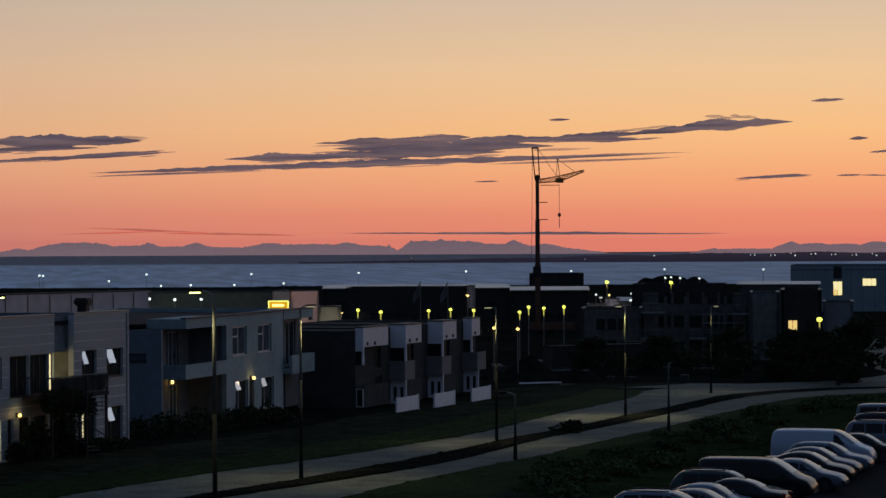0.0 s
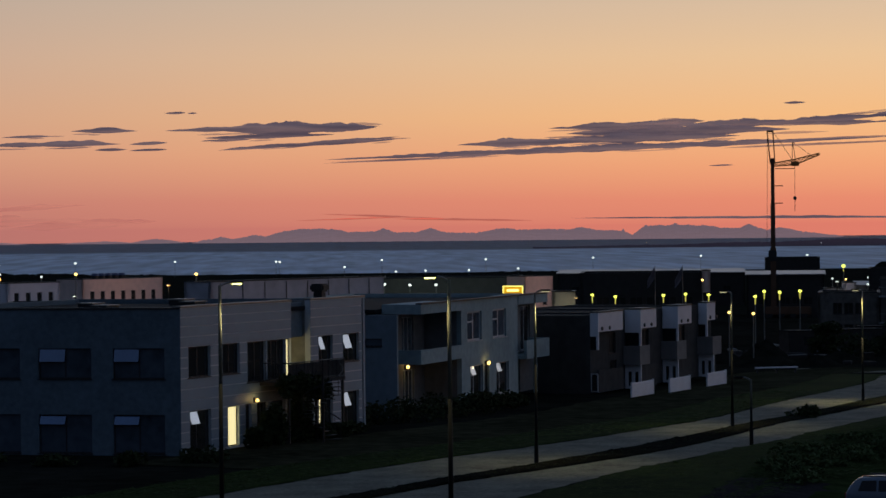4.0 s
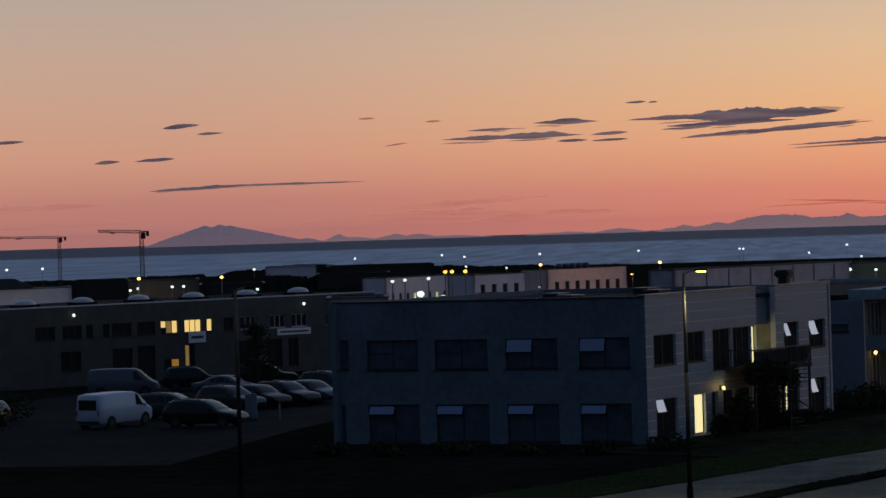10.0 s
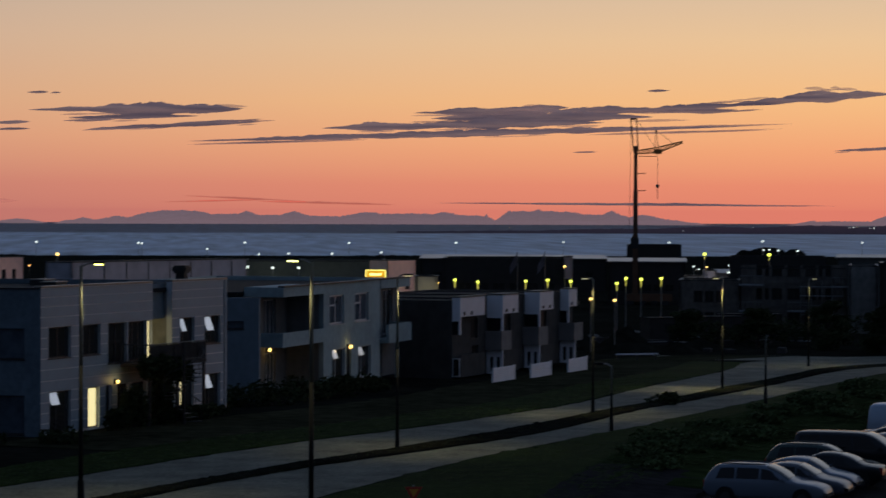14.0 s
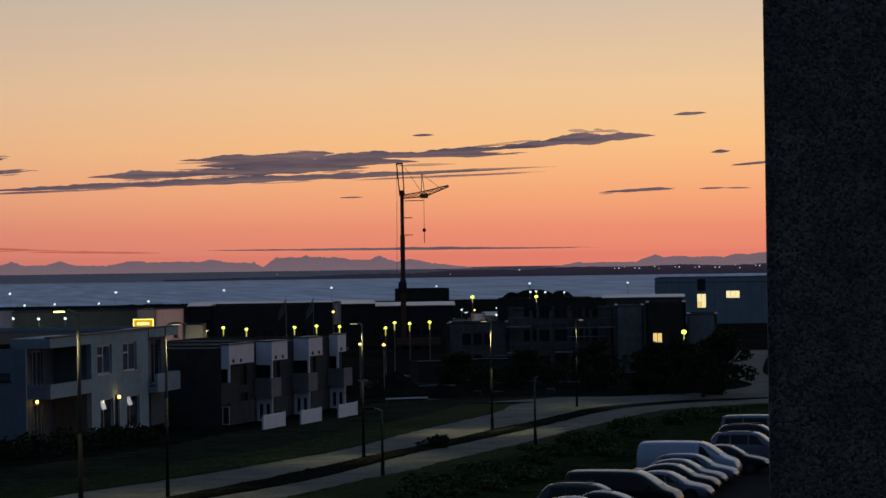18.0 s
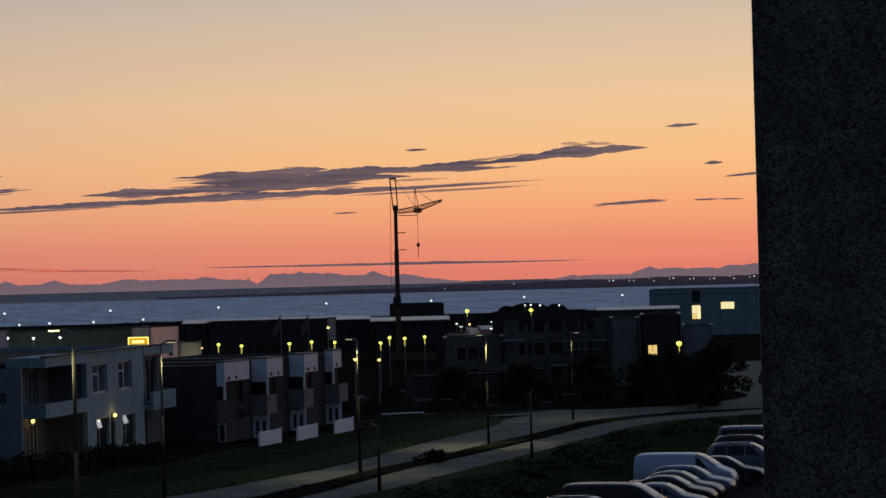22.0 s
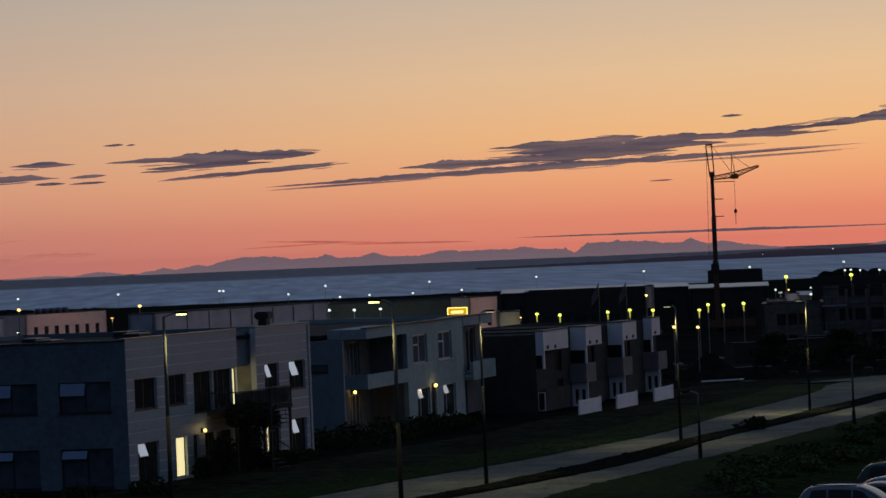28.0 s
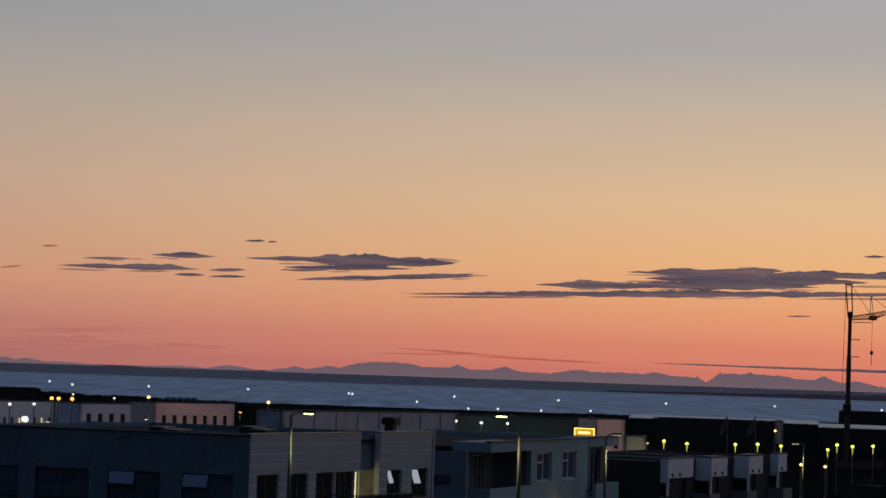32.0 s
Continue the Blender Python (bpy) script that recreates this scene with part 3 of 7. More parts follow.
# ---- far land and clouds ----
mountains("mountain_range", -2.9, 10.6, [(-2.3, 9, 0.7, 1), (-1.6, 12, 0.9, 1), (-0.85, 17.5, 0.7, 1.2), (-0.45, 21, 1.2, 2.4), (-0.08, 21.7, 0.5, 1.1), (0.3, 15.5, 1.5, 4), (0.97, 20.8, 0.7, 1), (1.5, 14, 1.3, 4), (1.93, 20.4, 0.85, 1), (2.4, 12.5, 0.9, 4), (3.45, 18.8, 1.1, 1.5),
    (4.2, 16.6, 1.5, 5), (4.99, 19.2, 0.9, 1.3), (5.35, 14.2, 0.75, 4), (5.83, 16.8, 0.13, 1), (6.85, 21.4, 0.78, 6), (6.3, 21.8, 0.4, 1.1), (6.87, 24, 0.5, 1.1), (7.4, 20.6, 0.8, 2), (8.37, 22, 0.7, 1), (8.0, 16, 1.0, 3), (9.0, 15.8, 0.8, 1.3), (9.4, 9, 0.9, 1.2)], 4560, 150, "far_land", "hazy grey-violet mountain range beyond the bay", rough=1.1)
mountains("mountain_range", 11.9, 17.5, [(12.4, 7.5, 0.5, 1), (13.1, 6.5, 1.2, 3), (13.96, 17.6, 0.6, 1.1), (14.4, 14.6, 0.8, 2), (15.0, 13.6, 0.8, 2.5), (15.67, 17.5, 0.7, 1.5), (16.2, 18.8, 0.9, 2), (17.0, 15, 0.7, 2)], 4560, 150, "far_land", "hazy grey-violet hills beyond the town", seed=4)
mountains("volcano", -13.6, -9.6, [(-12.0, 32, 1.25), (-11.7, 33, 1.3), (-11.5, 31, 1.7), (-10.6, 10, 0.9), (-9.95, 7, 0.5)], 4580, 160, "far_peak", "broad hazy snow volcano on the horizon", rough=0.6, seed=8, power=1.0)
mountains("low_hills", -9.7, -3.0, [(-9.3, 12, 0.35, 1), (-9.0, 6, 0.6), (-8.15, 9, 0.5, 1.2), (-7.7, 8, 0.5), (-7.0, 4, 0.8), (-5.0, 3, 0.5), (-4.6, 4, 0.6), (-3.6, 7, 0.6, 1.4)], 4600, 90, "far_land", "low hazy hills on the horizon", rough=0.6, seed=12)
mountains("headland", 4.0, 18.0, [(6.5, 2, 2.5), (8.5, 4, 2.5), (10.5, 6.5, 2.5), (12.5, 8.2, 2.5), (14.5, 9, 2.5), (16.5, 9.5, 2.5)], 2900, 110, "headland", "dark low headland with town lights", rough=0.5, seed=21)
mountains("breakwater", -12.5, 5.6, [(-11.2, 4.8, 0.8, 2), (-10.0, 6.4, 1.3, 3), (-8.6, 5.6, 1.0, 3), (-7.2, 4.0, 1.2, 3), (-5.8, 3.2, 1.4, 3), (-4.2, 2.3, 1.5, 3), (-2.0, 1.9, 2.0, 4), (1.0, 1.8, 2.5, 4), (4.0, 2.1, 1.5, 4)], 1290, 30, "soil", "dark rocky breakwater along the shore", rough=0.4, seed=33)
mountains("breakwater", -17.5, -11.9, [(-16.5, 3.6, 1.0, 3), (-15.3, 3.2, 1.2, 3), (-14.2, 2.9, 1.2, 3), (-13.0, 3.6, 1.2, 3), (-12.2, 3.8, 0.8, 3)], 1270, 30, "soil", "dark rocky shore beyond the town", rough=0.4, seed=39)
mountains("grass_bank", -12.4, -7.4, [(-11.6, 6.4, 0.8, 2), (-10.6, 7.0, 1.2, 3), (-9.4, 7.0, 1.2, 3), (-8.4, 6.2, 0.9, 2)], 455, 16, "soil", "dark rough grass bank among the sheds", base=-3.5, rough=0.25, seed=57, step=0.012)
mountains("scrub_bank", 10.55, 12.65, [(11.05, 7.1, 0.45, 2), (11.5, 7.7, 0.8, 2.5), (12.05, 7.4, 0.5, 2)], 730, 22, "soil", "dark scrub-covered bank by the harbour", base=-6.2, rough=0.14, seed=51, step=0.01)


def cloud(label, lobes, dist=4700, mat="cloud", seed=0):
    """A flat dusk cloud: lobes (heading, height, heading, height, depth), each a ragged lens with a fuller top."""
    deg = dist * math.pi / 180
    whole = tagged(new("cloud"), label, "cloud", "clouds over the bay")
    fringe = random.Random(seed)
    fine = []
    for a0, e0, a1, e1, th in lobes:
        if a1 - a0 > 1.0 and mat == "cloud":
            for _ in range(int(2 + 1.3 * (a1 - a0))):
                f, w = fringe.uniform(-0.03, 0.9), fringe.uniform(0.12, 0.35)
                o = th * fringe.choice((fringe.uniform(0.2, 0.48), fringe.uniform(-0.42, -0.2)))
                e = e0 + (e1 - e0) * f
                fine.append((a0 + (a1 - a0) * f, e + o, a0 + (a1 - a0) * (f + w), e + (e1 - e0) * w + o * 0.8, th * fringe.uniform(0.12, 0.3)))
    for k, (a0, e0, a1, e1, th) in enumerate(list(lobes) + fine):
        bm = bmesh.new()
        n = max(30, int((a1 - a0) * 110))
        rings = []
        for i in range(n + 1):
            f = i / n
            a, e = a0 + (a1 - a0) * f, e0 + (e1 - e0) * f
            c = az(a, dist + 14 * min(k, 12) - 3 * k)
            c.z = EYE_Z + math.tan(radians(e)) * dist
            body = (math.sin(math.pi * f) ** 0.8) * (0.9 + 0.5 * noise.noise((a * 1.6, seed + k, 0)))
            top = th * deg * 0.6 * max(0.02, body * (1 + 0.4 * noise.noise((a * 2.2, seed + k, 2)) + 0.3 * noise.noise((a * 6, seed + k, 3)) + 0.1 * noise.noise((a * 20, seed + k, 4))))
            low = th * deg * 0.44 * max(0.02, body * (0.85 + 0.3 * noise.noise((a * 2, seed + k, 5)) + 0.1 * noise.noise((a * 9, seed + k, 6)) + 0.04 * noise.noise((a * 24, seed + k, 7))))
            d = max(4.0, 30 * body)
            ring = []
            for j in range(12):
                w = 2 * math.pi * j / 12
                z = math.sin(w) * (top if math.sin(w) > 0 else low)
                q = c.normalized() * (math.cos(w) * d)
                ring.append(bm.verts.new((c.x + q.x, c.y + q.y, c.z + z)))
            rings.append(ring)
        for a, b in zip(rings, rings[1:]):
            for j in range(12):
                bm.faces.new((a[j], a[(j + 1) % 12], b[(j + 1) % 12], b[j]))
        bm.faces.new(rings[0][::-1])
        bm.faces.new(rings[-1])
        part("cloud_lobe" if k < len(lobes) else "cloud_wisp", bm, mat if k < len(lobes) else "cloud_wisp", whole, smooth=True)
    return whole


cloud("long grey-violet cloud bank with ragged tops", [(-0.2, 1.37, 11.0, 1.7, 0.15), (2.5, 1.65, 5.2, 1.69, 0.17), (4.0, 1.7, 8.2, 1.78, 0.2), (4.7, 1.86, 9.2, 1.9, 0.25), (4.35, 1.98, 7.6, 2.02, 0.17), (5.9, 2.03, 7.5, 2.1, 0.16), (7.1, 2.03, 9.4, 2.04, 0.17), (8.6, 2.03, 11.1, 2.17, 0.15), (9.0, 2.02, 11.2, 2.05, 0.1),
    (10.7, 2.17, 12.4, 2.28, 0.14), (11.7, 2.3, 13.2, 2.33, 0.26), (12.2, 2.34, 14.0, 2.4, 0.15)], seed=3)
cloud("dark streaked cloud with a tapering tail", [(-3.4, 1.98, 0.92, 2.04, 0.17), (-2.2, 1.97, 0.85, 2.02, 0.28), (-2.6, 1.83, 0.0, 1.89, 0.11), (-2.35, 1.59, -0.15, 1.73, 0.09), (-1.25, 1.65, 1.2, 1.78, 0.09), (-0.8, 1.71, 1.2, 1.83, 0.07)], seed=11)
cloud("flat dark cloud with a humped top", [(-7.15, 1.7, -4.3, 1.72, 0.12), (-6.0, 1.72, -4.6, 1.75, 0.14), (-5.3, 1.99, -3.97, 1.99, 0.1), (-4.9, 2.03, -4.3, 2.04, 0.09), (-6.67, 1.88, -5.66, 1.9, 0.06), (-4.13, 1.73, -3.37, 1.76, 0.08), (-4.82, 1.62, -4.19, 1.63, 0.06), (-4.13, 1.61, -3.37, 1.63, 0.05), (-2.71, 1.8, -1.68, 1.83, 0.05)], seed=17)
for seed, lobes in ((23, [(-12.78, 2.09, -12.03, 2.15, 0.11), (-12.1, 1.96, -11.55, 1.98, 0.06)]), (29, [(-13.37, 1.44, -12.56, 1.48, 0.08)]), (30, [(-14.18, 1.42, -13.65, 1.45, 0.07)]), (31, [(-16.3, 1.87, -15.55, 1.9, 0.07)]), (43, [(14.35, 2.75, 15.03, 2.78, 0.07)]), (47, [(12.82, 1.2, 14.38, 1.27, 0.07)]), (49, [(14.86, 1.25, 15.4, 1.26, 0.045), (15.3, 1.26, 15.9, 1.25, 0.03)]),
        (53, [(7.57, 1.17, 8.07, 1.18, 0.04)]), (55, [(9.07, 2.41, 9.52, 2.42, 0.045)]), (57, [(15.1, 1.98, 15.5, 2.0, 0.06)]), (59, [(-3.42, 2.33, -3.0, 2.34, 0.05), (-2.96, 2.33, -2.76, 2.34, 0.025)]), (61, [(15.5, 1.71, 16.4, 1.77, 0.07)])):
    cloud("small dark wisp of cloud", lobes, seed=seed)
cloud("long thin streak of cloud", [(-13.1, 0.83, -10.9, 0.91, 0.085), (-11.8, 0.9, -8.7, 0.91, 0.05)], seed=37)
cloud("thin streak of cloud over the mountains", [(4.8, 0.14, 12.4, 0.09, 0.05), (7.0, 0.135, 11.5, 0.11, 0.05)], seed=41)
cloud("faint thin wisp of cloud", [(-8.85, 2.17, -8.49, 2.18, 0.03), (-7.5, 2.08, -7.15, 2.09, 0.03), (-8.32, 1.61, -7.84, 1.67, 0.03)], mat="cloud_warm", seed=63)
cloud("faint mauve haze low over the sea", [(-10.2, 0.06, -4.9, 0.2, 0.26), (-8.6, 0.3, -5.0, 0.5, 0.14), (-6.6, 0.02, -3.6, 0.16, 0.2)], mat="cloud_haze", seed=67)
cloud("faint mauve haze low over the sea", [(-17.0, 0.5, -14.0, 0.58, 0.14), (-16.4, 0.15, -13.4, 0.2, 0.1)], mat="cloud_haze", seed=71)
cloud("faint thin streak of cloud over the mountains", [(-0.3, 0.27, 2.2, 0.16, 0.04), (1.2, 0.16, 4.0, 0.1, 0.05), (-0.8, 0.14, 1.6, 0.2, 0.03)], mat="cloud_warm", seed=73)

# ---- roads ----
FAR_A = [(-36, 81), (-25, 90), (-15.6, 98.5), (-12.1, 103.2), (-8.2, 110.4), (-4.2, 117), (0.3, 125), (5.3, 132.8), (11.2, 141), (16.4, 149.6), (20.7, 158), (24.8, 168.5), (29, 180), (33.4, 190.5), (38.2, 202.5), (42.5, 217), (52, 227), (72, 236), (110, 246)]
FAR_B = [(-32, 76), (-21, 86), (-11.5, 94.5), (-8.2, 98.6), (-4.4, 105.2), (-0.4, 112.6), (4.5, 121.2), (8.9, 127.9), (14.5, 137.4), (19.3, 146.5), (23.7, 155.7), (28.3, 165.4), (33, 176.5), (38, 187.2), (42, 197), (47, 208), (57, 218), (74, 227), (110, 236)]
NEAR_A = [(-8, 84), (-7.5, 92), (-5.7, 98.6), (-3.2, 104.5), (0.3, 111.7), (4.4, 118.6), (8.4, 124.4), (12.3, 129.8), (16.1, 135.8), (19.8, 143.2), (24.5, 153.8), (29, 163), (33.2, 172), (38, 182.8), (44, 196.5), (50, 207), (60, 215), (80, 223), (110, 230)]
NEAR_B = [(2, 80), (0.8, 88), (0.9, 96.5), (2.8, 102.4), (5.6, 109), (9, 116.6), (12.2, 123.4), (15.4, 129.0), (18.8, 135.2), (22.5, 141.6), (27.5, 151.5), (32, 161), (36.7, 171.8), (42, 183.5), (49, 198), (55, 204.5), (65, 210), (82, 217), (110, 224)]
MED_A = [(-11.3, 94.7), (-8.1, 98.6), (-4.3, 105.2), (-0.3, 112.6), (4.6, 121.1), (9, 127.9), (14.6, 137.4), (19.4, 146.5), (23.8, 155.7), (28.4, 165.4), (33.1, 176.5), (38.1, 187.2), (44.5, 202)]
MED_B = [(-7.7, 93.5), (-5.9, 98.8), (-3.4, 104.4), (0.3, 111.6), (5.3, 120), (9.6, 126), (15.4, 134.6), (20, 143.5), (24.6, 154.1), (29.1, 163.3), (34, 173.9), (39.2, 185.3), (45.2, 199.8)]
strip("road", FAR_A, FAR_B, 0.02, "asphalt", edge=0.35, label="worn grey asphalt lane", category="road")
strip("road", NEAR_A, NEAR_B, 0.03, "asphalt", edge=0.3, label="worn grey asphalt lane", category="road")
ribbon("road", [(-50, 82), (-26, 87), (-15, 91), (-7, 89)], 4.6, 0.012, "asphalt", label="worn asphalt roundabout approach", category="road")
ribbon("road", [(38, 227), (44, 227), (54, 223), (66, 226)], 5, 0.011, "asphalt", label="worn asphalt junction", category="road")
ribbon("road", [(58, 224), (72, 246), (80, 285), (106, 371)], 2.1, 0.015, "asphalt", label="grey side road climbing past the stores", category="road")
for k, a_ in enumerate([12.9 + 0.135 * i + 0.05 * ((i * 5) % 3) for i in range(27)] + [6.3, 9.8, 11.2, 12.2]):
    r_ = 2900 - 60 * ((k * 7) % 3)
    q_ = az(a_, r_)
    zt = -6.2 + 1.6 * ((k * 5) % 4) / 3 - (3.0 if a_ < 10 else 0)
    tl = thing("town_light", q_.x, q_.y, -12, 0, "tiny town light on the headland", "town light", "town lights on the headland")
    part("pole", tubes(((0, 0, 0), (0, 0, zt + 12), 0.15), n=5), "steel_dark", tl)
    part("lantern", ball(bmesh.new(), (0, 0, zt + 12), 0.26 + 0.13 * (k % 3), seg=8, rings=5), "lamp_white" if k % 3 else "lamp_warm", tl)
strip("verge", MED_A, MED_B, 0.13, "soil", 0.12, "dark planted median strip", "verge", 0.3)
strip("lawn", [(x - 4.0, y + 2.6) for x, y in FAR_A[:16]], [(x - 0.1, y + 0.1) for x, y in FAR_A[:16]], 0.05, "lawn", 0.03, "rough grass along the road", "lawn", 0.5)
LAWN_EDGE = [(9, 86), (9.4, 91), (10.4, 96), (12, 102.5), (13.8, 109), (15.4, 114.5), (17.2, 120), (19, 125.6), (21.4, 132.4), (24.2, 139.8), (29.4, 150), (34, 159.5), (38.6, 170.4), (43.8, 182), (50.6, 196.6), (56.6, 203), (66.4, 208.4), (83, 215.4), (111, 222.4)]
strip("lawn", [(x - 10.5, y + 6.5) for x, y in FAR_A[6:17]], [(x - 3.7, y + 2.4) for x, y in FAR_A[6:17]], 0.035, "dry_grass", 0.03, "dry rough grass before the houses", "lawn", 0.6, 3)
strip("lawn", [(x + 0.05, y - 0.03) for x, y in NEAR_B], LAWN_EDGE, 0.06, "lawn", 0.04, "rough grass along the road", "lawn", 0.6, 5)
strip("lawn", [(x - 0.6, y + 0.3) for x, y in LAWN_EDGE[5:]], [(x + 7.0, y - 3.5) for x, y in LAWN_EDGE[5:]], 0.045, "rough_bank", 0.04, "dark overgrown bank above the car park", "lawn", 0.5, 8)
strip("path", [(x - 0.4, y + 0.2) for x, y in LAWN_EDGE[:7]], [(x + 5.0, y - 2.0) for x, y in LAWN_EDGE[:7]], 0.05, "bare_earth", 0.04, "bare brown-grey earth beside the lawn", "path", 0.5, 9)
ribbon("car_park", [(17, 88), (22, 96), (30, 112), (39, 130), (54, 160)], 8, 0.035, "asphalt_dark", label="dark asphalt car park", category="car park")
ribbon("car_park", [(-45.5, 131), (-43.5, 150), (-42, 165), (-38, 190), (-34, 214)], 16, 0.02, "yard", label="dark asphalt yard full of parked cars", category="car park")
for k in range(6):
    bm = boxes((-0.42, 0.42, -0.09, 0.09, 0, 0.006))
    ob = mesh_ob("lane_marking", bm, "line")
    ob.matrix_basis = pose(-18.6 + 1.35 * k, 95.05 - 0.05 * k, 0.035, 0, 0, 2)
    tagged(ob, "white painted dash on the road", "road marking", kind="structure")

# ---- office building with grey cladding ----
b1 = house("office_building", -7.5, 135.8, 0, "two-storey office building with grey cladding and a blue-grey side")
F = along((0, 0), (9.0, 17.7))
S = along((-15.9, 4.2), (0, 0))
SL = 16.45
TOP = 7.1
# front, with a recess between its two blocks
fr_holes = [(0.75, 2.9, 3.7, 5.2), (4.1, 5.85, 3.7, 5.2), (6.65, 8.6, 3.17, 5.2), (8.75, 10.7, 3.17, 5.2), (10.78, 11.32, 3.17, 5.2), (0.85, 2.9, 0.1, 2.1), (4.6, 5.75, 0.1, 2.1), (6.4, 7.0, 0.1, 2.1), (7.6, 8.8, 0.1, 2.1), (9.2, 10.6, 0.1, 2.1)]
part("wall", wall_mesh(11.36, TOP, fr_holes, F), "cladding", b1, "grey clad front wall")
fb = F @ Matrix.Translation((13.51, 0, 0))
fb_holes = [(0.9, 2.55, 3.7, 5.2), (3.75, 5.65, 3.7, 5.2), (0.9, 2.5, 0.1, 2.1), (3.7, 5.6, 0.1, 2.1)]
part("wall", wall_mesh(6.4, TOP, fb_holes, fb), "cladding", b1, "grey clad front wall")
part("wall", boxes((0, 2.16, 2.6, 2.9, 0, TOP - 0.1)), "render_blue", b1).matrix_basis = F @ Matrix.Translation((11.35, 0, 0))
part("wall", boxes((-0.3, 0, 0.31, 2.59, 0, TOP)), "render_blue", b1).matrix_basis = F @ Matrix.Translation((11.355, 0, 0))
part("wall", boxes((0, 0.3, 0.31, 2.59, 0, TOP)), "tower_grey", b1).matrix_basis = F @ Matrix.Translation((13.515, 0, 0))
window(b1, F, *fr_holes[0], split=(0.5,))
window(b1, F, *fr_holes[1], split=(0.5,))
window(b1, F, *fr_holes[2], split=(0.5,))
window(b1, F, *fr_holes[3], split=(0.33, 0.66))
window(b1, F, *fr_holes[4], lit={(0, 0): "lit_cream"})
window(b1, F, *fr_holes[5], split=(0.42,), transom=0.66, vent=True, swing=19)
window(b1, F, *fr_holes[6], split=(0.2,), lit={(1, 0): "lit_cream"}, door=True)
window(b1, F, *fr_holes[7], door=True)
window(b1, F, *fr_holes[8], split=(0.5,), door=True)
window(b1, F, *fr_holes[9], split=(0.5,))
window(b1, fb, *fb_holes[0], split=(0.35,), transom=0.5, vent=True, swing=19)
window(b1, fb, *fb_holes[1], split=(0.45,), transom=0.45, vent=True, swing=19)
window(b1, fb, *fb_holes[2], split=(0.3,), lit={(0, 0): "lit_cream"})
window(b1, fb, *fb_holes[3], split=(0.4,), transom=0.6, vent=True, swing=19)
# blue-grey side with two rows of windows
sd_holes = [(SL - b, SL - a, z0, z1) for z0, z1 in ((3.7, 5.17), (0.1, 1.97)) for a, b in ((0.8, 3.4), (4.5, 7.2), (8.15, 10.95), (11.85, 14.6))] + [(0.1, 0.85, 3.75, 5.2), (0.1, 0.6, 0.1, 1.97)]
part("wall", wall_mesh(SL, TOP - 0.06, sd_holes, S), "render_blue", b1, "blue-grey rendered side wall")
for i, h in enumerate(sd_holes[:8]):
    window(b1, S, *h, split=(0.5,), transom=0.55 if i < 4 else 0.72, vent=i not in (2, 3), swing=14 if i < 4 else 26, glass="glass_pale", vent_mat="vent_shaded")
window(b1, S, *sd_holes[8], glass="glass_pale")
window(b1, S, *sd_holes[9], glass="glass_pale")
part("wall", wall_mesh(20.0, TOP - 0.05, [], along((-6.9, 21.9), (-15.9, 4.2))), "render_blue", b1)
part("wall", wall_mesh(16.45, TOP - 0.05, [], along((9.0, 17.7), (-6.9, 21.9))), "render_blue", b1)
prism("roof", [(-0.1, 0.5), (8.6, 17.5), (-6.7, 21.5), (-15.4, 4.5)], TOP - 0.5, TOP - 0.3, "roof", b1)
part("coping", boxes((0, 11.36, -0.06, 0.36, 0, 0.1)), "steel", b1).matrix_basis = F @ Matrix.Translation((0, 0, TOP))
part("coping", boxes((0, 6.4, -0.06, 0.36, 0, 0.1)), "steel", b1).matrix_basis = fb @ Matrix.Translation((0, 0, TOP))
part("coping", boxes((0, SL, -0.04, 0.36, 0, 0.09)), "steel_dark", b1).matrix_basis = S @ Matrix.Translation((0, 0, TOP - 0.06))

# ---- house with pale render and balconies ----
b2 = house("apartment_house", 3.1, 160.5, 0, "pale rendered two-storey house with deep corner balconies")
F2 = along((0, 0), (10.9, 29.0))
Z2 = 6.47
f2_holes = [(1.2, 4.1, 3.95, 5.75), (6.4, 9.3, 3.95, 5.75), (1.75, 4.3, 0.35, 2.4), (7.1, 9.8, 0.35, 2.35), (4.6, 5.6, 0.1, 2.3)]
fm = F2 @ Matrix.Translation((12.9, 0, 0))
part("wall", wall_mesh(11.85, Z2, f2_holes, fm), "render_white", b2, "pale rendered front wall")
window(b2, fm, *f2_holes[0], split=(0.5,), transom=0.65, bar=0.1, glass="glass_pale", frame_mat="frame_white")
window(b2, fm, *f2_holes[1], split=(0.5,), transom=0.65, bar=0.1, glass="glass_pale", frame_mat="frame_white")
window(b2, fm, *f2_holes[2], split=(0.36,), transom=0.7, vent=True, swing=19, frame_mat="frame_white")
window(b2, fm, *f2_holes[3], split=(0.36,), transom=0.7, vent=True, swing=19, frame_mat="frame_white")
window(b2, fm, *f2_holes[4], door=True)
# walls behind the corner balconies
inner = F2 @ Matrix.Translation((4.3, 2.4, 0))
in_holes = [(0.6, 3.2, 3.3, 5.6), (4.4, 6.6, 3.3, 5.6), (0.5, 3.0, 0.1, 2.4), (4.6, 6.6, 0.3, 2.4)]
part("wall", wall_mesh(8.6, 5.9, in_holes, inner), "recess_grey", b2, "dark grey wall in the balcony recess")
for h in in_holes:
    window(b2, inner, *h, split=(0.33, 0.66), frame_mat="frame_white", glass="glass_pale", door=h[2] < 0.3)
part("wall", boxes((0, 0.3, 0.3, 2.4, 0, 5.9)), "recess_grey", b2).matrix_basis = F2 @ Matrix.Translation((12.9, 0, 0))
lf = along((-8.5, 4.6), (0.4, 2.2))
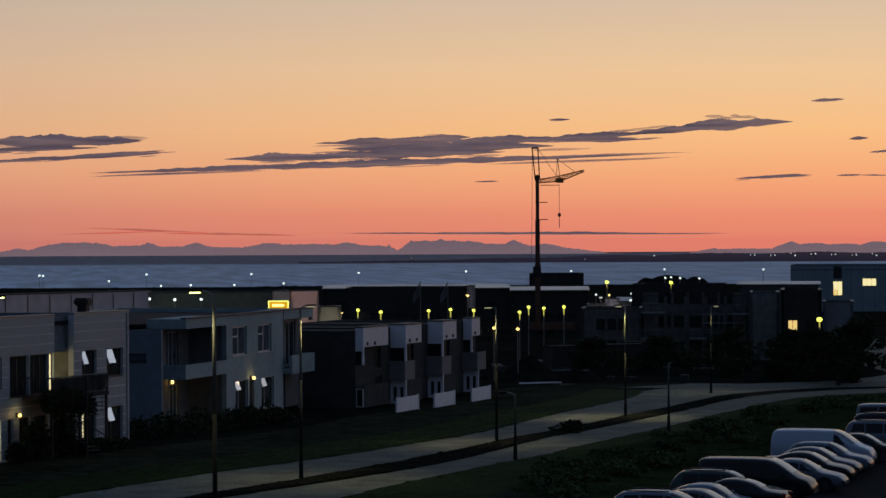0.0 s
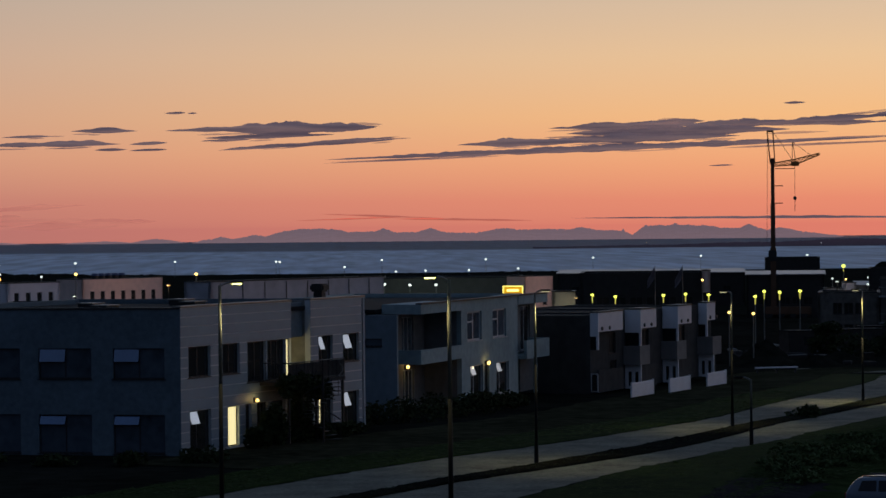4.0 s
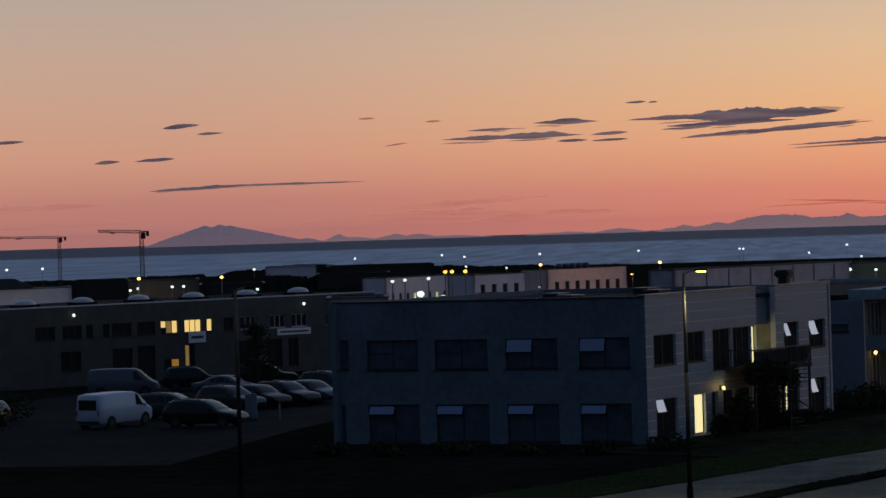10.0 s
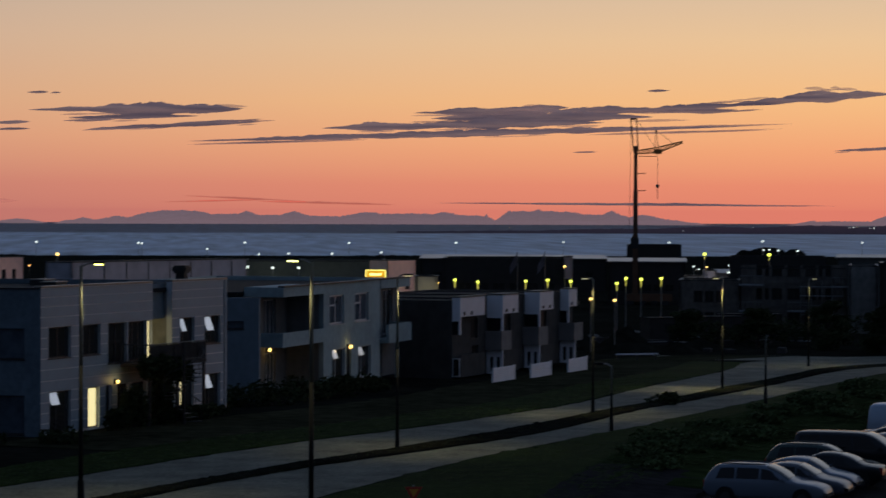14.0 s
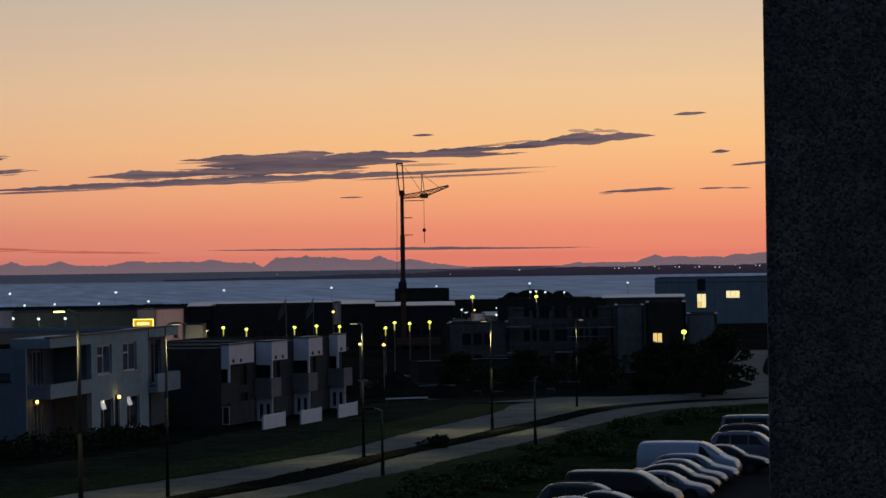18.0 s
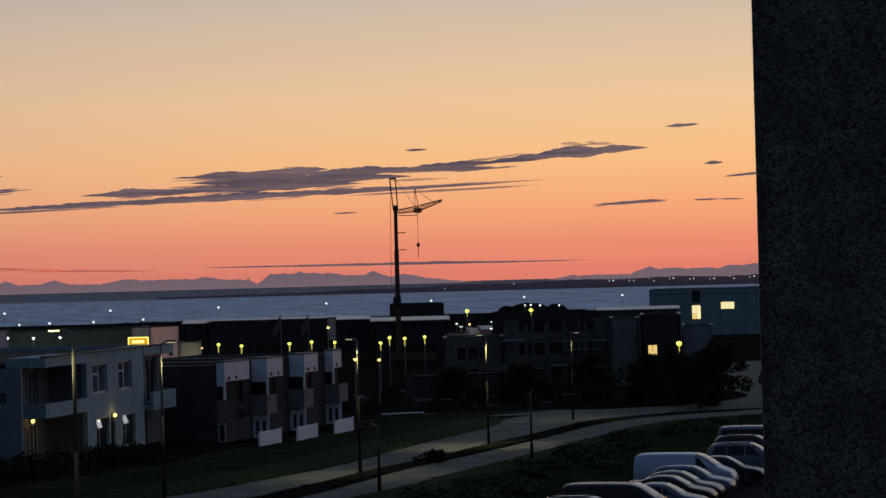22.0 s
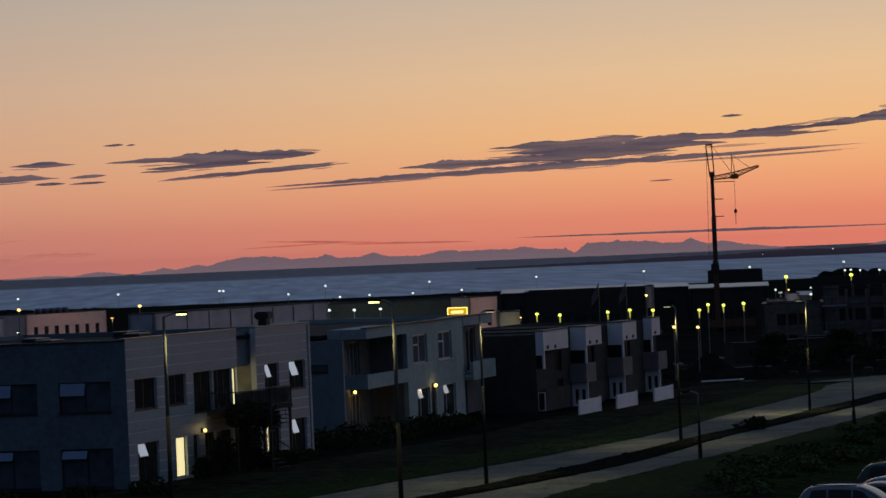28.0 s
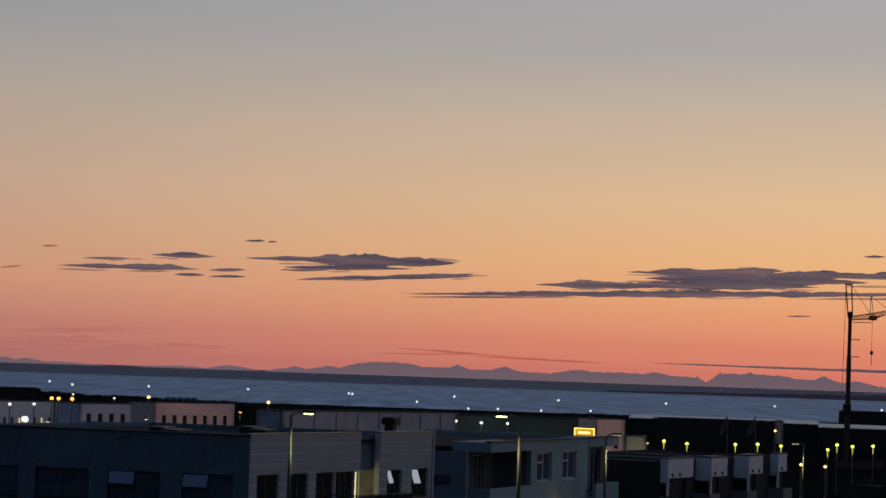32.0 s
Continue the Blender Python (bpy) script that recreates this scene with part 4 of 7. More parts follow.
# side wall in a darker, bluer tone than the front render
part("wall", wall_mesh(9.2, 5.95, [(6.3, 8.3, 4.15, 4.6)], lf), "render_slate", b2)
window(b2, lf, 6.3, 8.3, 4.15, 4.6, split=(0.5,), glass="glass_pale")
part("balcony_parapet", boxes((5.2, 12.9, -0.02, 0.2, 2.95, 3.78), (5.2, 5.4, 0.2, 2.4, 2.95, 3.78), (5.4, 12.9, 0.2, 2.4, 2.95, 3.1)), "render_white", b2).matrix_basis = F2
part("roof_fascia", boxes((5.2, 12.9, -0.03, 2.4, 5.9, Z2)), "render_white", b2).matrix_basis = F2
# far end: balcony over an open bay
part("balcony_parapet", boxes((24.78, 30.0, -0.6, -0.4, 2.35, 3.55), (29.8, 30.0, -0.4, 0.88, 2.35, 3.55), (24.78, 29.8, -0.4, 0.88, 2.35, 2.55)), "render_white", b2).matrix_basis = F2
rb = F2 @ Matrix.Translation((24.75, 0.9, 0))
part("wall", wall_mesh(6.7, 5.9, [(0.8, 3.0, 2.75, 5.7), (3.6, 5.8, 2.75, 5.7), (1.0, 3.4, 0.1, 2.3)], rb), "recess_grey", b2)
window(b2, rb, 0.8, 3.0, 2.75, 5.7, split=(0.5,), frame_mat="frame_white")
window(b2, rb, 3.6, 5.8, 2.75, 5.7, split=(0.5,), frame_mat="frame_white")
window(b2, rb, 1.0, 3.4, 0.1, 2.3, split=(0.5,))
part("roof_fascia", boxes((24.76, 31.5, -0.05, 2.0, 5.9, Z2)), "render_white", b2).matrix_basis = F2
part("column", boxes((27.2, 27.4, -0.5, -0.3, 0, 2.5)), "render_white", b2).matrix_basis = F2
part("wall", boxes((0, 31.4, 13.7, 14, 0, Z2)), "render_white", b2).matrix_basis = F2
part("wall", boxes((31.15, 31.45, 1.25, 13.7, 0, Z2)), "render_white", b2).matrix_basis = F2
part("roof", boxes((4.3, 31.1, 2.5, 13.7, 6.0, 6.2)), "roof", b2).matrix_basis = F2
part("coping", boxes((5.2, 31.5, -0.1, 0.3, Z2, Z2 + 0.09)), "steel_dark", b2).matrix_basis = F2

# ---- row of dark terraced houses, each with a projecting bay ----
F3 = along((0, 0), (11.5, 23.7))
M["end_wall"] = material("dark_end_render", (0.072, 0.066, 0.062), 0.95, spec=0.05, vary=0.3, grain=1.2)
# pinker and slightly darker than the white end panels
M["panel_pink"] = material("pinkish_panel", (0.78, 0.71, 0.71), 0.7, vary=0.12, grain=1)
I4 = Matrix.Identity(4)
for k, (s0, w3, p3, l3) in enumerate(((0.3, 6.8, 0.6, 4.9), (7.15, 7.9, 1.2, 3.3), (15.1, 8.1, 1.2, 3.1), (23.25, 3.0, 0.7, 2.0))):
    o = F3 @ Vector((s0, 0, 0))
    h = house("terraced_house", 17 + o.x, 190.3 + o.y, math.degrees(math.atan2(23.7, 11.5)), "dark terraced house with white panels and a brown balcony" if k else "dark end-of-terrace house with a white upper panel", "house", "row of terraced houses")
    h.location.z = -0.56
    holes = [(3.6, 5.0, 2.6, 4.0), (3.8, 5.2, 0.1, 2.1)] if w3 > 5 else []
    part("wall", wall_mesh(w3, 5.35, holes, I4), "render_black", h)
    for q in holes:
        window(h, I4, *q, split=(0.5,), door=q[2] < 0.2, glass="glass_dull")
    # the bay: white end panel, paler front panel, corner post, entrance below
    part("upper_panel", soft_box(0.0, 0.16, -p3, -0.01, 3.9, 5.52, 0.015, 1), "white_panel", h, "white upper end panel")
    part("upper_panel", soft_box(0.17, l3, -p3 + 0.01, -0.01, 4.2, 5.5, 0.015, 1), "panel_pink", h, "pinkish upper front panel")
    for i in (0, 1):
        part("vent_cap", tubes(((0.75 + 1.45 * i, -p3 - 0.06, 4.42), (0.75 + 1.45 * i, -p3 + 0.02, 4.42), 0.13)), "frame_dark", h)
    part("corner_post", boxes((0.0, 0.16, -p3, -p3 + 0.14, 3.0, 3.9)), "white_panel", h, "white corner post")
    # dark pane fills the open balcony, standing in for its shade
    part("dark_corner_pane", boxes((0.06, 0.09, -p3 + 0.141, -0.01, 3.0, 3.9)), "glass_dull", h)
    part("bay_roof", boxes((-0.04, l3 + 0.04, -p3 - 0.04, -0.01, 5.52, 5.6)), "steel_dark", h)
    part("bay_front", boxes((0.17, l3, -p3 + 0.02, -p3 + 0.14, 0.1, 1.62)), "render_black", h)
    if k:
        en = along((0.0, -0.005), (0.0, -1.2))
        eh = [(0.22, 0.5, 0.15, 1.2), (0.72, 1.0, 0.15, 1.2)]
        part("entrance_wall", wall_mesh(1.19, 1.7, eh, en, 0.12), "white_panel", h, "white entrance end wall")
        for q in eh:
            window(h, en, *q, deep=0.03, door=True, frame_mat="frame_white", bar=0.03)
        part("balcony_side", boxes((-0.35, -0.28, -1.25, -0.02, 1.66, 3.0)), "balcony_brown", h, "brown board balcony side")
        part("balcony_front", boxes((-0.28, 1.7, -1.25, -1.17, 1.66, 3.0)), "balcony_brown", h, "brown board balcony front")
        part("balcony_floor", boxes((-0.27, 1.7, -1.16, -0.02, 1.7, 1.85)), "concrete", h)
    else:
        window(h, along((0.0, -0.005), (0.0, -0.6)), 0.04, 0.56, 0.15, 1.4, frame_mat="frame_white", deep=0.0, door=True)
    for q in ((0, w3, 10.7, 11, 0, 5.3), (0, 0.25, 0.3, 10.7, 0, 5.3), (w3 - 0.25, w3, 0.3, 10.7, 0, 5.3)):
        part("wall", boxes(q), "end_wall", h)
    part("roof", boxes((0.25, w3 - 0.25, 0.3, 10.7, 5.0, 5.2)), "roof", h)
for x, y in ((19.35, 184.9), (22.6, 191.2), (26.3, 199.8)):
    f = new("garden_wall")
    f.matrix_basis = Matrix.Translation((x, y, ground_z(x, y))) @ Matrix.Rotation(math.atan2(18.4, 8.8), 4, "Z")
    tagged(f, "low white board garden wall", "garden wall", "garden walls of the terrace")
    for j in range(4):
        part("board", soft_box(0, 4.2, -0.04, 0.04, 0.02 + 0.24 * j, 0.25 + 0.24 * j, 0.012, 1), "white_panel", f)
    for xx in (-0.1, 4.22):
        part("post", boxes((xx, xx + 0.09, -0.06, 0.06, 0, 1.02)), "white_panel", f)

# ---- workshop building by the yard ----
b0 = house("workshop_building", -59.2, 211.4, 0, "long beige workshop building with roof domes")
F0 = along((0, 0), (21.2, 20.6))
g0 = F0 @ Matrix.Translation((-3, 0, 0))
w0 = [(3.8, 5.55), (6.2, 7.9), (8.3, 8.9), (9.8, 10.4), (10.6, 12.4), (12.9, 14.55), (15.1, 16.7), (17.3, 18.9), (19.4, 19.95), (21.0, 21.9), (22.6, 24.2), (25.5, 27.0), (27.6, 29.2), (31.0, 32.2)]
up0 = [(a, b_, 3.7, 4.75) for a, b_ in w0]
lo0 = [(6.0, 7.8, 1.2, 2.75), (10.6, 12.4, 0.7, 2.75), (12.9, 14.5, 0.1, 2.85), (15.3, 16.8, 0.1, 1.7), (17.3, 18.2, 0.1, 2.75), (22, 24, 0.1, 2.8), (25.2, 26.6, 0.5, 2.8), (27.2, 28.2, 0.5, 2.8)]
part("wall", wall_mesh(36, 6.2, up0 + lo0, g0), "beige", b0, "beige rendered front wall")
for i, h in enumerate(up0):
    window(b0, g0, *h, split=(0.33, 0.66) if h[1] - h[0] > 1 else (), lit={(j, 0): "lit_warm" for j in range(3)} if i == 7 else {(0, 1): "lit_warm", (1, 0): "lit_dim", (2, 0): "lit_warm"} if i == 6 else {(0, 0): "lit_warm"} if i == 8 else None, transom=0.45 if i == 6 else None, frame_mat="frame_white" if i > 9 else "frame_dark")
for i, h in enumerate(lo0):
    window(b0, g0, *h, split=(0.5,), lit={(0, 0): "lit_dim"} if i == 4 else {(1, 0): "lit_amber"} if i == 3 else None, door=h[2] < 0.2)
for q in ((0, 0.3, 0.3, 14, 0, 6.2), (35.7, 36, 0.3, 14, 0, 6.2), (0, 36, 14, 14.3, 0, 6.2)):
    part("wall", boxes(q), "beige", b0).matrix_basis = g0
part("roof", boxes((0.3, 35.7, 0.3, 14, 5.85, 6.05)), "roof", b0).matrix_basis = g0
part("coping", boxes((-0.05, 36, -0.06, 0.34, 6.2, 6.3)), "frame_white", b0).matrix_basis = g0


# ---- buildings farther off ----
plain_house("warehouse", -10.6, 239.8, 50.8, 23.7, 3, 7.6, "hall_panel", label="pale lilac-grey panel hall behind the offices")
plain_house("factory", -33.3, 373.5, 49.3, 15.0, 5, 7.1, "pink", label="pale pink rendered industrial building with roof fans", rows=(1.6, 4.2), cols=7, win=(0.8, 1.3), margin=0.8)
plain_house("workshop", -34.1, 295.0, 51.0, 7.7, 4, 7.4, "panel_lilac", label="pale workshop with tall door openings", rows=(4.6,), cols=4, win=(0.7, 1.8), margin=0.5)
plain_house("office_block", -47.6, 323.5, 52.6, 11.9, 4, 7.1, "panel_lilac", label="low pale block with a row of small windows", rows=(4.4,), cols=9, win=(0.45, 0.9), margin=0.5, lit=(None, None, None, "lit_cream", "lit_cream", None, "lit_cream"))
plain_house("storage_hall", -79.8, 473.3, 8.5, 18.3, 16, 7.8, "render_dark", label="dark storage hall with a low roof", rows=(5.0,), cols=6, win=(1.2, 0.8))
plain_house("shed", -24.7, 213.6, 5.8, 6.3, 8, 6.2, "concrete", label="low pale shed with a flat roof", rows=(2.0,), cols=4)
plain_house("shed", -35.8, 212.0, 8.9, 4.7, 8, 6.3, "concrete", label="low pale shed with a flat roof", rows=(2.0,), cols=4)
plain_house("showroom", 5.2, 330.0, -2.4, 16.9, 15, 7.2, "beige", label="dark green-grey showroom with a lit yellow sign", rows=(1.2,), cols=8, win=(1.5, 1.6))
plain_house("office_block", 21.3, 317.3, 40.7, 4.4, 3, 7.4, "pink", label="pale pink rendered end block of the showroom", rows=(1.4, 4.2), cols=2, win=(0.7, 0.9), margin=0.4)
plain_house("kiosk", 19.7, 257.2, -4.6, 2.1, 3, 6.3, "cream", label="small cream kiosk beside the showroom", rows=(1.2,), cols=2, win=(0.8, 0.8), margin=0.2)
plain_house("terrace_house", 25.9, 298.9, -6.3, 13.6, 12, 7.8, "render_dark", label="dark flat-roofed terrace of flats", rows=(1.2, 4.0), cols=6, win=(1.4, 1.3))
# box coloured pink for the light on the terrace's upper end wall
plain_house("lit_end_wall_top", 38.55, 296.6, -7.3, 0.9, 5, 2.3, "pink", label="pink box for the lit top of the terrace's end wall", base=5.7)
plain_house("hangar", 60.7, 415.6, -9.1, 11.3, 22, 6.4, "render_dark", label="dark hangar with a pale sheet roof", rows=(2.0,), cols=5, roof="roof_metal", pitch=0.3)
plain_house("plant_room", 75.4, 494.3, -9.2, 9.6, 12, 8.6, "render_dark", label="flat dark plant building behind the crane", rows=(2.0,), cols=4)
plain_house("apartment_block", 58.0, 299.3, -11.4, 11.3, 14, 6.8, "block_brown", label="dark three-storey apartment block with strip windows", rows=(0.9, 3.5, 6.0), cols=5, win=(1.6, 1.2))
plain_house("annexe", 51.5, 300.6, -11.4, 6.55, 10, 3.35 - ground_z(51.5, 300.6), "block_brown", label="low dark annexe of the apartment block", rows=(0.9, 3.2), cols=3, win=(1.6, 1.2), parapet=0.15)
plain_house("stair_tower", 68.1, 292.2, -13.4, 3.1, 10, 7.1, "tower_grey", label="bare grey concrete stair tower")
plain_house("terrace_house", 68.9, 281.7, -14.1, 4.1, 12, 7.4, "render_dark", label="dark house with one lit room", rows=(3.3,), cols=2, win=(1.0, 1.1), lit=("lit_warm", None), margin=0.3)
plain_house("storage_hall", 75.5, 290.4, -14.9, 3.2, 8, 6.1, "concrete", label="low grey store with panel walls", rows=(2.0,), cols=2)
hall_far = plain_house("logistics_hall", 144.5, 582.4, -15.1, 24.4, 30, 9.7, "render_white", label="large pale blue-grey logistics hall")
plain_house("shed", 93.8, 409.4, -13.7, 11.7, 10, 7.1, "beige", label="low shed with a pale roof", roof="roof_metal", pitch=0.3)
plain_house("storage_hall", 115.5, 609.1, -11.7, 21.0, 20, 5.7, "render_dark", label="dark harbour store with a flat roof", rows=(2.5,), cols=6)
bung = plain_house("bungalow", -94.1, 316.3, 15.7, 10.7, 10, 7.1, "white_panel", label="white flat-roofed bungalow with dark windows", rows=(1.2, 3.6), cols=6, win=(1.1, 1.0))
plain_house("office_block", -79.8, 330.5, 12.9, 8.5, 12, 7.5, "beige", label="brown-grey block with a few lit windows", rows=(1.4, 3.8), cols=6, win=(0.9, 0.9), lit=(None, "lit_cream", None, None, None))
plain_house("storage_hall", -73.7, 342.1, 11.5, 8.2, 12, 6.7, "render_dark", label="dark low store with a flat roof", rows=(2.0,), cols=4)
plain_house("storage_hall", -97.5, 510.8, 10.2, 9.3, 18, 7.8, "panel_lilac", label="long pale-topped store by the shore", rows=(5.2,), cols=6, win=(0.9, 0.9))
plain_house("storage_hall", -101.3, 387.0, 14.1, 7.7, 12, 7.3, "render_dark", label="dark windowed store with a flat roof", rows=(2.0,), cols=3)
plain_house("storage_hall", -76.4, 443.5, 9.0, 11.7, 12, 6.8, "render_dark", label="dark low store with a flat roof", rows=(4.0,), cols=5, win=(1.2, 0.7))
plain_house("long_hall", 40.8, 518.4, -6.4, 34.2, 34, 6.0, "render_dark", label="long low hall with a pale sheet roof", roof="roof_metal", pitch=0.35, rows=(2.5,), cols=9)

# ---- lamps far off ----
# emission that imitates lantern light falling on the pole below
M["pole_glow"] = material("lantern_lit_pole", (0.6, 0.6, 0.3), 0.5, emit=(0.9, 0.8, 0.12), power=0.55, vary=0)
def far_lamp(x, y, h, r, mat):
    """A mast with one bright lantern."""
    z = ground_z(x, y)
    r *= 0.95
    s = thing("street_lamp", x, y, z, 0, {"lamp_green": "street lamp with a lime-yellow lantern", "lamp_warm": "street lamp with a warm yellow lantern", "lamp_white": "street lamp with a white lantern", "lamp_orange": "street lamp with an orange lantern"}[mat], "street lamp", "distant street lamps")
    part("pole", tubes(((0, 0, 0), (0, 0, h - r - (0.6 if mat == "lamp_green" else 0)), min(0.09, r * 0.4), min(0.06, r * 0.3)), n=6), "steel", s)
    part("lantern", ball(bmesh.new(), (0, 0, h), r, r, r * 0.8), mat, s, smooth=True)
    # top of the pole glows in place of real light from the lantern
    if mat == "lamp_green":
        part("glowing_pole_top", tubes(((0, 0, h - r - 0.6), (0, 0, h - r), 0.045, 0.075), n=8), "pole_glow", s, "pole top made to glow for the lantern's light")
    return s


for x, y, h, r in [(25.8, 283.8, 5.7, 0.19), (28.1, 283.6, 5.5, 0.19), (32.9, 283.1, 5.6, 0.19), (35.1, 282.8, 5.7, 0.19), (37.4, 282.5, 5.6, 0.19), (42.0, 281.9, 5.4, 0.19), (42.9, 281.8, 5.9, 0.19), (44.4, 281.5, 5.8, 0.19), (46.4, 281.2, 5.9, 0.19), (80.0, 442.8, 7.4, 0.33), (90.0, 440.9, 7.3, 0.33), (71.4, 275.9, 4.5, 0.3)]:
    far_lamp(x, y, h, r, "lamp_green")
for x, y, h, r in [(36.8, 282.6, 7.1, 0.15), (33.2, 237.7, 4.6, 0.15), (35.2, 237.4, 4.5, 0.15), (29.7, 238.2, 4.0, 0.15), (-22.8, 249.0, 8.4, 0.17), (-12.3, 249.7, 8.3, 0.17), (-69.3, 291.9, 8.1, 0.2), (-60.8, 293.8, 8.0, 0.2)]:
    far_lamp(x, y, h, r, "lamp_warm")
for x, y, h, r in [(121.8, 689.3, 2.7, 0.3), (138.4, 686.2, 8.9, 0.3), (162.1, 681.0, 8.7, 0.3), (182.2, 675.9, 5.8, 0.3), (140.0, 685.9, 6.9, 0.3), (142.2, 685.4, 6.7, 0.3), (146.8, 684.4, 6.6, 0.3), (130.4, 687.8, 2.9, 0.3), (146.6, 684.5, 3.8, 0.3), (140.7, 685.7, 3.4, 0.3), (138.6, 686.1, 6.8, 0.3), (5.6, 325.0, 6.6, 0.2), (8.5, 324.9, 6.5, 0.2), (11.5, 324.8, 6.5, 0.2), (-43.3, 417.8, 7.2, 0.2), (-39.2, 297.4, 7.2, 0.2), (-43.0, 296.9, 7.0, 0.2), (-41.7, 297.1, 7.1, 0.2)]:
    far_lamp(x, y, h, r, "lamp_white")
for x, y, h, r in [(-49.3, 417.1, 7.6, 0.2), (-27.4, 203.2, 6.6, 0.3), (-78.4, 325.7, 6.5, 0.2), (-73.6, 326.8, 6.8, 0.2), (-72.3, 327.1, 6.8, 0.2), (-63.8, 328.9, 6.2, 0.2), (-77.5, 325.9, 6.7, 0.2), (-25.7, 1299.8, 6.3, 0.6), (21.2, 1299.8, 6.7, 0.6), (69.0, 1298.2, 6.6, 0.6), (118.1, 1294.6, 6.8, 0.6), (167.2, 1289.2, 7.2, 0.6), (215.0, 1282.1, 7.1, 0.6), (-200.0, 1264.3, 7.1, 0.6), (-160.9, 1269.8, 7.5, 0.6), (-72.4, 1278.0, 6.9, 0.6), (-26.9, 1279.7, 6.5, 0.6), (-116.9, 1274.6, 6.7, 0.6)]:
    far_lamp(x, y, h, r, "lamp_white")
for x, y, h, r in [(-150.8, 1271.1, 6.4, 0.6), (19.2, 899.8, 4.1, 0.42), (28.6, 899.6, 4.3, 0.42), (42.4, 899.0, 4.3, 0.42), (58.0, 898.1, 4.7, 0.42), (2.8, 900.0, 5.7, 0.42), (-247.8, 865.2, 7.8, 0.5), (-237.1, 868.2, 7.8, 0.5), (-172.2, 883.4, 5.6, 0.5)]:
    far_lamp(x, y, h, r, "lamp_white")
for x, y, h, r in [(-31.8, 253.0, 8.0, 0.2), (-31.2, 253.1, 8.0, 0.2), (-30.0, 253.2, 8.0, 0.2)]:
    far_lamp(x, y, h, r, "lamp_orange")

# ---- street lamps along the road ----
def street_lamp(x, y, h, arm, lit, label, watts=0.0, r=0.062):
    """A tapered steel mast with a short arm and a flat lantern."""
    s = thing("street_lamp", x, y, ground_z(x, y), 0, label, "street lamp", "street lamps along the road")
    part("base", tubes(((0, 0, 0), (0, 0, 0.9), r * 1.7, r * 1.5), n=12), "mast", s)
    part("pole", tubes(((0, 0, 0.9), (0, 0, h * 0.58), r * 1.1, r * 0.9), n=12), "mast", s, smooth=True)
    # the paler tone stands in for lamplight on the upper pole
    part("upper_pole", tubes(((0, 0, h * 0.58), (0, 0, h - 0.05), r * 0.88, r * 0.7), n=12), "mast_lit", s, "upper pole in a lamplit tone", smooth=True)
    part("arm", tubes(((0, 0, h - 0.1), (arm * 0.45, 0, h + 0.02), 0.035), ((arm * 0.45, 0, h + 0.02), (arm * 0.8, 0, h + 0.05), 0.035)), "steel", s)
    e = arm / abs(arm)
    x0, x1 = sorted((arm * 0.75, arm * 0.75 + e * 0.5))
    head = part("lantern", soft_box(x0, x1, -0.12, 0.12, h + 0.02, h + 0.1, 0.035), "mast", s)
    part("lens", soft_box(x0 + 0.05, x1 - 0.05, -0.1, 0.1, h - 0.03, h + 0.025, 0.03), "lamp_street" if lit else "lamp_dim" if watts else "glass", head, "glowing lens" if lit else "")
    if watts:
        d = bpy.data.lights.new("street_light", "SPOT")
        d.energy, d.color, d.spot_size, d.spot_blend, d.shadow_soft_size = watts, (1.0, 0.86, 0.44), radians(108), 0.9, 0.15
        o = new("street_light", d)
        o.matrix_basis = pose(x + arm * 0.75 + e * 0.36, y, ground_z(x, y) + h - 0.12)
    return s


M["lamp_street"] = material("street_lamp_lens", (0.9, 0.95, 0.7), 0.4, emit=(0.95, 0.95, 0.3), power=2.4, vary=0)
street_lamp(-4.3, 104.8, 8.85, 0.52, True, "tall grey street lamp with a lit lantern", 620, 0.08)
street_lamp(3.62, 90.5, 9.25, -0.48, True, "tall grey street lamp with a lit lantern", 430, 0.08)
street_lamp(9.0, 127.7, 7.9, 0.3, False, "tall grey street lamp with a dim lantern", 680)
street_lamp(21.0, 149.5, 7.25, -0.25, False, "tall grey street lamp with a dim lantern", 680)
street_lamp(32.7, 174.6, 7.0, -0.25, False, "tall grey street lamp with a dim lantern", 1200)
street_lamp(32.1, 158.1, 3.9, 0.25, False, "short grey path lamp by the road")
street_lamp(20.3, 137.9, 3.3, -0.5, False, "short grey path lamp by the road")
street_lamp(-22.8, 112.8, 8.5, 0.5, False, "tall dark street lamp by the yard", 0.0, 0.095)
street_lamp(45.9, 210.0, 6.6, 0.25, False, "tall grey street lamp near the junction", 500)
street_lamp(-9.2, 251.0, 7.0, 0.4, False, "tall grey street lamp behind the offices")


# ---- crane on the building site ----
def lattice(bm, a, b, w0, w1, n, up=Vector((0, 0, 1)), r=0.04):
    """A four-chord truss from a to b."""
    a, b = Vector(a), Vector(b)
    d = (b - a).normalized()
    s = d.cross(up).normalized()
    u = s.cross(d)
    rings = []
    for i in range(n + 1):
        f = i / n
        w = (w0 + (w1 - w0) * f) / 2
        c = a.lerp(b, f)
        rings.append([c + s * w + u * w, c - s * w + u * w, c - s * w - u * w, c + s * w - u * w])
    for j in range(4):
        tube(bm, rings[0][j], rings[-1][j], r, n=5)
    for p, q in zip(rings, rings[1:]):
        for j in range(4):
            tube(bm, p[j], q[(j + 1) % 4], r * 0.7, n=4)
            tube(bm, q[j], q[(j + 1) % 4], r * 0.6, n=4)
    return bm


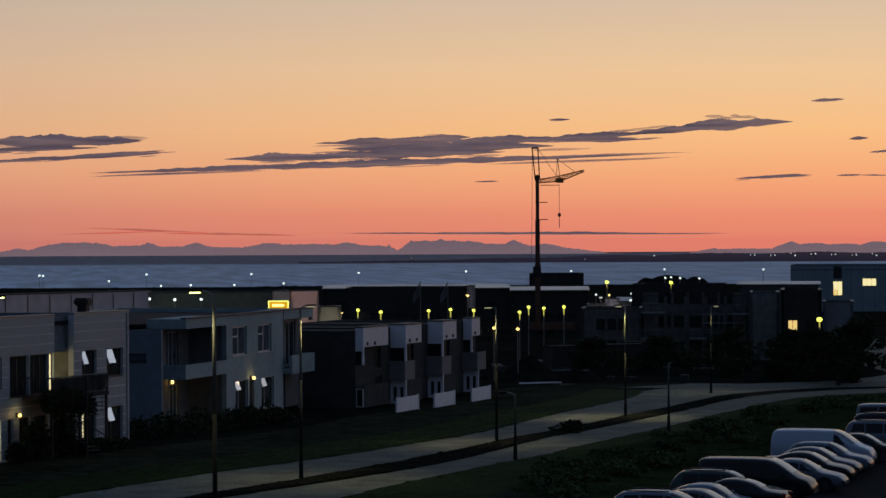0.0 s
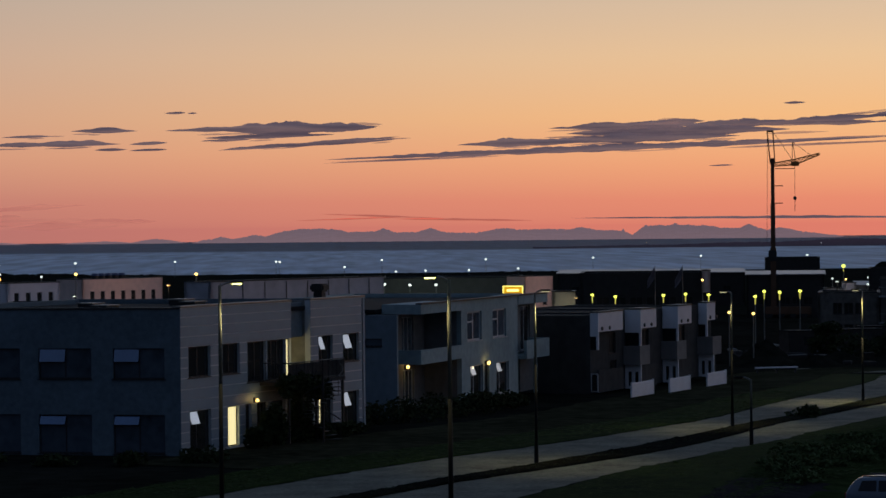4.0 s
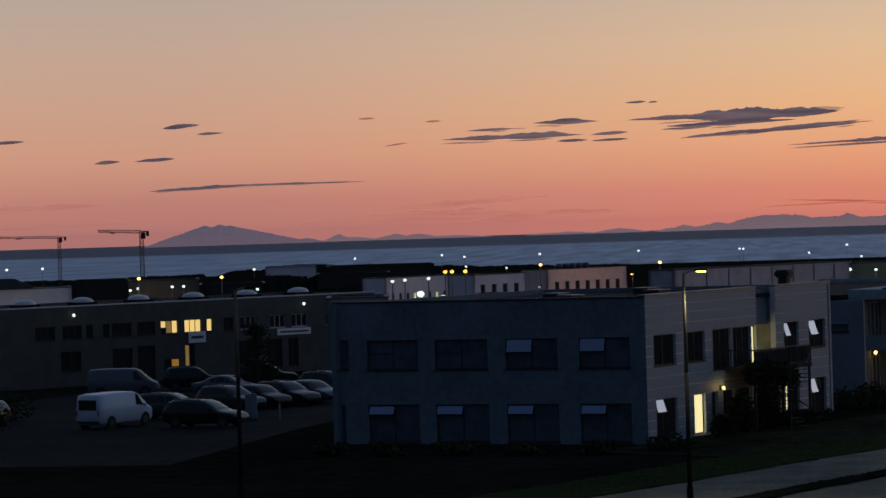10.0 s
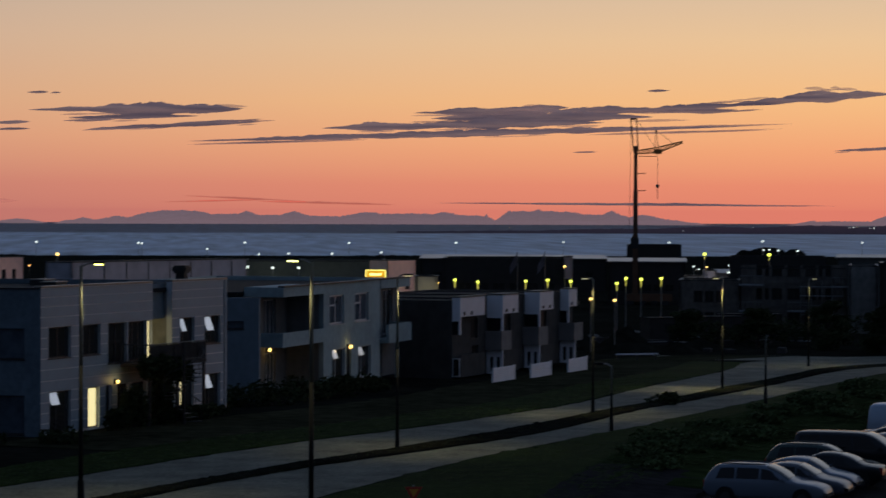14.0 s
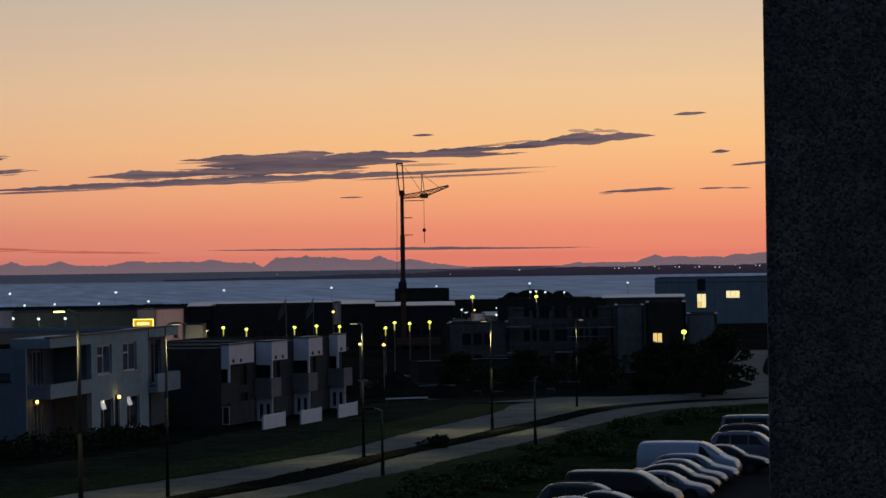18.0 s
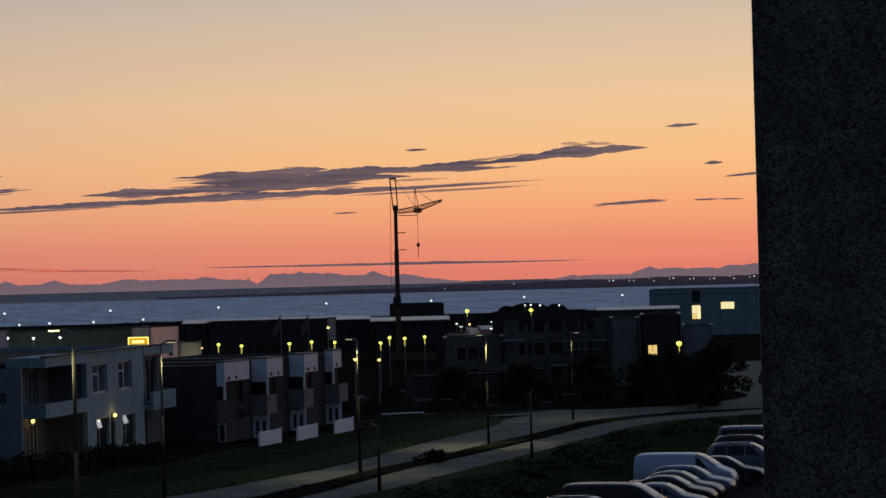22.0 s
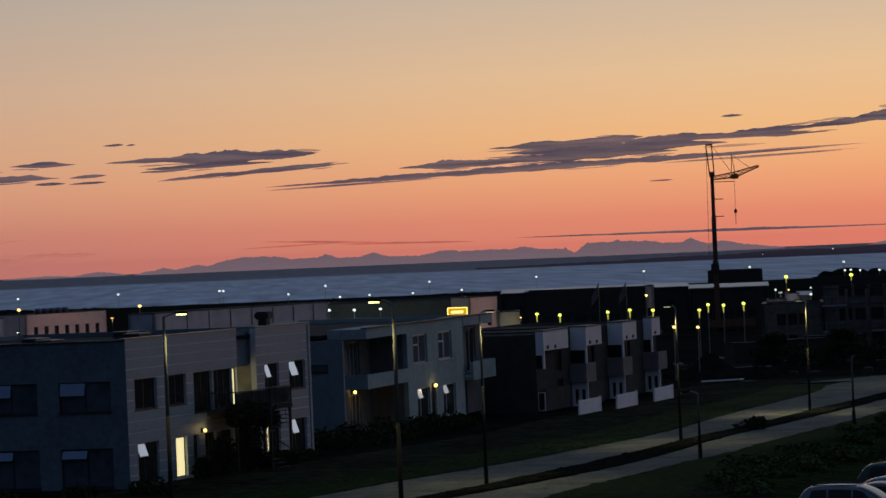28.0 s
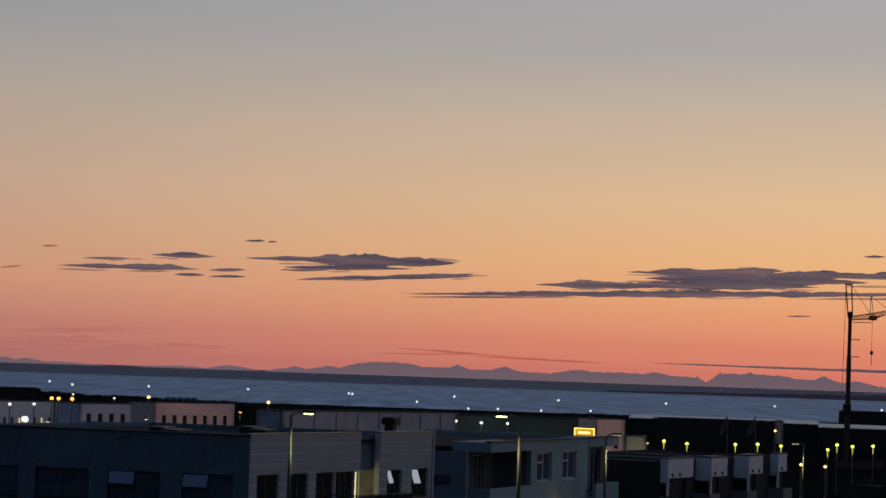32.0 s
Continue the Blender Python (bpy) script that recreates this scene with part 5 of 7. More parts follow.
cr = thing("mobile_crane", 64.57, 415.0, ground_z(64, 415), -8.8, "tall dark mobile crane with a folded lattice jib", "crane")
part("mast_section", soft_box(-0.42, 0.42, -0.4, 0.4, 1.6, 10.5, 0.08), "crane", cr)
part("mast_section", soft_box(-0.34, 0.34, -0.34, 0.34, 10.5, 17.0, 0.06), "crane", cr)
part("mast_section", soft_box(-0.27, 0.27, -0.27, 0.27, 17.0, 23.6, 0.05), "crane", cr)
part("carrier", soft_box(-1.3, 5.5, -1.3, 1.3, 0.5, 1.7, 0.15), "crane", cr)
part("machine_house", soft_box(-0.7, 0.5, -0.6, 0.6, 8.4, 10.0, 0.1), "steel_dark", cr)
for i in range(4):
    for e in (-1.25, 1.0):
        part("wheel", tubes(((-0.6 + 1.7 * i, e, 0.5), (-0.6 + 1.7 * i, e + 0.25, 0.5), 0.5), n=14), "steel_dark", cr)
jz = 22.75
part("strut", tubes(((-0.3, 0, jz), (-0.75, 0, jz + 4.85), 0.1), n=6), "crane", cr)
part("strut", tubes(((0.35, 0, jz), (0.1, 0, jz + 4.8), 0.1), n=6), "crane", cr)
part("strut_head", soft_box(-0.85, 0.2, -0.25, 0.25, jz + 4.7, jz + 4.95, 0.05), "crane", cr)
part("jib", lattice(bmesh.new(), (0.2, 0, jz - 0.1), (3.3, 0, jz + 0.25), 0.5, 0.8, 4, r=0.075), "crane_jib", cr, "lattice jib")
part("jib", lattice(bmesh.new(), (3.3, 0, jz + 0.25), (6.9, 0, jz + 1.4), 0.8, 0.25, 5, r=0.075), "crane_jib", cr, "lattice jib")
part("jib_trolley", soft_box(2.7, 3.9, -0.4, 0.4, jz - 0.35, jz + 0.35, 0.08), "crane_jib", cr)
part("king_post", tubes(((2.9, 0, jz + 0.4), (2.95, 0, jz + 3.2), 0.05), ((3.4, 0, jz + 0.4), (3.0, 0, jz + 3.2), 0.05), n=5), "crane", cr)
part("cable", tubes(((3.0, 0, jz + 3.2), (5.9, 0, jz + 1.0), 0.03), n=4), "steel_dark", cr)
part("cable", tubes(((0.1, 0, jz + 4.8), (2.9, 0, jz + 0.6), 0.03), n=4), "steel_dark", cr)
part("cable", tubes(((-0.7, 0, jz + 4.8), (-0.9, 0, 11), 0.03), n=4), "steel_dark", cr)
part("hoist_rope", tubes(((3.25, 0, jz - 0.3), (3.25, 0, jz - 4.9), 0.03), n=4), "steel_dark", cr)
hk = part("hook_block", ball(bmesh.new(), (3.25, 0, jz - 5.1), 0.26, 0.2, 0.32), "steel_dark", cr, smooth=True)
part("hook", tubes(((3.25, 0, jz - 5.4), (3.25, 0, jz - 7.0), 0.05), n=5), "steel_dark", hk)
for z in (jz - 3.3, jz - 5.85):
    part("platform", boxes((0.3, 1.5, -0.3, 0.3, z, z + 0.12)), "steel_dark", cr)
part("platform", boxes((0.4, 3.2, -0.1, 0.1, jz - 0.75, jz - 0.65)), "steel_dark", cr)


def tower_crane(x, y, h, jib, back, turn, label):
    t = thing("tower_crane", x, y, ground_z(x, y), turn, label, "crane", "far tower cranes")
    part("mast", lattice(bmesh.new(), (0, 0, 0), (0, 0, h), 1.3, 1.2, 12, Vector((0, 1, 0)), 0.12), "crane", t)
    part("jib", lattice(bmesh.new(), (0, 0, h), (-jib, 0, h + 0.6), 0.9, 0.7, 10, r=0.09), "crane", t)
    part("counter_jib", boxes((0, back, -0.5, 0.5, h - 0.1, h + 0.25)), "crane", t)
    part("counterweight", boxes((back - 0.9, back, -0.6, 0.6, h - 1.4, h - 0.1)), "steel_dark", t)
    part("trolley", boxes((-jib * 0.72, -jib * 0.62, -0.5, 0.5, h - 0.35, h + 0.1)), "steel_dark", t)
    part("cab", soft_box(-0.2, 1.3, -0.7, 0.7, h - 2.2, h - 0.2, 0.1), "steel_dark", t)
    return t


tower_crane(-206.7, 876, 18.6, 13.5, 2.4, 13, "dark tower crane with a long jib")
tower_crane(-309, 1159.5, 20.0, 25.0, 3.0, 14, "dark tower crane far by the shore")


# ---- vehicles ----
PAINT = {}


def paint(name, c):
    m = material(name, c, 0.55, metal=0.0, vary=0.06, grain=2, spec=0.15)
    m.node_tree.nodes["Principled BSDF"].inputs["Coat Weight"].default_value = 0.5
    m.node_tree.nodes["Principled BSDF"].inputs["Coat Roughness"].default_value = 0.05
    PAINT[name] = m


for n, c in (("silver", (0.15, 0.18, 0.225)), ("white", (0.46, 0.53, 0.62)), ("black", (0.012, 0.012, 0.014)), ("grey", (0.09, 0.1, 0.125)), ("blue", (0.06, 0.1, 0.18)), ("pale_blue", (0.13, 0.18, 0.25)), ("dark_green", (0.03, 0.05, 0.045)), ("red", (0.2, 0.03, 0.02))):
    paint("paint_" + n, c)
M["tyre"] = material("tyre_rubber", (0.012, 0.012, 0.012), 0.9, grain=20)
M["rim"] = material("alloy_rim", (0.06, 0.062, 0.066), 0.5, metal=0.6, vary=0.1)
M["car_glass"] = material("car_glass", (0.006, 0.007, 0.008), 0.05, vary=0.1, spec=0.35)
M["head_lens"] = material("headlight_lens", (0.2, 0.21, 0.22), 0.35, vary=0.05, spec=0.3)
M["tail_lens"] = material("tail_light_lens", (0.35, 0.02, 0.015), 0.2, vary=0.05)

# length, width, belt height, and the outline from tail to nose: (share of the length, height)
KINDS = {
    "hatchback": (4.1, 1.74, 0.92, [(0, 0.72), (0.015, 0.94), (0.04, 1.08), (0.1, 1.34), (0.18, 1.44), (0.34, 1.48), (0.5, 1.45), (0.6, 1.3), (0.72, 1.0), (0.77, 0.93), (0.9, 0.83), (0.97, 0.72), (1, 0.54)]),
    "saloon": (4.6, 1.8, 0.92, [(0, 0.68), (0.02, 0.9), (0.1, 0.98), (0.18, 1.03), (0.28, 1.27), (0.38, 1.4), (0.47, 1.44), (0.57, 1.4), (0.66, 1.22), (0.75, 0.98), (0.79, 0.92), (0.9, 0.82), (0.96, 0.72), (1, 0.54)]),
    "estate": (4.75, 1.82, 0.95, [(0, 0.78), (0.01, 1.0), (0.03, 1.17), (0.08, 1.43), (0.14, 1.53), (0.34, 1.56), (0.5, 1.53), (0.6, 1.37), (0.72, 1.03), (0.76, 0.96), (0.9, 0.86), (0.97, 0.74), (1, 0.56)]),
    "suv": (4.7, 1.86, 1.05, [(0, 0.85), (0.01, 1.1), (0.025, 1.3), (0.06, 1.6), (0.12, 1.73), (0.34, 1.76), (0.5, 1.73), (0.59, 1.55), (0.7, 1.16), (0.74, 1.08), (0.9, 0.98), (0.97, 0.84), (1, 0.62)]),
    "minivan": (5.0, 1.92, 1.08, [(0, 0.9), (0.006, 1.4), (0.02, 1.7), (0.06, 1.81), (0.36, 1.84), (0.6, 1.81), (0.7, 1.66), (0.84, 1.2), (0.88, 1.1), (0.96, 0.95), (1, 0.68)]),
    "van": (5.0, 1.94, 1.12, [(0, 0.95), (0.005, 1.5), (0.015, 1.85), (0.05, 1.98), (0.36, 2.02), (0.66, 1.98), (0.74, 1.82), (0.87, 1.24), (0.9, 1.15), (0.97, 0.98), (1, 0.7)])}
# plan: share of the length, share of the half width
PLAN = [(0, 0.84), (0.03, 0.93), (0.12, 1.0), (0.8, 0.995), (0.92, 0.94), (0.975, 0.86), (1, 0.74)]


def bend(rows, f):
    """A smooth curve through rows of (place, value)."""
    for i in range(len(rows) - 1):
        (a, p), (b_, q) = rows[i], rows[i + 1]
        if f <= b_ or i == len(rows) - 2:
            t = (f - a) / (b_ - a)
            before, after = rows[max(i - 1, 0)], rows[min(i + 2, len(rows) - 1)]
            m0 = (q - before[1]) / (b_ - before[0]) * (b_ - a) if i else q - p
            m1 = (after[1] - p) / (after[0] - a) * (b_ - a) if i < len(rows) - 2 else q - p
            lim = 3 * abs(q - p)
            m0, m1 = max(-lim, min(lim, m0)), max(-lim, min(lim, m1))
            return p * (2 * t ** 3 - 3 * t * t + 1) + m0 * (t ** 3 - 2 * t * t + t) + q * (3 * t * t - 2 * t ** 3) + m1 * (t ** 3 - t * t)


def vehicle(kind, x, y, turn, color, label, group="parked vehicles", blind=False):
    """A parked vehicle, nose towards its own +x: one drawn shell with a curved roof, glass laid on it, wheels, lights."""
    L, W, zb, line = KINDS[kind]
    sort = "van" if kind in ("van", "minivan") else "car"
    v = thing(sort, x, y, ground_z(x, y) + 0.04, turn, label, sort, group)
    p = PAINT["paint_" + color]
    hw = W / 2
    lean = 0.14 if sort == "van" else 0.3

    def ring(f):
        top, w = bend(line, f), hw * bend(PLAN, f)
        low = 0.24 + 0.16 * max(0, 1 - f / 0.06) + 0.12 * max(0, (f - 0.93) / 0.07)
        belt = min(zb, top - 0.06)
        tum = lean * (top - belt)
        return [(0.88 * w, low), (w, low + 0.16), (w, belt - 0.1), (0.985 * w, belt), (0.985 * w - tum * 0.8 - 0.01, max(belt + 0.01, top - 0.12)), (0.985 * w - tum - 0.05, max(belt + 0.02, top - 0.05)), (0.985 * w - tum - 0.2, top - 0.015), (0, top)]

    def on(f, k, e, out=0.0):
        """The shell's point at share f of the length and k along its ring, on side e, laid out by a little."""
        r = ring(f)
        i = min(int(k), 6)
        (ya, za), (yb, zb_) = r[i], r[i + 1]
        t = k - i
        n = Vector((0, zb_ - za, ya - yb)).normalized() if (ya, za) != (yb, zb_) else Vector((0, 0, 1))
        return Vector((f * L - L / 2, e * (ya + (yb - ya) * t + n.y * out), za + (zb_ - za) * t + n.z * out))

    stations = sorted({a for a, _ in line} | {i / 26 for i in range(27)})
    bm = bmesh.new()
    rings = []
    for f in stations:
        r = ring(f)
        rings.append([bm.verts.new((f * L - L / 2, -a, z)) for a, z in r] + [bm.verts.new((f * L - L / 2, a, z)) for a, z in r[-2::-1]])
    n = len(rings[0])
    for a, b_ in zip(rings, rings[1:]):
        for i in range(n):
            bm.faces.new((a[i], a[(i + 1) % n], b_[(i + 1) % n], b_[i]))
    bm.faces.new(rings[0][::-1])
    bm.faces.new(rings[-1])
    body = part("body", bm, p, v, smooth=True)

    def glass(name, f0, f1, k0, k1, sides, g0=0.0, g1=0.0):
        """A pane laid on the shell; g0 and g1 rake its two ends."""
        bm = bmesh.new()
        nf, nk = 8, 3
        grid = []
        span = [(e, k0 + (k1 - k0) * j / nk) for e in sides[:1] for j in range(nk + 1)]
        if len(sides) == 2:
            span = [(-1, k0 + (k1 - k0) * j / nk) for j in range(nk + 1)] + [(1, k1 - (k1 - k0) * j / nk) for j in range(1, nk + 1)]
        for i in range(nf + 1):
            row = []
            for e, k in span:
                u = (k - k0) / (k1 - k0)
                f = (f0 + g0 * u) + ((f1 + g1 * u) - (f0 + g0 * u)) * i / nf
                row.append(bm.verts.new(on(f, k, e, 0.012)))
            grid.append(row)
        for a, b_ in zip(grid, grid[1:]):
            for j in range(len(span) - 1):
                bm.faces.new((a[j], a[j + 1], b_[j + 1], b_[j]))
        part(name, bm, "car_glass", body, smooth=True)

    cab = [f for f, z in line if z > zb + 0.25]
    back, front = cab[0], cab[-1]
    end = [f for f, z in line if f > front][0]
    start = [f for f, z in line if f < back][-1]
    cuts = (0.8, 1.0) if blind else (0.0, 0.3, 0.66, 1.0)
    a0, a1 = back + 0.02, front + (end - front) * 0.45
    for e in (-1, 1):
        for i, (a, b_) in enumerate(zip(cuts, cuts[1:])):
            f0, f1 = a0 + (a1 - a0) * a + 0.008, a0 + (a1 - a0) * b_ - 0.008
            glass("side_window", f0, f1, 3.12, 3.95, (e,), 0.03 if i == 0 and not blind else 0.0, -0.09 if b_ == 1.0 else 0.0)
        mx = a1 * L - L / 2 - 0.1
        w = hw * 0.97
        part("mirror", soft_box(mx, mx + 0.16, min(e * w, e * (w + 0.2)), max(e * w, e * (w + 0.2)), zb + 0.0, zb + 0.15, 0.04), p, v)
    top_front = max(f for f, z in line if z > max(q for _, q in line) - 0.06)
    glass("windscreen", top_front + 0.02, end - 0.015, 4.6, 6.999, (-1, 1))
    if not blind:
        top_back = min(f for f, z in line if z > max(q for _, q in line) - 0.1)
        glass("rear_window", start + 0.35 * (back - start), max(top_back - 0.01, back), 4.6, 6.999, (-1, 1))
    wheel_r = 0.34 if kind in ("suv", "van", "minivan") else 0.31
    for fx in (0.185, 0.81):
        for e in (-1, 1):
            wx = fx * L - L / 2
            part("wheel_arch", tubes(((wx, e * (hw - 0.1), wheel_r + 0.02), (wx, e * (hw + 0.008), wheel_r + 0.02), wheel_r + 0.07), n=18), "tyre", body)
            t = part("wheel", tubes(((wx, e * (hw - 0.17), wheel_r), (wx, e * (hw + 0.02), wheel_r), wheel_r), n=18), "tyre", v)
            part("rim", tubes(((wx, e * (hw + 0.016), wheel_r), (wx, e * (hw + 0.032), wheel_r), wheel_r * 0.62), n=12), "rim", t)
    for e in (-1, 1):
        h_, w_ = bend(line, 0.95), hw * bend(PLAN, 0.95)
        part("headlight", soft_box(0.925 * L - L / 2, 0.972 * L - L / 2, e * w_ * 0.8 - 0.15, e * w_ * 0.8 + 0.15, h_ - 0.22, h_ - 0.08, 0.04), "head_lens", body)
        part("tail_light", soft_box(-L / 2 - 0.015, -L / 2 + 0.14, e * hw * 0.78 - 0.07, e * hw * 0.78 + 0.07, zb * 0.66, zb * 0.98, 0.03), "tail_lens", body)
        z_ = max(q for _, q in line)
        if kind in ("suv", "estate"):
            part("roof_rail", tubes(((0.14 * L - L / 2, e * hw * 0.66, z_), (0.5 * L - L / 2, e * hw * 0.66, z_), 0.025), n=6), "rim", v)
    part("bumper", soft_box(0.955 * L - L / 2, L / 2 + 0.03, -hw * 0.74, hw * 0.74, 0.34, 0.5, 0.05), "tyre", v)
    part("bumper", soft_box(-L / 2 - 0.04, -L / 2 + 0.12, -hw * 0.82, hw * 0.82, 0.36, 0.54, 0.05), "tyre", v)
    return v


# the row beside the overgrown bank
for kind, col, lab, x, y, turn in (
        ("estate", "silver", "silver estate car with roof rails and a long bonnet", 21.76, 106.5, -24), ("saloon", "grey", "grey saloon car with a pale bonnet", 23.1, 108.5, -23), ("saloon", "pale_blue", "pale blue saloon car parked in a row", 24.0, 110.87, -24.5),
        ("saloon", "black", "dark saloon car parked with its tail outwards", 25.6, 113.1, 156), ("estate", "dark_green", "dark green estate car set back in the row", 26.0, 115.6, -24), ("minivan", "black", "dark passenger van with side windows", 27.9, 118.4, -25),
        ("saloon", "silver", "silver saloon car parked in a row", 30.6, 122.6, -24), ("saloon", "black", "black saloon car parked in a row", 32.0, 126.6, -23), ("saloon", "grey", "grey saloon car with a pale bonnet", 33.1, 129.4, -24), ("hatchback", "pale_blue", "pale blue hatchback car parked in a row", 34.6, 131.9, -25),
        ("minivan", "white", "white delivery van with blank sides", 35.2, 135.3, -24), ("saloon", "black", "black saloon car parked in a row", 37.7, 138.0, -24), ("suv", "silver", "silver off-road car parked in a row", 40.6, 142.5, -23), ("suv", "black", "black off-road car with pale roof rails", 42.6, 148.5, -24), ("van", "silver", "silver van at the end of the row", 44.3, 153.0, -24)):
    vehicle(kind, x, y, turn, col, lab, "vehicles parked in a row", col == "white")
# the yard by the workshop
yard_van = vehicle("van", -38.9, 157.0, 66, "white", "white delivery van seen from behind", "vehicles in the yard", True)
part("rear_window", soft_box(-2.53, -2.47, -0.62, 0.62, 1.1, 1.68, 0.02, 1), "glass", yard_van, "dark rear window")
vehicle("estate", -33.2, 155.0, -16, "black", "black estate car with a glossy bonnet", "vehicles in the yard")
vehicle("estate", -37.2, 164.3, -8, "dark_green", "dark green estate car behind the van", "vehicles in the yard")
for kind, x, y, turn, col, lab in (
        ("estate", -35.3, 172.4, -33, "dark_green", "dark estate car in the yard"), ("hatchback", -33.9, 174.8, -33, "black", "black hatchback car in the yard"),
        ("estate", -32.7, 177.3, -34, "black", "black estate car in the yard"), ("hatchback", -31.4, 179.8, -33, "grey", "grey hatchback car in the yard"),
        ("suv", -31.4, 187.2, -26, "dark_green", "dark green off-road car in the yard"), ("saloon", -39.9, 193.0, -12, "grey", "grey saloon car by the workshop"),
        ("suv", -44.2, 203.0, 12, "black", "black off-road car by the workshop"), ("suv", -39.4, 206.4, 8, "black", "black off-road car by the workshop")):
    vehicle(kind, x, y, turn, col, lab, "vehicles in the yard")
vehicle("van", -47.6, 195.0, 8, "grey", "grey van parked before the workshop", "vehicles in the yard", True)
vehicle("estate", -48.5, 160.5, 165, "dark_green", "dark green estate car at the yard's edge", "vehicles in the yard")


# ---- details of the office building ----
M["board"] = material("grey_board", (0.232, 0.3, 0.352), 0.5, vary=0.15, grain=1.2)
LEVELS = [0.1, 0.6, 1.1, 1.6, 2.1, 2.63, 3.17, 3.7, 4.2, 4.7, 5.2, 5.7, 6.2, 6.65, 7.1]


def cladding(parent, m, length, holes):
    """Horizontal boards between the openings, with open joints."""
    for z0, z1 in zip(LEVELS, LEVELS[1:]):
        cuts = sorted((h[0], h[1]) for h in holes if h[2] < z1 - 0.01 and h[3] > z0 + 0.01)
        x = 0.0
        for a, b_ in cuts + [(length, length)]:
            if a - x > 0.08:
                part("cladding_board", boxes((x + 0.004, a - 0.004, -0.03, -0.002, z0 + 0.025, z1 - 0.025)), "board", parent).matrix_basis = m
            x = max(x, b_)


cladding(b1, F, 11.36, fr_holes)
cladding(b1, fb, 6.4, fb_holes)


def rail(parent, x0, x1, y0, y1, z, h, n, mat="frame_dark"):
    """A railing with a top rail, posts and thin bars."""
    a, b_ = Vector((x0, y0, z)), Vector((x1, y1, z))
    up = Vector((0, 0, h))
    part("top_rail", tubes((a + up, b_ + up, 0.035), n=6), mat, parent)
    part("bottom_rail", tubes((a + up * 0.1, b_ + up * 0.1, 0.02), n=6), mat, parent)
    for i in range(n + 1):
        p = a.lerp(b_, i / n)
        part("bar", tubes((p, p + up, 0.035 if i % 6 == 0 else 0.016), n=5), mat, parent)


part("balcony_slab", boxes((7.9, 14.2, -1.7, -0.04, 2.95, 3.13)), "render_dark", b1, "dark balcony slab").matrix_basis = F
for x in (8.0, 11.0, 14.0):
    part("post", boxes((x, x + 0.12, -1.66, -1.54, 0, 2.95)), "steel_dark", b1).matrix_basis = F
front_rail = thing("balcony_railing", -7.5, 135.8, 3.13, math.degrees(math.atan2(17.7, 9.0)), "dark steel railing on the office balcony", "railing")
rail(front_rail, 7.95, 14.15, -1.65, -1.65, 0, 0.95, 42)
part("infill", boxes((7.98, 14.12, -1.63, -1.6, 0.06, 0.88)), "render_black", front_rail, "dark infill board")
rail(front_rail, 7.95, 7.95, -1.65, -0.06, 0, 0.95, 6)
# spiral stair
st = thing("spiral_staircase", -7.5 + 0.453 * 9.4 + 0.891 * 2.85, 135.8 + 0.891 * 9.4 - 0.453 * 2.85, 0, 20, "dark steel spiral staircase beside the balcony", "staircase")
part("pole", tubes(((0, 0, 0), (0, 0, 4.2), 0.07), n=10), "steel_dark", st)
for i in range(16):
    a0, a1 = radians(24 * i), radians(24 * i + 22)
    z = 0.19 * (i + 1)
    bm = bmesh.new()
    vs = []
    for zz in (z - 0.03, z):
        vs.append([bm.verts.new((r * math.cos(a), r * math.sin(a), zz)) for r, a in ((0.08, a0), (1.05, a0), (1.05, a1), (0.08, a1))])
    bm.faces.new(vs[0][::-1])
    bm.faces.new(vs[1])
    for k in range(4):
        bm.faces.new((vs[0][k], vs[0][(k + 1) % 4], vs[1][(k + 1) % 4], vs[1][k]))
    part("tread", bm, "steel_dark", st)
    am = (a0 + a1) / 2
    part("baluster", tubes(((1.02 * math.cos(am), 1.02 * math.sin(am), z), (1.02 * math.cos(am), 1.02 * math.sin(am), z + 0.95), 0.014), n=5), "steel_dark", st)
bm = bmesh.new()
pts = [Vector((1.02 * math.cos(radians(24 * i + 11)), 1.02 * math.sin(radians(24 * i + 11)), 0.19 * (i + 1) + 0.95)) for i in range(16)]
for p, q in zip(pts, pts[1:]):
    tube(bm, p, q, 0.03, n=6)
part("handrail", bm, "steel_dark", st)


def wall_lamp(m, x, z, mat, label, watts, r=0.11, color=(1.0, 0.66, 0.25)):
    """A small lit lamp fixed to a facade."""
    p = m @ Vector((x, -0.12, z))
    s = thing("wall_lamp", p.x, p.y, p.z, math.degrees(m.to_euler().z), label, "wall lamp", "lamps on the house fronts")
    part("bracket", boxes((-0.05, 0.05, 0.0, 0.12, -0.12, 0.14)), "steel_dark", s)
    part("globe", ball(bmesh.new(), (0, -0.12, 0), r), mat, s, smooth=True)
    if watts:
        d = bpy.data.lights.new("wall_light", "POINT")
        d.energy, d.color, d.shadow_soft_size = watts, color, 0.1
        q = m @ Vector((x, -0.42, z))
        new("wall_light", d).matrix_basis = pose(q.x, q.y, q.z + 0.1)


W1 = Matrix.Translation((-7.5, 135.8, 0)) @ F
W2 = Matrix.Translation((3.1, 160.5, ground_z(3, 160.5))) @ F2
wall_lamp(W1, 7.25, 2.25, "lamp_warm", "warm lit lamp over the office door", 4, 0.09)
wall_lamp(W2 @ Matrix.Translation((0, 2.4, 0)), 9.1, 2.6, "lamp_warm", "warm lit lamp under the balcony", 6)
wall_lamp(W2 @ Matrix.Translation((12.9, 0, 0)), 4.75, 2.45, "lamp_warm", "warm lit lamp beside the house door", 3, 0.12)
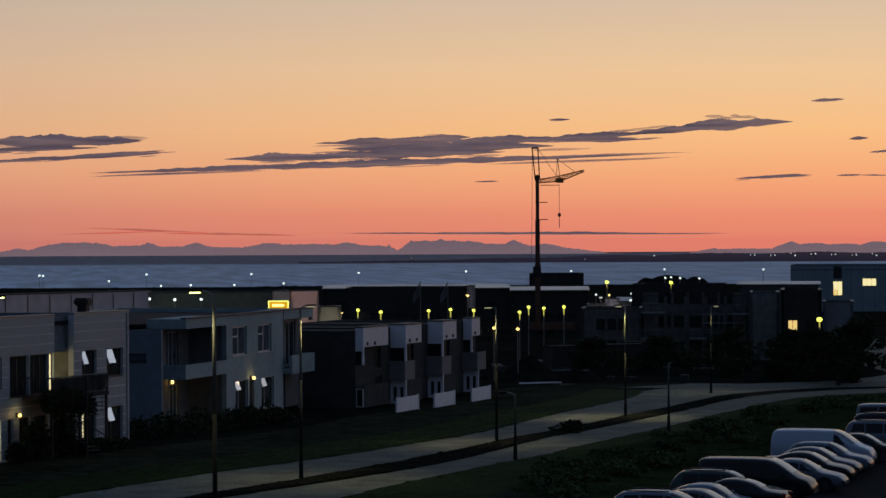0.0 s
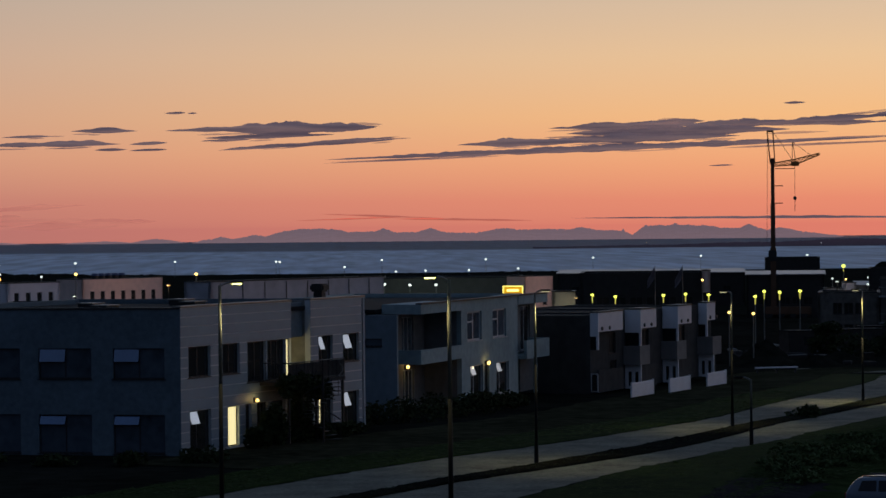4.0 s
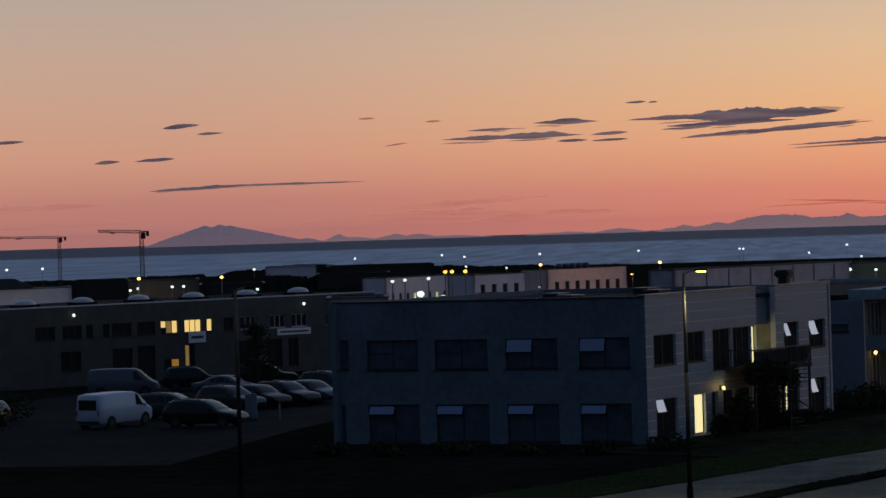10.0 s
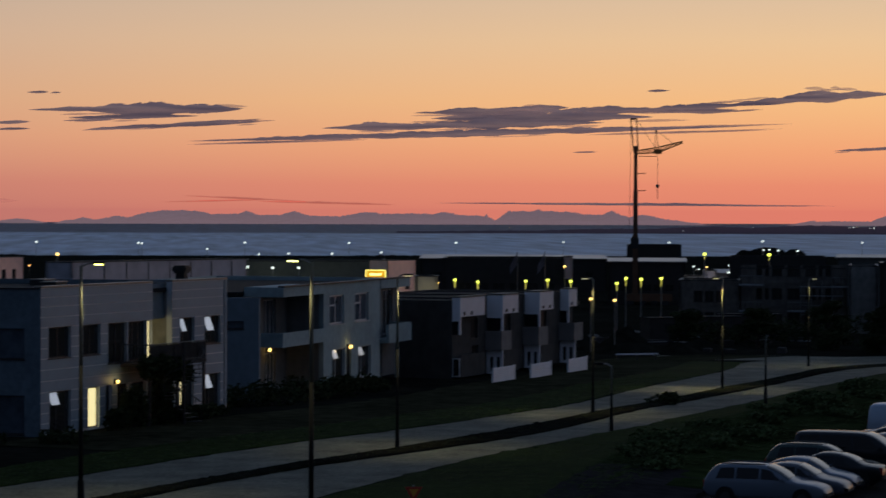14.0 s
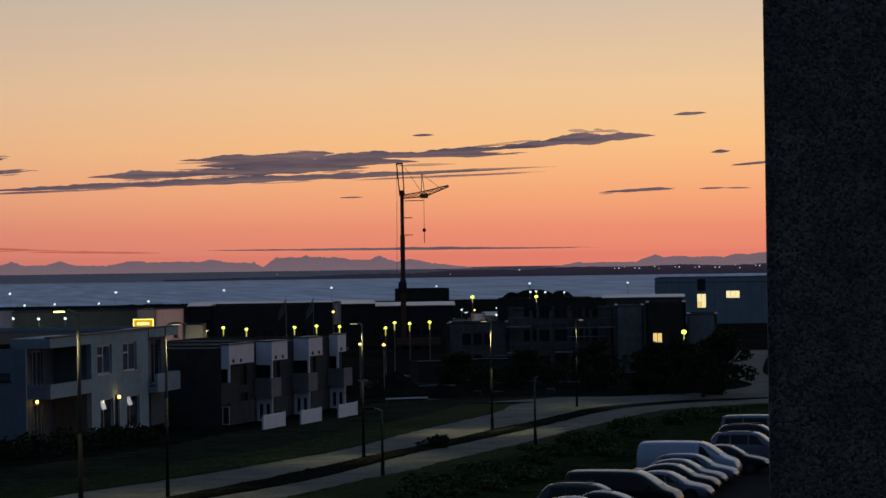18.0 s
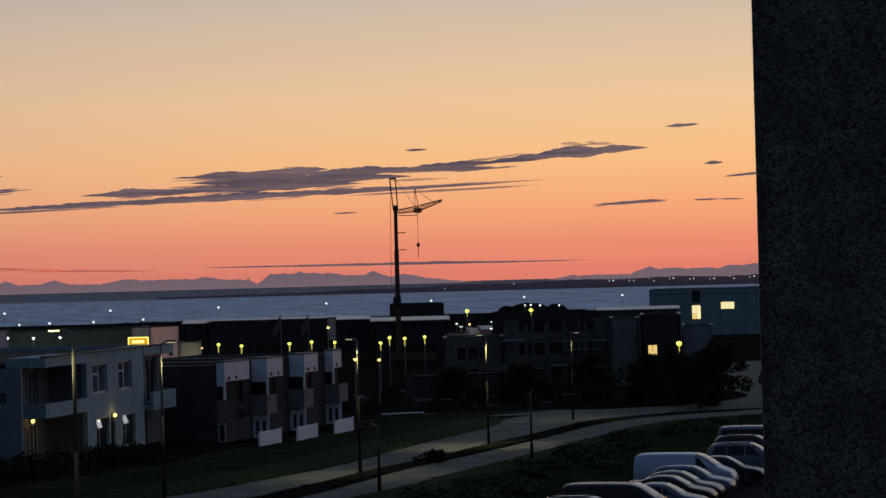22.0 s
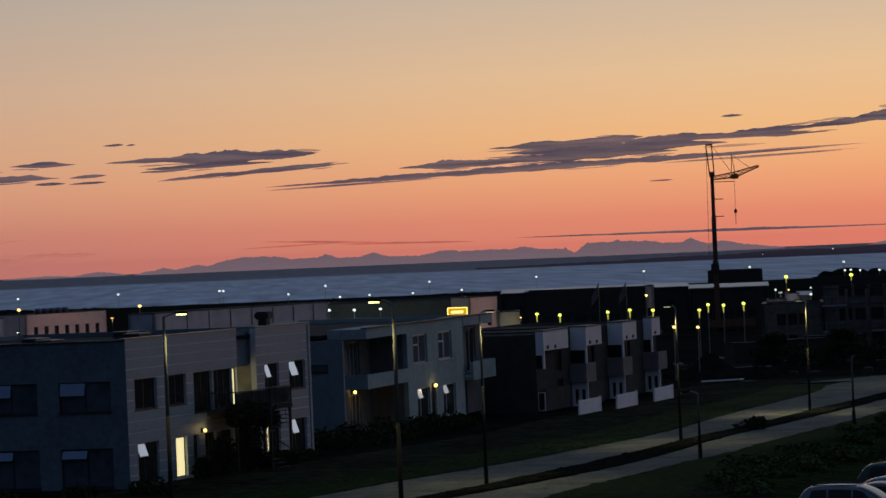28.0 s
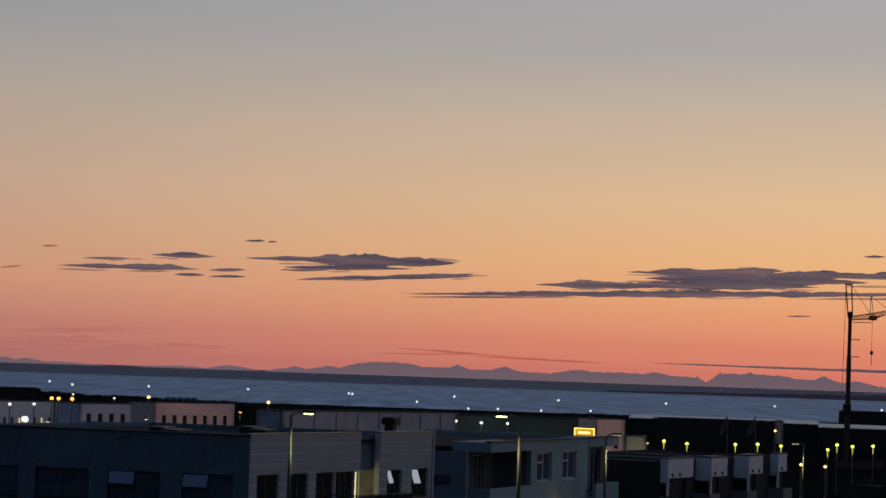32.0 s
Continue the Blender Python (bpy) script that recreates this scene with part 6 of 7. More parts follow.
# the recess is covered above its windows
part("header", boxes((11.36, 13.51, 0.45, 0.75, 5.2, 7.0)), "render_blue", b1, "blue-grey rendered header over the recess").matrix_basis = F
# unseen lit pane and area lamp, added to warm the recess wall
part("lit_pane", boxes((11.356, 11.372, 0.7, 2.3, 3.17, 5.2)), "lit_cream", b1, "unseen lit cream pane added in the recess").matrix_basis = F
d = bpy.data.lights.new("recess_fill_light", "AREA")
d.shape, d.size, d.size_y = "RECTANGLE", 1.5, 1.7
d.energy, d.color = 5.5, (1.0, 0.72, 0.26)
q = W1 @ Vector((11.42, 1.4, 4.0))
new("recess_fill_light", d).matrix_basis = look(q, W1 @ Vector((13.5, 1.4, 3.7)))

rv = thing("roof_vent", *(W1 @ Vector((18.9, 2.2, 6.8))), 63, "dark square roof vent with a cowl", "roof vent")
part("shaft", soft_box(-0.26, 0.26, -0.26, 0.26, 0, 0.62, 0.04), "steel_dark", rv)
part("cowl", soft_box(-0.42, 0.42, -0.42, 0.42, 0.62, 1.05, 0.1), "steel_dark", rv)
for i, (x, y) in enumerate(((3.0, 6.0), (6.5, 9.0), (10, 5.0), (14, 8.0))):
    p = W1 @ Vector((x, y, 6.8))
    r = thing("roof_hatch", p.x, p.y, p.z, 63, "low dark roof hatch on felt", "roof hatch", "roof hatches")
    part("kerb", soft_box(-0.6, 0.6, -0.45, 0.45, 0, 0.3, 0.03), "steel_dark", r)
    part("lid", soft_box(-0.65, 0.65, -0.5, 0.5, 0.3, 0.36, 0.02), "steel", r)

# ---- roof domes and signs of the workshop building ----
M["dome"] = material("milky_plastic", (0.5, 0.48, 0.48), 0.3, vary=0.1, grain=2)
W0 = Matrix.Translation((-59.2, 211.4, ground_z(-59, 211.4))) @ g0
for i in range(7):
    p = W0 @ Vector((0.5 + 5.2 * i, 5.0, 6.05))
    s = thing("roof_dome", p.x, p.y, p.z, 44, "pale domed skylight on a flat roof", "skylight", "domes on the workshop roof")
    part("kerb", soft_box(-0.92, 0.92, -0.92, 0.92, 0, 0.35, 0.04), "roof", s)
    bm = bmesh.new()
    bmesh.ops.create_uvsphere(bm, u_segments=20, v_segments=10, radius=1, matrix=Matrix.Translation((0, 0, 0.35)) @ Matrix.Diagonal((0.9, 0.9, 0.4, 1)))
    bmesh.ops.delete(bm, geom=[v for v in bm.verts if v.co.z < 0.345], context="VERTS")
    part("dome", bm, "dome", s, smooth=True)


for x in (7.12, 28.7):
    wall_lamp(W0, x, 5.55, "lamp_white", "small white lamp high on the workshop wall", 0, 0.13)


def sign_board(m, x0, x1, z0, z1, face, bars, label, emit=False, bar_mat="frame_dark"):
    p = m @ Vector((x0, -0.06, z0))
    s = thing("sign_board", p.x, p.y, p.z, math.degrees(m.to_euler().z), label, "sign", "signs on buildings")
    part("panel", soft_box(0, x1 - x0, -0.06, 0.05, 0, z1 - z0, 0.02, 1), face, s)
    n = len(bars)
    for i, (a, b_) in enumerate(bars):
        zc = (z1 - z0) * (1 - (i + 1) / (n + 1))
        part("lettering_bar", boxes(((x1 - x0) * a, (x1 - x0) * b_, -0.075, -0.062, zc - 0.12 * (z1 - z0), zc + 0.12 * (z1 - z0))), bar_mat, s)
    return s


M["sign_blue"] = material("sign_blue", (0.03, 0.06, 0.16), 0.5, vary=0.1)
M["sign_yellow"] = material("lit_yellow_sign", (0.8, 0.6, 0.1), 0.5, emit=(1.0, 0.5, 0.01), power=0.6, vary=0.1)
M["sign_rim"] = material("lit_yellow_rim", (0.8, 0.7, 0.2), 0.5, emit=(1.0, 0.9, 0.2), power=1.6, vary=0)
M["sign_red"] = material("sign_red", (0.45, 0.04, 0.02), 0.5, vary=0.1)
M["sign_amber"] = material("sign_amber", (0.6, 0.28, 0.03), 0.5, vary=0.1)
sign_board(W0, 17.6, 19.2, 2.85, 3.75, "white_panel", [(0.15, 0.85)], "white sign board with a dark lettering bar", bar_mat="sign_blue")
sign_board(W0, 26.1, 29.4, 3.05, 3.6, "white_panel", [(0.08, 0.92)], "long white sign board with a lettering bar")
sg = thing("illuminated_sign", 18.45, 311.5, ground_z(18.5, 311.5) + 0.23, -3.5, "lit yellow box sign on the showroom", "sign")
part("box", soft_box(0, 2.15, -0.15, 0.25, 5.25, 6.2, 0.05), "sign_yellow", sg)
part("lit_rim", boxes((-0.05, 2.2, -0.18, -0.16, 6.14, 6.24)), "sign_rim", sg)
part("lit_rim", boxes((-0.05, 2.2, -0.18, -0.16, 5.2, 5.3)), "sign_rim", sg)
part("lit_rim", boxes((-0.05, 0.06, -0.18, -0.16, 5.3, 6.14)), "sign_rim", sg)
part("lit_rim", boxes((2.09, 2.2, -0.18, -0.16, 5.3, 6.14)), "sign_rim", sg)
part("lettering_bar", boxes((0.4, 1.7, -0.17, -0.155, 5.6, 5.85)), "lamp_warm", sg)
for x in (0.3, 1.8):
    part("leg", tubes(((x, 0.1, 0), (x, 0.1, 5.25), 0.08)), "steel_dark", sg)

# ---- flags ----
M["flag_cloth"] = material("flag_cloth", (0.16, 0.15, 0.17), 0.9, vary=0.3, grain=1.5)
for x, y in ((30.4, 268.3), (33.0, 268.0)):
    f = thing("flagpole", x, y, ground_z(x, y), 0, "grey flagpole with a drooping flag", "flagpole", "flagpoles by the terrace")
    part("pole", tubes(((0, 0, 0), (0, 0, 8.6), 0.05, 0.03), n=8), "steel", f)
    bm = bmesh.new()
    rows = []
    for i in range(9):
        u = i / 8
        rows.append([bm.verts.new((-0.05 - 0.7 * u, 0.12 * math.sin(5 * u + v_), 8.5 - 1.3 * u - 1.2 * v_ * (1 - 0.35 * u))) for v_ in (0, 0.33, 0.66, 1)])
    for a, b_ in zip(rows, rows[1:]):
        for j in range(3):
            bm.faces.new((a[j], a[j + 1], b_[j + 1], b_[j]))
    bmesh.ops.solidify(bm, geom=bm.faces[:], thickness=0.02)
    part("flag", bm, "flag_cloth", f, smooth=True)

# ---- road signs and kerb stones ----
rs = thing("road_sign", 6.75, 88.4, 0, 0, "give-way triangle over a round blue arrow sign", "road sign")
part("post", tubes(((0, 0, 0), (0, 0, 2.25), 0.035), n=10), "steel", rs)
tri = [(-0.27, 2.2), (0.27, 2.2), (0, 1.72)]


def plate(pts, y0, y1):
    bm = bmesh.new()
    a = [bm.verts.new((x, y0, z)) for x, z in pts]
    b_ = [bm.verts.new((x, y1, z)) for x, z in pts]
    bm.faces.new(a[::-1])
    bm.faces.new(b_)
    for i in range(len(pts)):
        j = (i + 1) % len(pts)
        bm.faces.new((a[i], a[j], b_[j], b_[i]))
    return bm


t1 = part("triangle", plate(tri, -0.06, -0.04), "sign_red", rs, "red give-way triangle")
part("triangle_field", plate([(-0.15, 2.13), (0.15, 2.13), (0, 1.87)], -0.066, -0.061), "sign_amber", t1)
disc = [(0.2 * math.cos(i * math.pi / 12), 1.3 + 0.26 * math.sin(i * math.pi / 12)) for i in range(24)]
t2 = part("disc", plate(disc, -0.06, -0.04), "sign_blue", rs, "blue round arrow disc")
for k in range(3):
    c, s_ = math.cos(2.1 * k + 1.57), math.sin(2.1 * k + 1.57)
    part("arrow", plate([(0.1 * c - 0.03 * s_, 1.3 + 0.12 * s_ + 0.03 * c), (0.1 * c + 0.03 * s_, 1.3 + 0.12 * s_ - 0.03 * c), (0.02 * c, 1.3 + 0.02 * s_)], -0.066, -0.061), "white_panel", t2)
ks = mesh_ob("kerb_stone", soft_box(-0.6, 0.6, -0.22, 0.22, 0.0, 0.22, 0.06), "kerb")
ks.matrix_basis = pose(-6.7, 92.4, 0.02, 0, 0, 12)
tagged(ks, "pale kerb stone at the median's tip", "kerb stone")

# ---- shrubs, hedges and trees ----
M["leaves"] = material("dark_leaves", (0.034, 0.044, 0.017), 0.9, vary=0.4, grain=3, spec=0.1)
M["scrub"] = material("scrub_leaves", (0.062, 0.085, 0.03), 0.9, vary=0.5, grain=2, spec=0.1)
M["bark"] = material("bark", (0.04, 0.032, 0.026), 0.95, vary=0.3, grain=6, bump=0.3)
rng = random.Random(7)


def foliage(blobs, n, size, mat="leaves"):
    """Many small leaf sprays scattered through uneven blobs (x, y, z, rx, ry, rz)."""
    verts, faces = [], []
    for _ in range(n):
        x, y, z, rx, ry, rz = rng.choice(blobs)
        while True:
            v = Vector((rng.uniform(-1, 1), rng.uniform(-1, 1), rng.uniform(-1, 1)))
            if 0.25 < v.length < 1:
                break
        c = Vector((x + v.x * rx, y + v.y * ry, max(z + v.z * rz, 0.03)))
        a = Vector((rng.uniform(-1, 1), rng.uniform(-1, 1), rng.uniform(-0.6, 0.6))).normalized()
        b_ = a.cross(Vector((rng.uniform(-1, 1), rng.uniform(-1, 1), rng.uniform(-1, 1)))).normalized()
        s = size * rng.uniform(0.6, 1.4)
        k = len(verts)
        verts += [c - a * s, c + b_ * s * 0.5, c + a * s, c - b_ * s * 0.5]
        faces.append((k, k + 1, k + 2, k + 3))
    me = bpy.data.meshes.new("leaves")
    me.from_pydata([tuple(v) for v in verts], [], faces)
    me.materials.append(M[mat])
    return me


def shrub(x, y, w, h, label="dense dark green shrub", n=700, group="shrubs by the houses", turn=0.0, long=None, mat="leaves"):
    s = thing("shrub", x, y, ground_z(x, y), turn, label, "shrub", group)
    L = long or w
    blobs = [(rng.uniform(-L, L) * 0.6, rng.uniform(-w, w) * 0.4, h * rng.uniform(0.3, 0.6), w * 0.5, w * 0.5, h * rng.uniform(0.3, 0.5)) for _ in range(6 + int(L))]
    bm = bmesh.new()
    for bx, by, bz, *_ in blobs:
        tube(bm, (bx * 0.3, by * 0.3, 0), (bx, by, bz), 0.03, 0.012, n=5)
    part("branch_frame", bm, "bark", s)
    ob = new("foliage", foliage(blobs, n, 0.13, mat))
    ob.parent = s
    return s


def tree(x, y, h, r, label, n=2600, group="trees"):
    s = thing("tree", x, y, ground_z(x, y), 0, label, "tree", group)
    blobs = []
    bm = tubes(((0, 0, 0), (0.1, 0.05, h * 0.3), r * 0.09, r * 0.06), ((0.1, 0.05, h * 0.3), (0, 0.1, h * 0.8), r * 0.06, r * 0.02))
    for i in range(11):
        a = i * 2.4
        z0 = h * (0.07 + 0.06 * i)
        rr_ = r * (0.95 - 0.05 * i) * rng.uniform(0.6, 1.05)
        tip = Vector((rr_ * math.cos(a), rr_ * math.sin(a), z0 + h * rng.uniform(0.1, 0.28)))
        tube(bm, (0.05, 0.05, z0), tip, r * 0.035, r * 0.01, n=6)
        blobs.append((tip.x * 0.85, tip.y * 0.85, tip.z, r * rng.uniform(0.3, 0.5), r * rng.uniform(0.3, 0.5), h * rng.uniform(0.08, 0.15)))
    blobs.append((0, 0, h * 0.86, r * 0.35, r * 0.35, h * 0.13))
    part("trunk", bm, "bark", s)
    ob = new("crown", foliage(blobs, n, r * 0.075))
    ob.parent = s
    return s


# by the pale house and the offices
for x, y, w, h in ((2.2, 157.6, 1.6, 1.5), (4.4, 159.5, 1.8, 1.7), (6.2, 163.0, 1.7, 1.5), (8.0, 166.8, 1.6, 1.5), (9.3, 170.5, 1.4, 1.3), (10.4, 173.4, 1.1, 1.0), (11.2, 176, 0.9, 0.9), (0.4, 154.0, 1.4, 1.0), (-2.6, 143.5, 1.6, 1.0), (-1.2, 146.5, 1.2, 0.8), (0.2, 149.8, 1.3, 0.7)):
    shrub(x, y, w, h)
shrub(-3.2, 141.4, 0.7, 2.3, "tall dark climbing shrub by the balcony", 700)
shrub(-1.9, 144.6, 0.6, 2.8, "tall dark climbing shrub by the balcony", 700)
shrub(26.2, 158.3, 1.0, 0.9, "round dark bush on the median", 420, "bushes on the median")
for x, y, h, r in ((-39.4, 202.0, 5.0, 1.7), (-31.2, 197.5, 5.0, 1.5)):
    tree(x, y, h, r, "dark leafy tree in front of the workshop", 1500)
for x, y, h, r in ((62.0, 228.0, 5.2, 2.8), (61.4, 238.0, 4.4, 2.8), (59.0, 222.0, 4.0, 2.2), (64.6, 246.0, 3.6, 2.3), (55.5, 246.0, 4.2, 2.4), (57.4, 233.0, 4.2, 2.3), (50.0, 250.0, 3.6, 2.2), (44.0, 252.0, 3.4, 2.1)):
    tree(x, y, h, r, "dark leafy tree beyond the junction", 2200, "trees beyond the junction")


# ---- rough grass on the banks ----
def tufts(name, line, half, n, h, label, mat):
    """Blades in loose tufts along a strip."""
    verts, faces = [], []
    for _ in range(n):
        i = rng.randrange(len(line) - 1)
        f = rng.random()
        a, b_ = line[i], line[i + 1]
        dx, dy = b_[0] - a[0], b_[1] - a[1]
        ll = math.hypot(dx, dy)
        o = rng.uniform(-half, half)
        x, y = a[0] + dx * f + dy / ll * o, a[1] + dy * f - dx / ll * o
        z = ground_z(x, y) + 0.05
        for _k in range(3):
            w, t = rng.uniform(0, 6.28), h * rng.uniform(0.4, 1.3)
            bx, by = 0.05 * math.cos(w), 0.05 * math.sin(w)
            lx, ly = rng.uniform(-0.4, 0.4), rng.uniform(-0.4, 0.4)
            k = len(verts)
            verts += [(x - bx, y - by, z), (x + bx, y + by, z), (x + lx, y + ly, z + t)]
            faces.append((k, k + 1, k + 2))
    me = bpy.data.meshes.new(name)
    me.from_pydata(verts, [], faces)
    me.materials.append(M[mat])
    return tagged(new(name, me), label, "grass", kind="stuff")


M["grass_blade"] = material("grass_blade", (0.03, 0.05, 0.01), 0.9, vary=0.4, grain=1.5, spec=0.05)
tufts("grass", [(x + 4.3, y - 2.1) for x, y in NEAR_B[:15]], 4.6, 9000, 0.03, "rough uncut grass on the bank", "grass_blade")
tufts("grass", [(x - 2.2, y + 1.4) for x, y in FAR_A[:14]], 2.2, 5000, 0.03, "rough grass strip along the road", "grass_blade")
tufts("ground_cover", [((a[0] + b_[0]) / 2, (a[1] + b_[1]) / 2) for a, b_ in zip(MED_A, MED_B)], 0.5, 5000, 0.1, "dark low planting on the median", "leaves")


def clods(name, left, right, n, size, label, mat):
    """Loose lumps of earth strewn over a strip."""
    verts, faces = [], []
    for _ in range(n):
        i, f, w = rng.randrange(len(left) - 1), rng.random(), rng.uniform(0.04, 0.96)
        a, b_ = Vector(left[i]).lerp(Vector(left[i + 1]), f), Vector(right[i]).lerp(Vector(right[i + 1]), f)
        p = a.lerp(b_, w)
        z, t, k = ground_z(p.x, p.y) + 0.1, rng.uniform(0, 3), len(verts)
        r = size * rng.uniform(0.4, 1.3)
        for q in range(5):
            g_ = t + q * 1.257
            rr = r * rng.uniform(0.7, 1.3)
            verts.append((p.x + rr * math.cos(g_), p.y + rr * math.sin(g_), z + rng.uniform(0, 0.3) * r))
        verts.append((p.x + rng.uniform(-0.3, 0.3) * r, p.y + rng.uniform(-0.3, 0.3) * r, z + r * rng.uniform(0.3, 0.7)))
        faces += [(k + q, k + (q + 1) % 5, k + 5) for q in range(5)]
    me = bpy.data.meshes.new(name)
    me.from_pydata(verts, [], faces)
    me.materials.append(M[mat])
    return tagged(new(name, me), label, "earth", kind="stuff")


clods("earth_clods", MED_A[:9], MED_B[:9], 3200, 0.13, "dark loose clods of earth on the median", "soil")


# ---- things on and about the back row ----
def fill_lamp(x, y, h, watts, color, mat, label):
    """A mast with a flood lamp, put in to brighten the wall before it."""
    z = ground_z(x, y)
    s = thing("fill_lamp", x, y, z, 0, label, "street lamp", "yard lamps")
    part("pole", tubes(((0, 0, 0), (0, 0, h - 0.15), 0.07, 0.05), n=8), "mast", s)
    part("lantern", soft_box(-0.25, 0.25, -0.12, 0.12, h - 0.15, h, 0.04), "steel", s)
    part("lens", soft_box(-0.2, 0.2, -0.09, 0.09, h - 0.2, h - 0.14, 0.02), mat, s, "glowing lens")
    d = bpy.data.lights.new("fill_light", "POINT")
    d.energy, d.color, d.shadow_soft_size = watts, color, 0.2
    new("fill_light", d).matrix_basis = pose(x, y, z + h - 0.4)


fill_lamp(-22.0, 372.5, 6.4, 420, (1.0, 0.62, 0.5), "lamp_orange", "tall mast with an orange flood lamp")
# most of these masts are added to brighten the fronts behind them
fill_lamp(-27.0, 293.6, 6.2, 60, (1.0, 0.72, 0.66), "lamp_white", "added mast with a pale lamp brightening the wall")
fill_lamp(-36.5, 321.0, 6.2, 90, (1.0, 0.76, 0.72), "lamp_white", "added mast with a pale lamp brightening the wall")
fill_lamp(4.5, 243.0, 5.6, 110, (1.0, 0.8, 0.78), "lamp_warm", "added mast with a warm lamp brightening the wall")
fill_lamp(-3.5, 235.0, 5.6, 80, (1.0, 0.78, 0.74), "lamp_warm", "added mast with a warm lamp brightening the wall")
fill_lamp(26.5, 312.0, 5.2, 330, (1.0, 0.66, 0.52), "lamp_warm", "added mast with a warm lamp brightening the wall")
fill_lamp(21.6, 254.5, 4.2, 60, (1.0, 0.85, 0.5), "lamp_warm", "low mast with a warm lamp by the kiosk")
fill_lamp(7.6, 323.5, 5.3, 170, (0.9, 1.0, 0.8), "lamp_white", "tall mast with a white lamp by the showroom")
fill_lamp(14.5, 322.5, 5.3, 170, (0.9, 1.0, 0.8), "lamp_white", "tall mast with a white lamp by the showroom")
# fans on the factory roof
for i in range(5):
    p = Vector((-33.3, 373.5, 0)) + Vector((math.cos(radians(49.3)), math.sin(radians(49.3)), 0)) * (3.4 + 1.25 * i) + Vector((-0.758, 0.652, 0)) * 1.2
    f = thing("roof_fan", p.x, p.y, ground_z(-33, 373.5) + 6.95, 49, "dark round extractor fan on the factory roof", "roof fan", "fans on the factory roof")
    part("drum", tubes(((0, 0, 0), (0, 0, 0.6), 0.42, 0.45), n=16), "steel_dark", f)
    part("hood", tubes(((0, 0, 0.6), (0, 0, 0.9), 0.52, 0.38), n=16), "sign_blue", f)
# joints and rooflights of the long hall
hall_way = Vector((math.cos(radians(50.8)), math.sin(radians(50.8)), 0))
hall_out = Vector((math.sin(radians(50.8)), -math.cos(radians(50.8)), 0))
for i in range(8):
    p = Vector((-10.6, 239.8, 0)) + hall_way * (1.2 + 2.9 * i) + hall_out * 0.03
    dp = thing("downpipe", p.x, p.y, ground_z(-10.6, 239.8), 50.8, "thin grey downpipe on the hall wall", "downpipe", "downpipes on the hall")
    part("pipe", tubes(((0, -0.02, 0), (0, -0.02, 7.5), 0.05), n=8), "steel", dp)
    part("bracket", boxes((-0.08, 0.08, -0.03, 0.02, 4.5, 4.56)), "steel", dp)
# switch cabinet and marker post in the yard
cab = thing("switch_cabinet", -31.8, 160.9, ground_z(-31.8, 160.9), 8, "grey steel switch cabinet in the yard", "cabinet")
part("body", soft_box(-0.34, 0.34, -0.25, 0.25, 0.1, 1.55, 0.03), "render_slate", cab)
part("plinth", boxes((-0.36, 0.36, -0.27, 0.27, 0, 0.1)), "render_dark", cab)
part("door", soft_box(-0.3, 0.3, -0.275, -0.252, 0.2, 1.45, 0.01, 1), "render_slate", cab)
bo = thing("bollard", -30.2, 161.3, ground_z(-30.2, 161.3), 0, "thin grey marker post in the yard", "bollard")
part("post", tubes(((0, 0, 0), (0, 0, 0.9), 0.05), n=10), "concrete", bo)
part("cap", ball(bmesh.new(), (0, 0, 0.92), 0.06), "sign_red", bo)
# building site by the crane: huts, stacks of boards, spoil
for i, (x, y, w, hh_, mat, lab) in enumerate(((44.5, 262, 3.0, 2.4, "render_dark", "dark site hut with a flat roof"), (49.0, 266, 2.4, 2.4, "render_dark", "dark site hut with a flat roof"), (53.5, 272, 3.0, 2.5, "render_dark", "dark site hut with a flat roof"))):
    u = thing("site_hut", x, y, ground_z(x, y), 14 - 9 * i, lab, "site hut", "huts on the building site")
    part("body", soft_box(-w, w, -1.2, 1.2, 0.15, hh_, 0.04), mat, u)
    part("roof", boxes((-w - 0.06, w + 0.06, -1.26, 1.26, hh_, hh_ + 0.08)), "roof", u)
    part("window", boxes((-w * 0.5, -w * 0.1, -1.23, -1.205, 1.1, 1.9)), "glass", u)
    part("door", boxes((w * 0.3, w * 0.6, -1.23, -1.205, 0.2, 2.1)), "steel_dark", u)
    for e in (-w + 0.3, w - 0.5):
        part("skid", boxes((e, e + 0.2, -1.1, 1.1, 0, 0.15)), "steel_dark", u)
stack_rng = random.Random(5)
for i in range(8):
    x, y = 40 + 3.0 * i + stack_rng.uniform(-1, 1), 256 + 2.4 * i + stack_rng.uniform(-3, 3)
    st_ = thing("board_stack", x, y, ground_z(x, y), stack_rng.uniform(-40, 40), "low stack of grey boards on the ground", "board stack", "board stacks on the building site")
    for j in range(3 + i % 3):
        o_ = stack_rng.uniform(-0.12, 0.12)
        part("board", boxes((-1.2 + o_, 1.2 + o_, -0.5, 0.5, 0.13 * j, 0.13 * j + 0.1)), "concrete" if (i + j) % 3 == 0 else "render_dark", st_)
# pale barrier beam at the car park's entry
bar_ = thing("barrier", 33.0, 222.0, ground_z(33, 222), 12, "long pale barrier beam on low posts", "barrier")
part("beam", soft_box(0, 3.6, -0.06, 0.06, 0.42, 0.54, 0.02), "white_panel", bar_)
for x in (0.2, 1.8, 3.4):
    part("post", boxes((x - 0.05, x + 0.05, -0.04, 0.04, 0, 0.42)), "frame_dark", bar_)
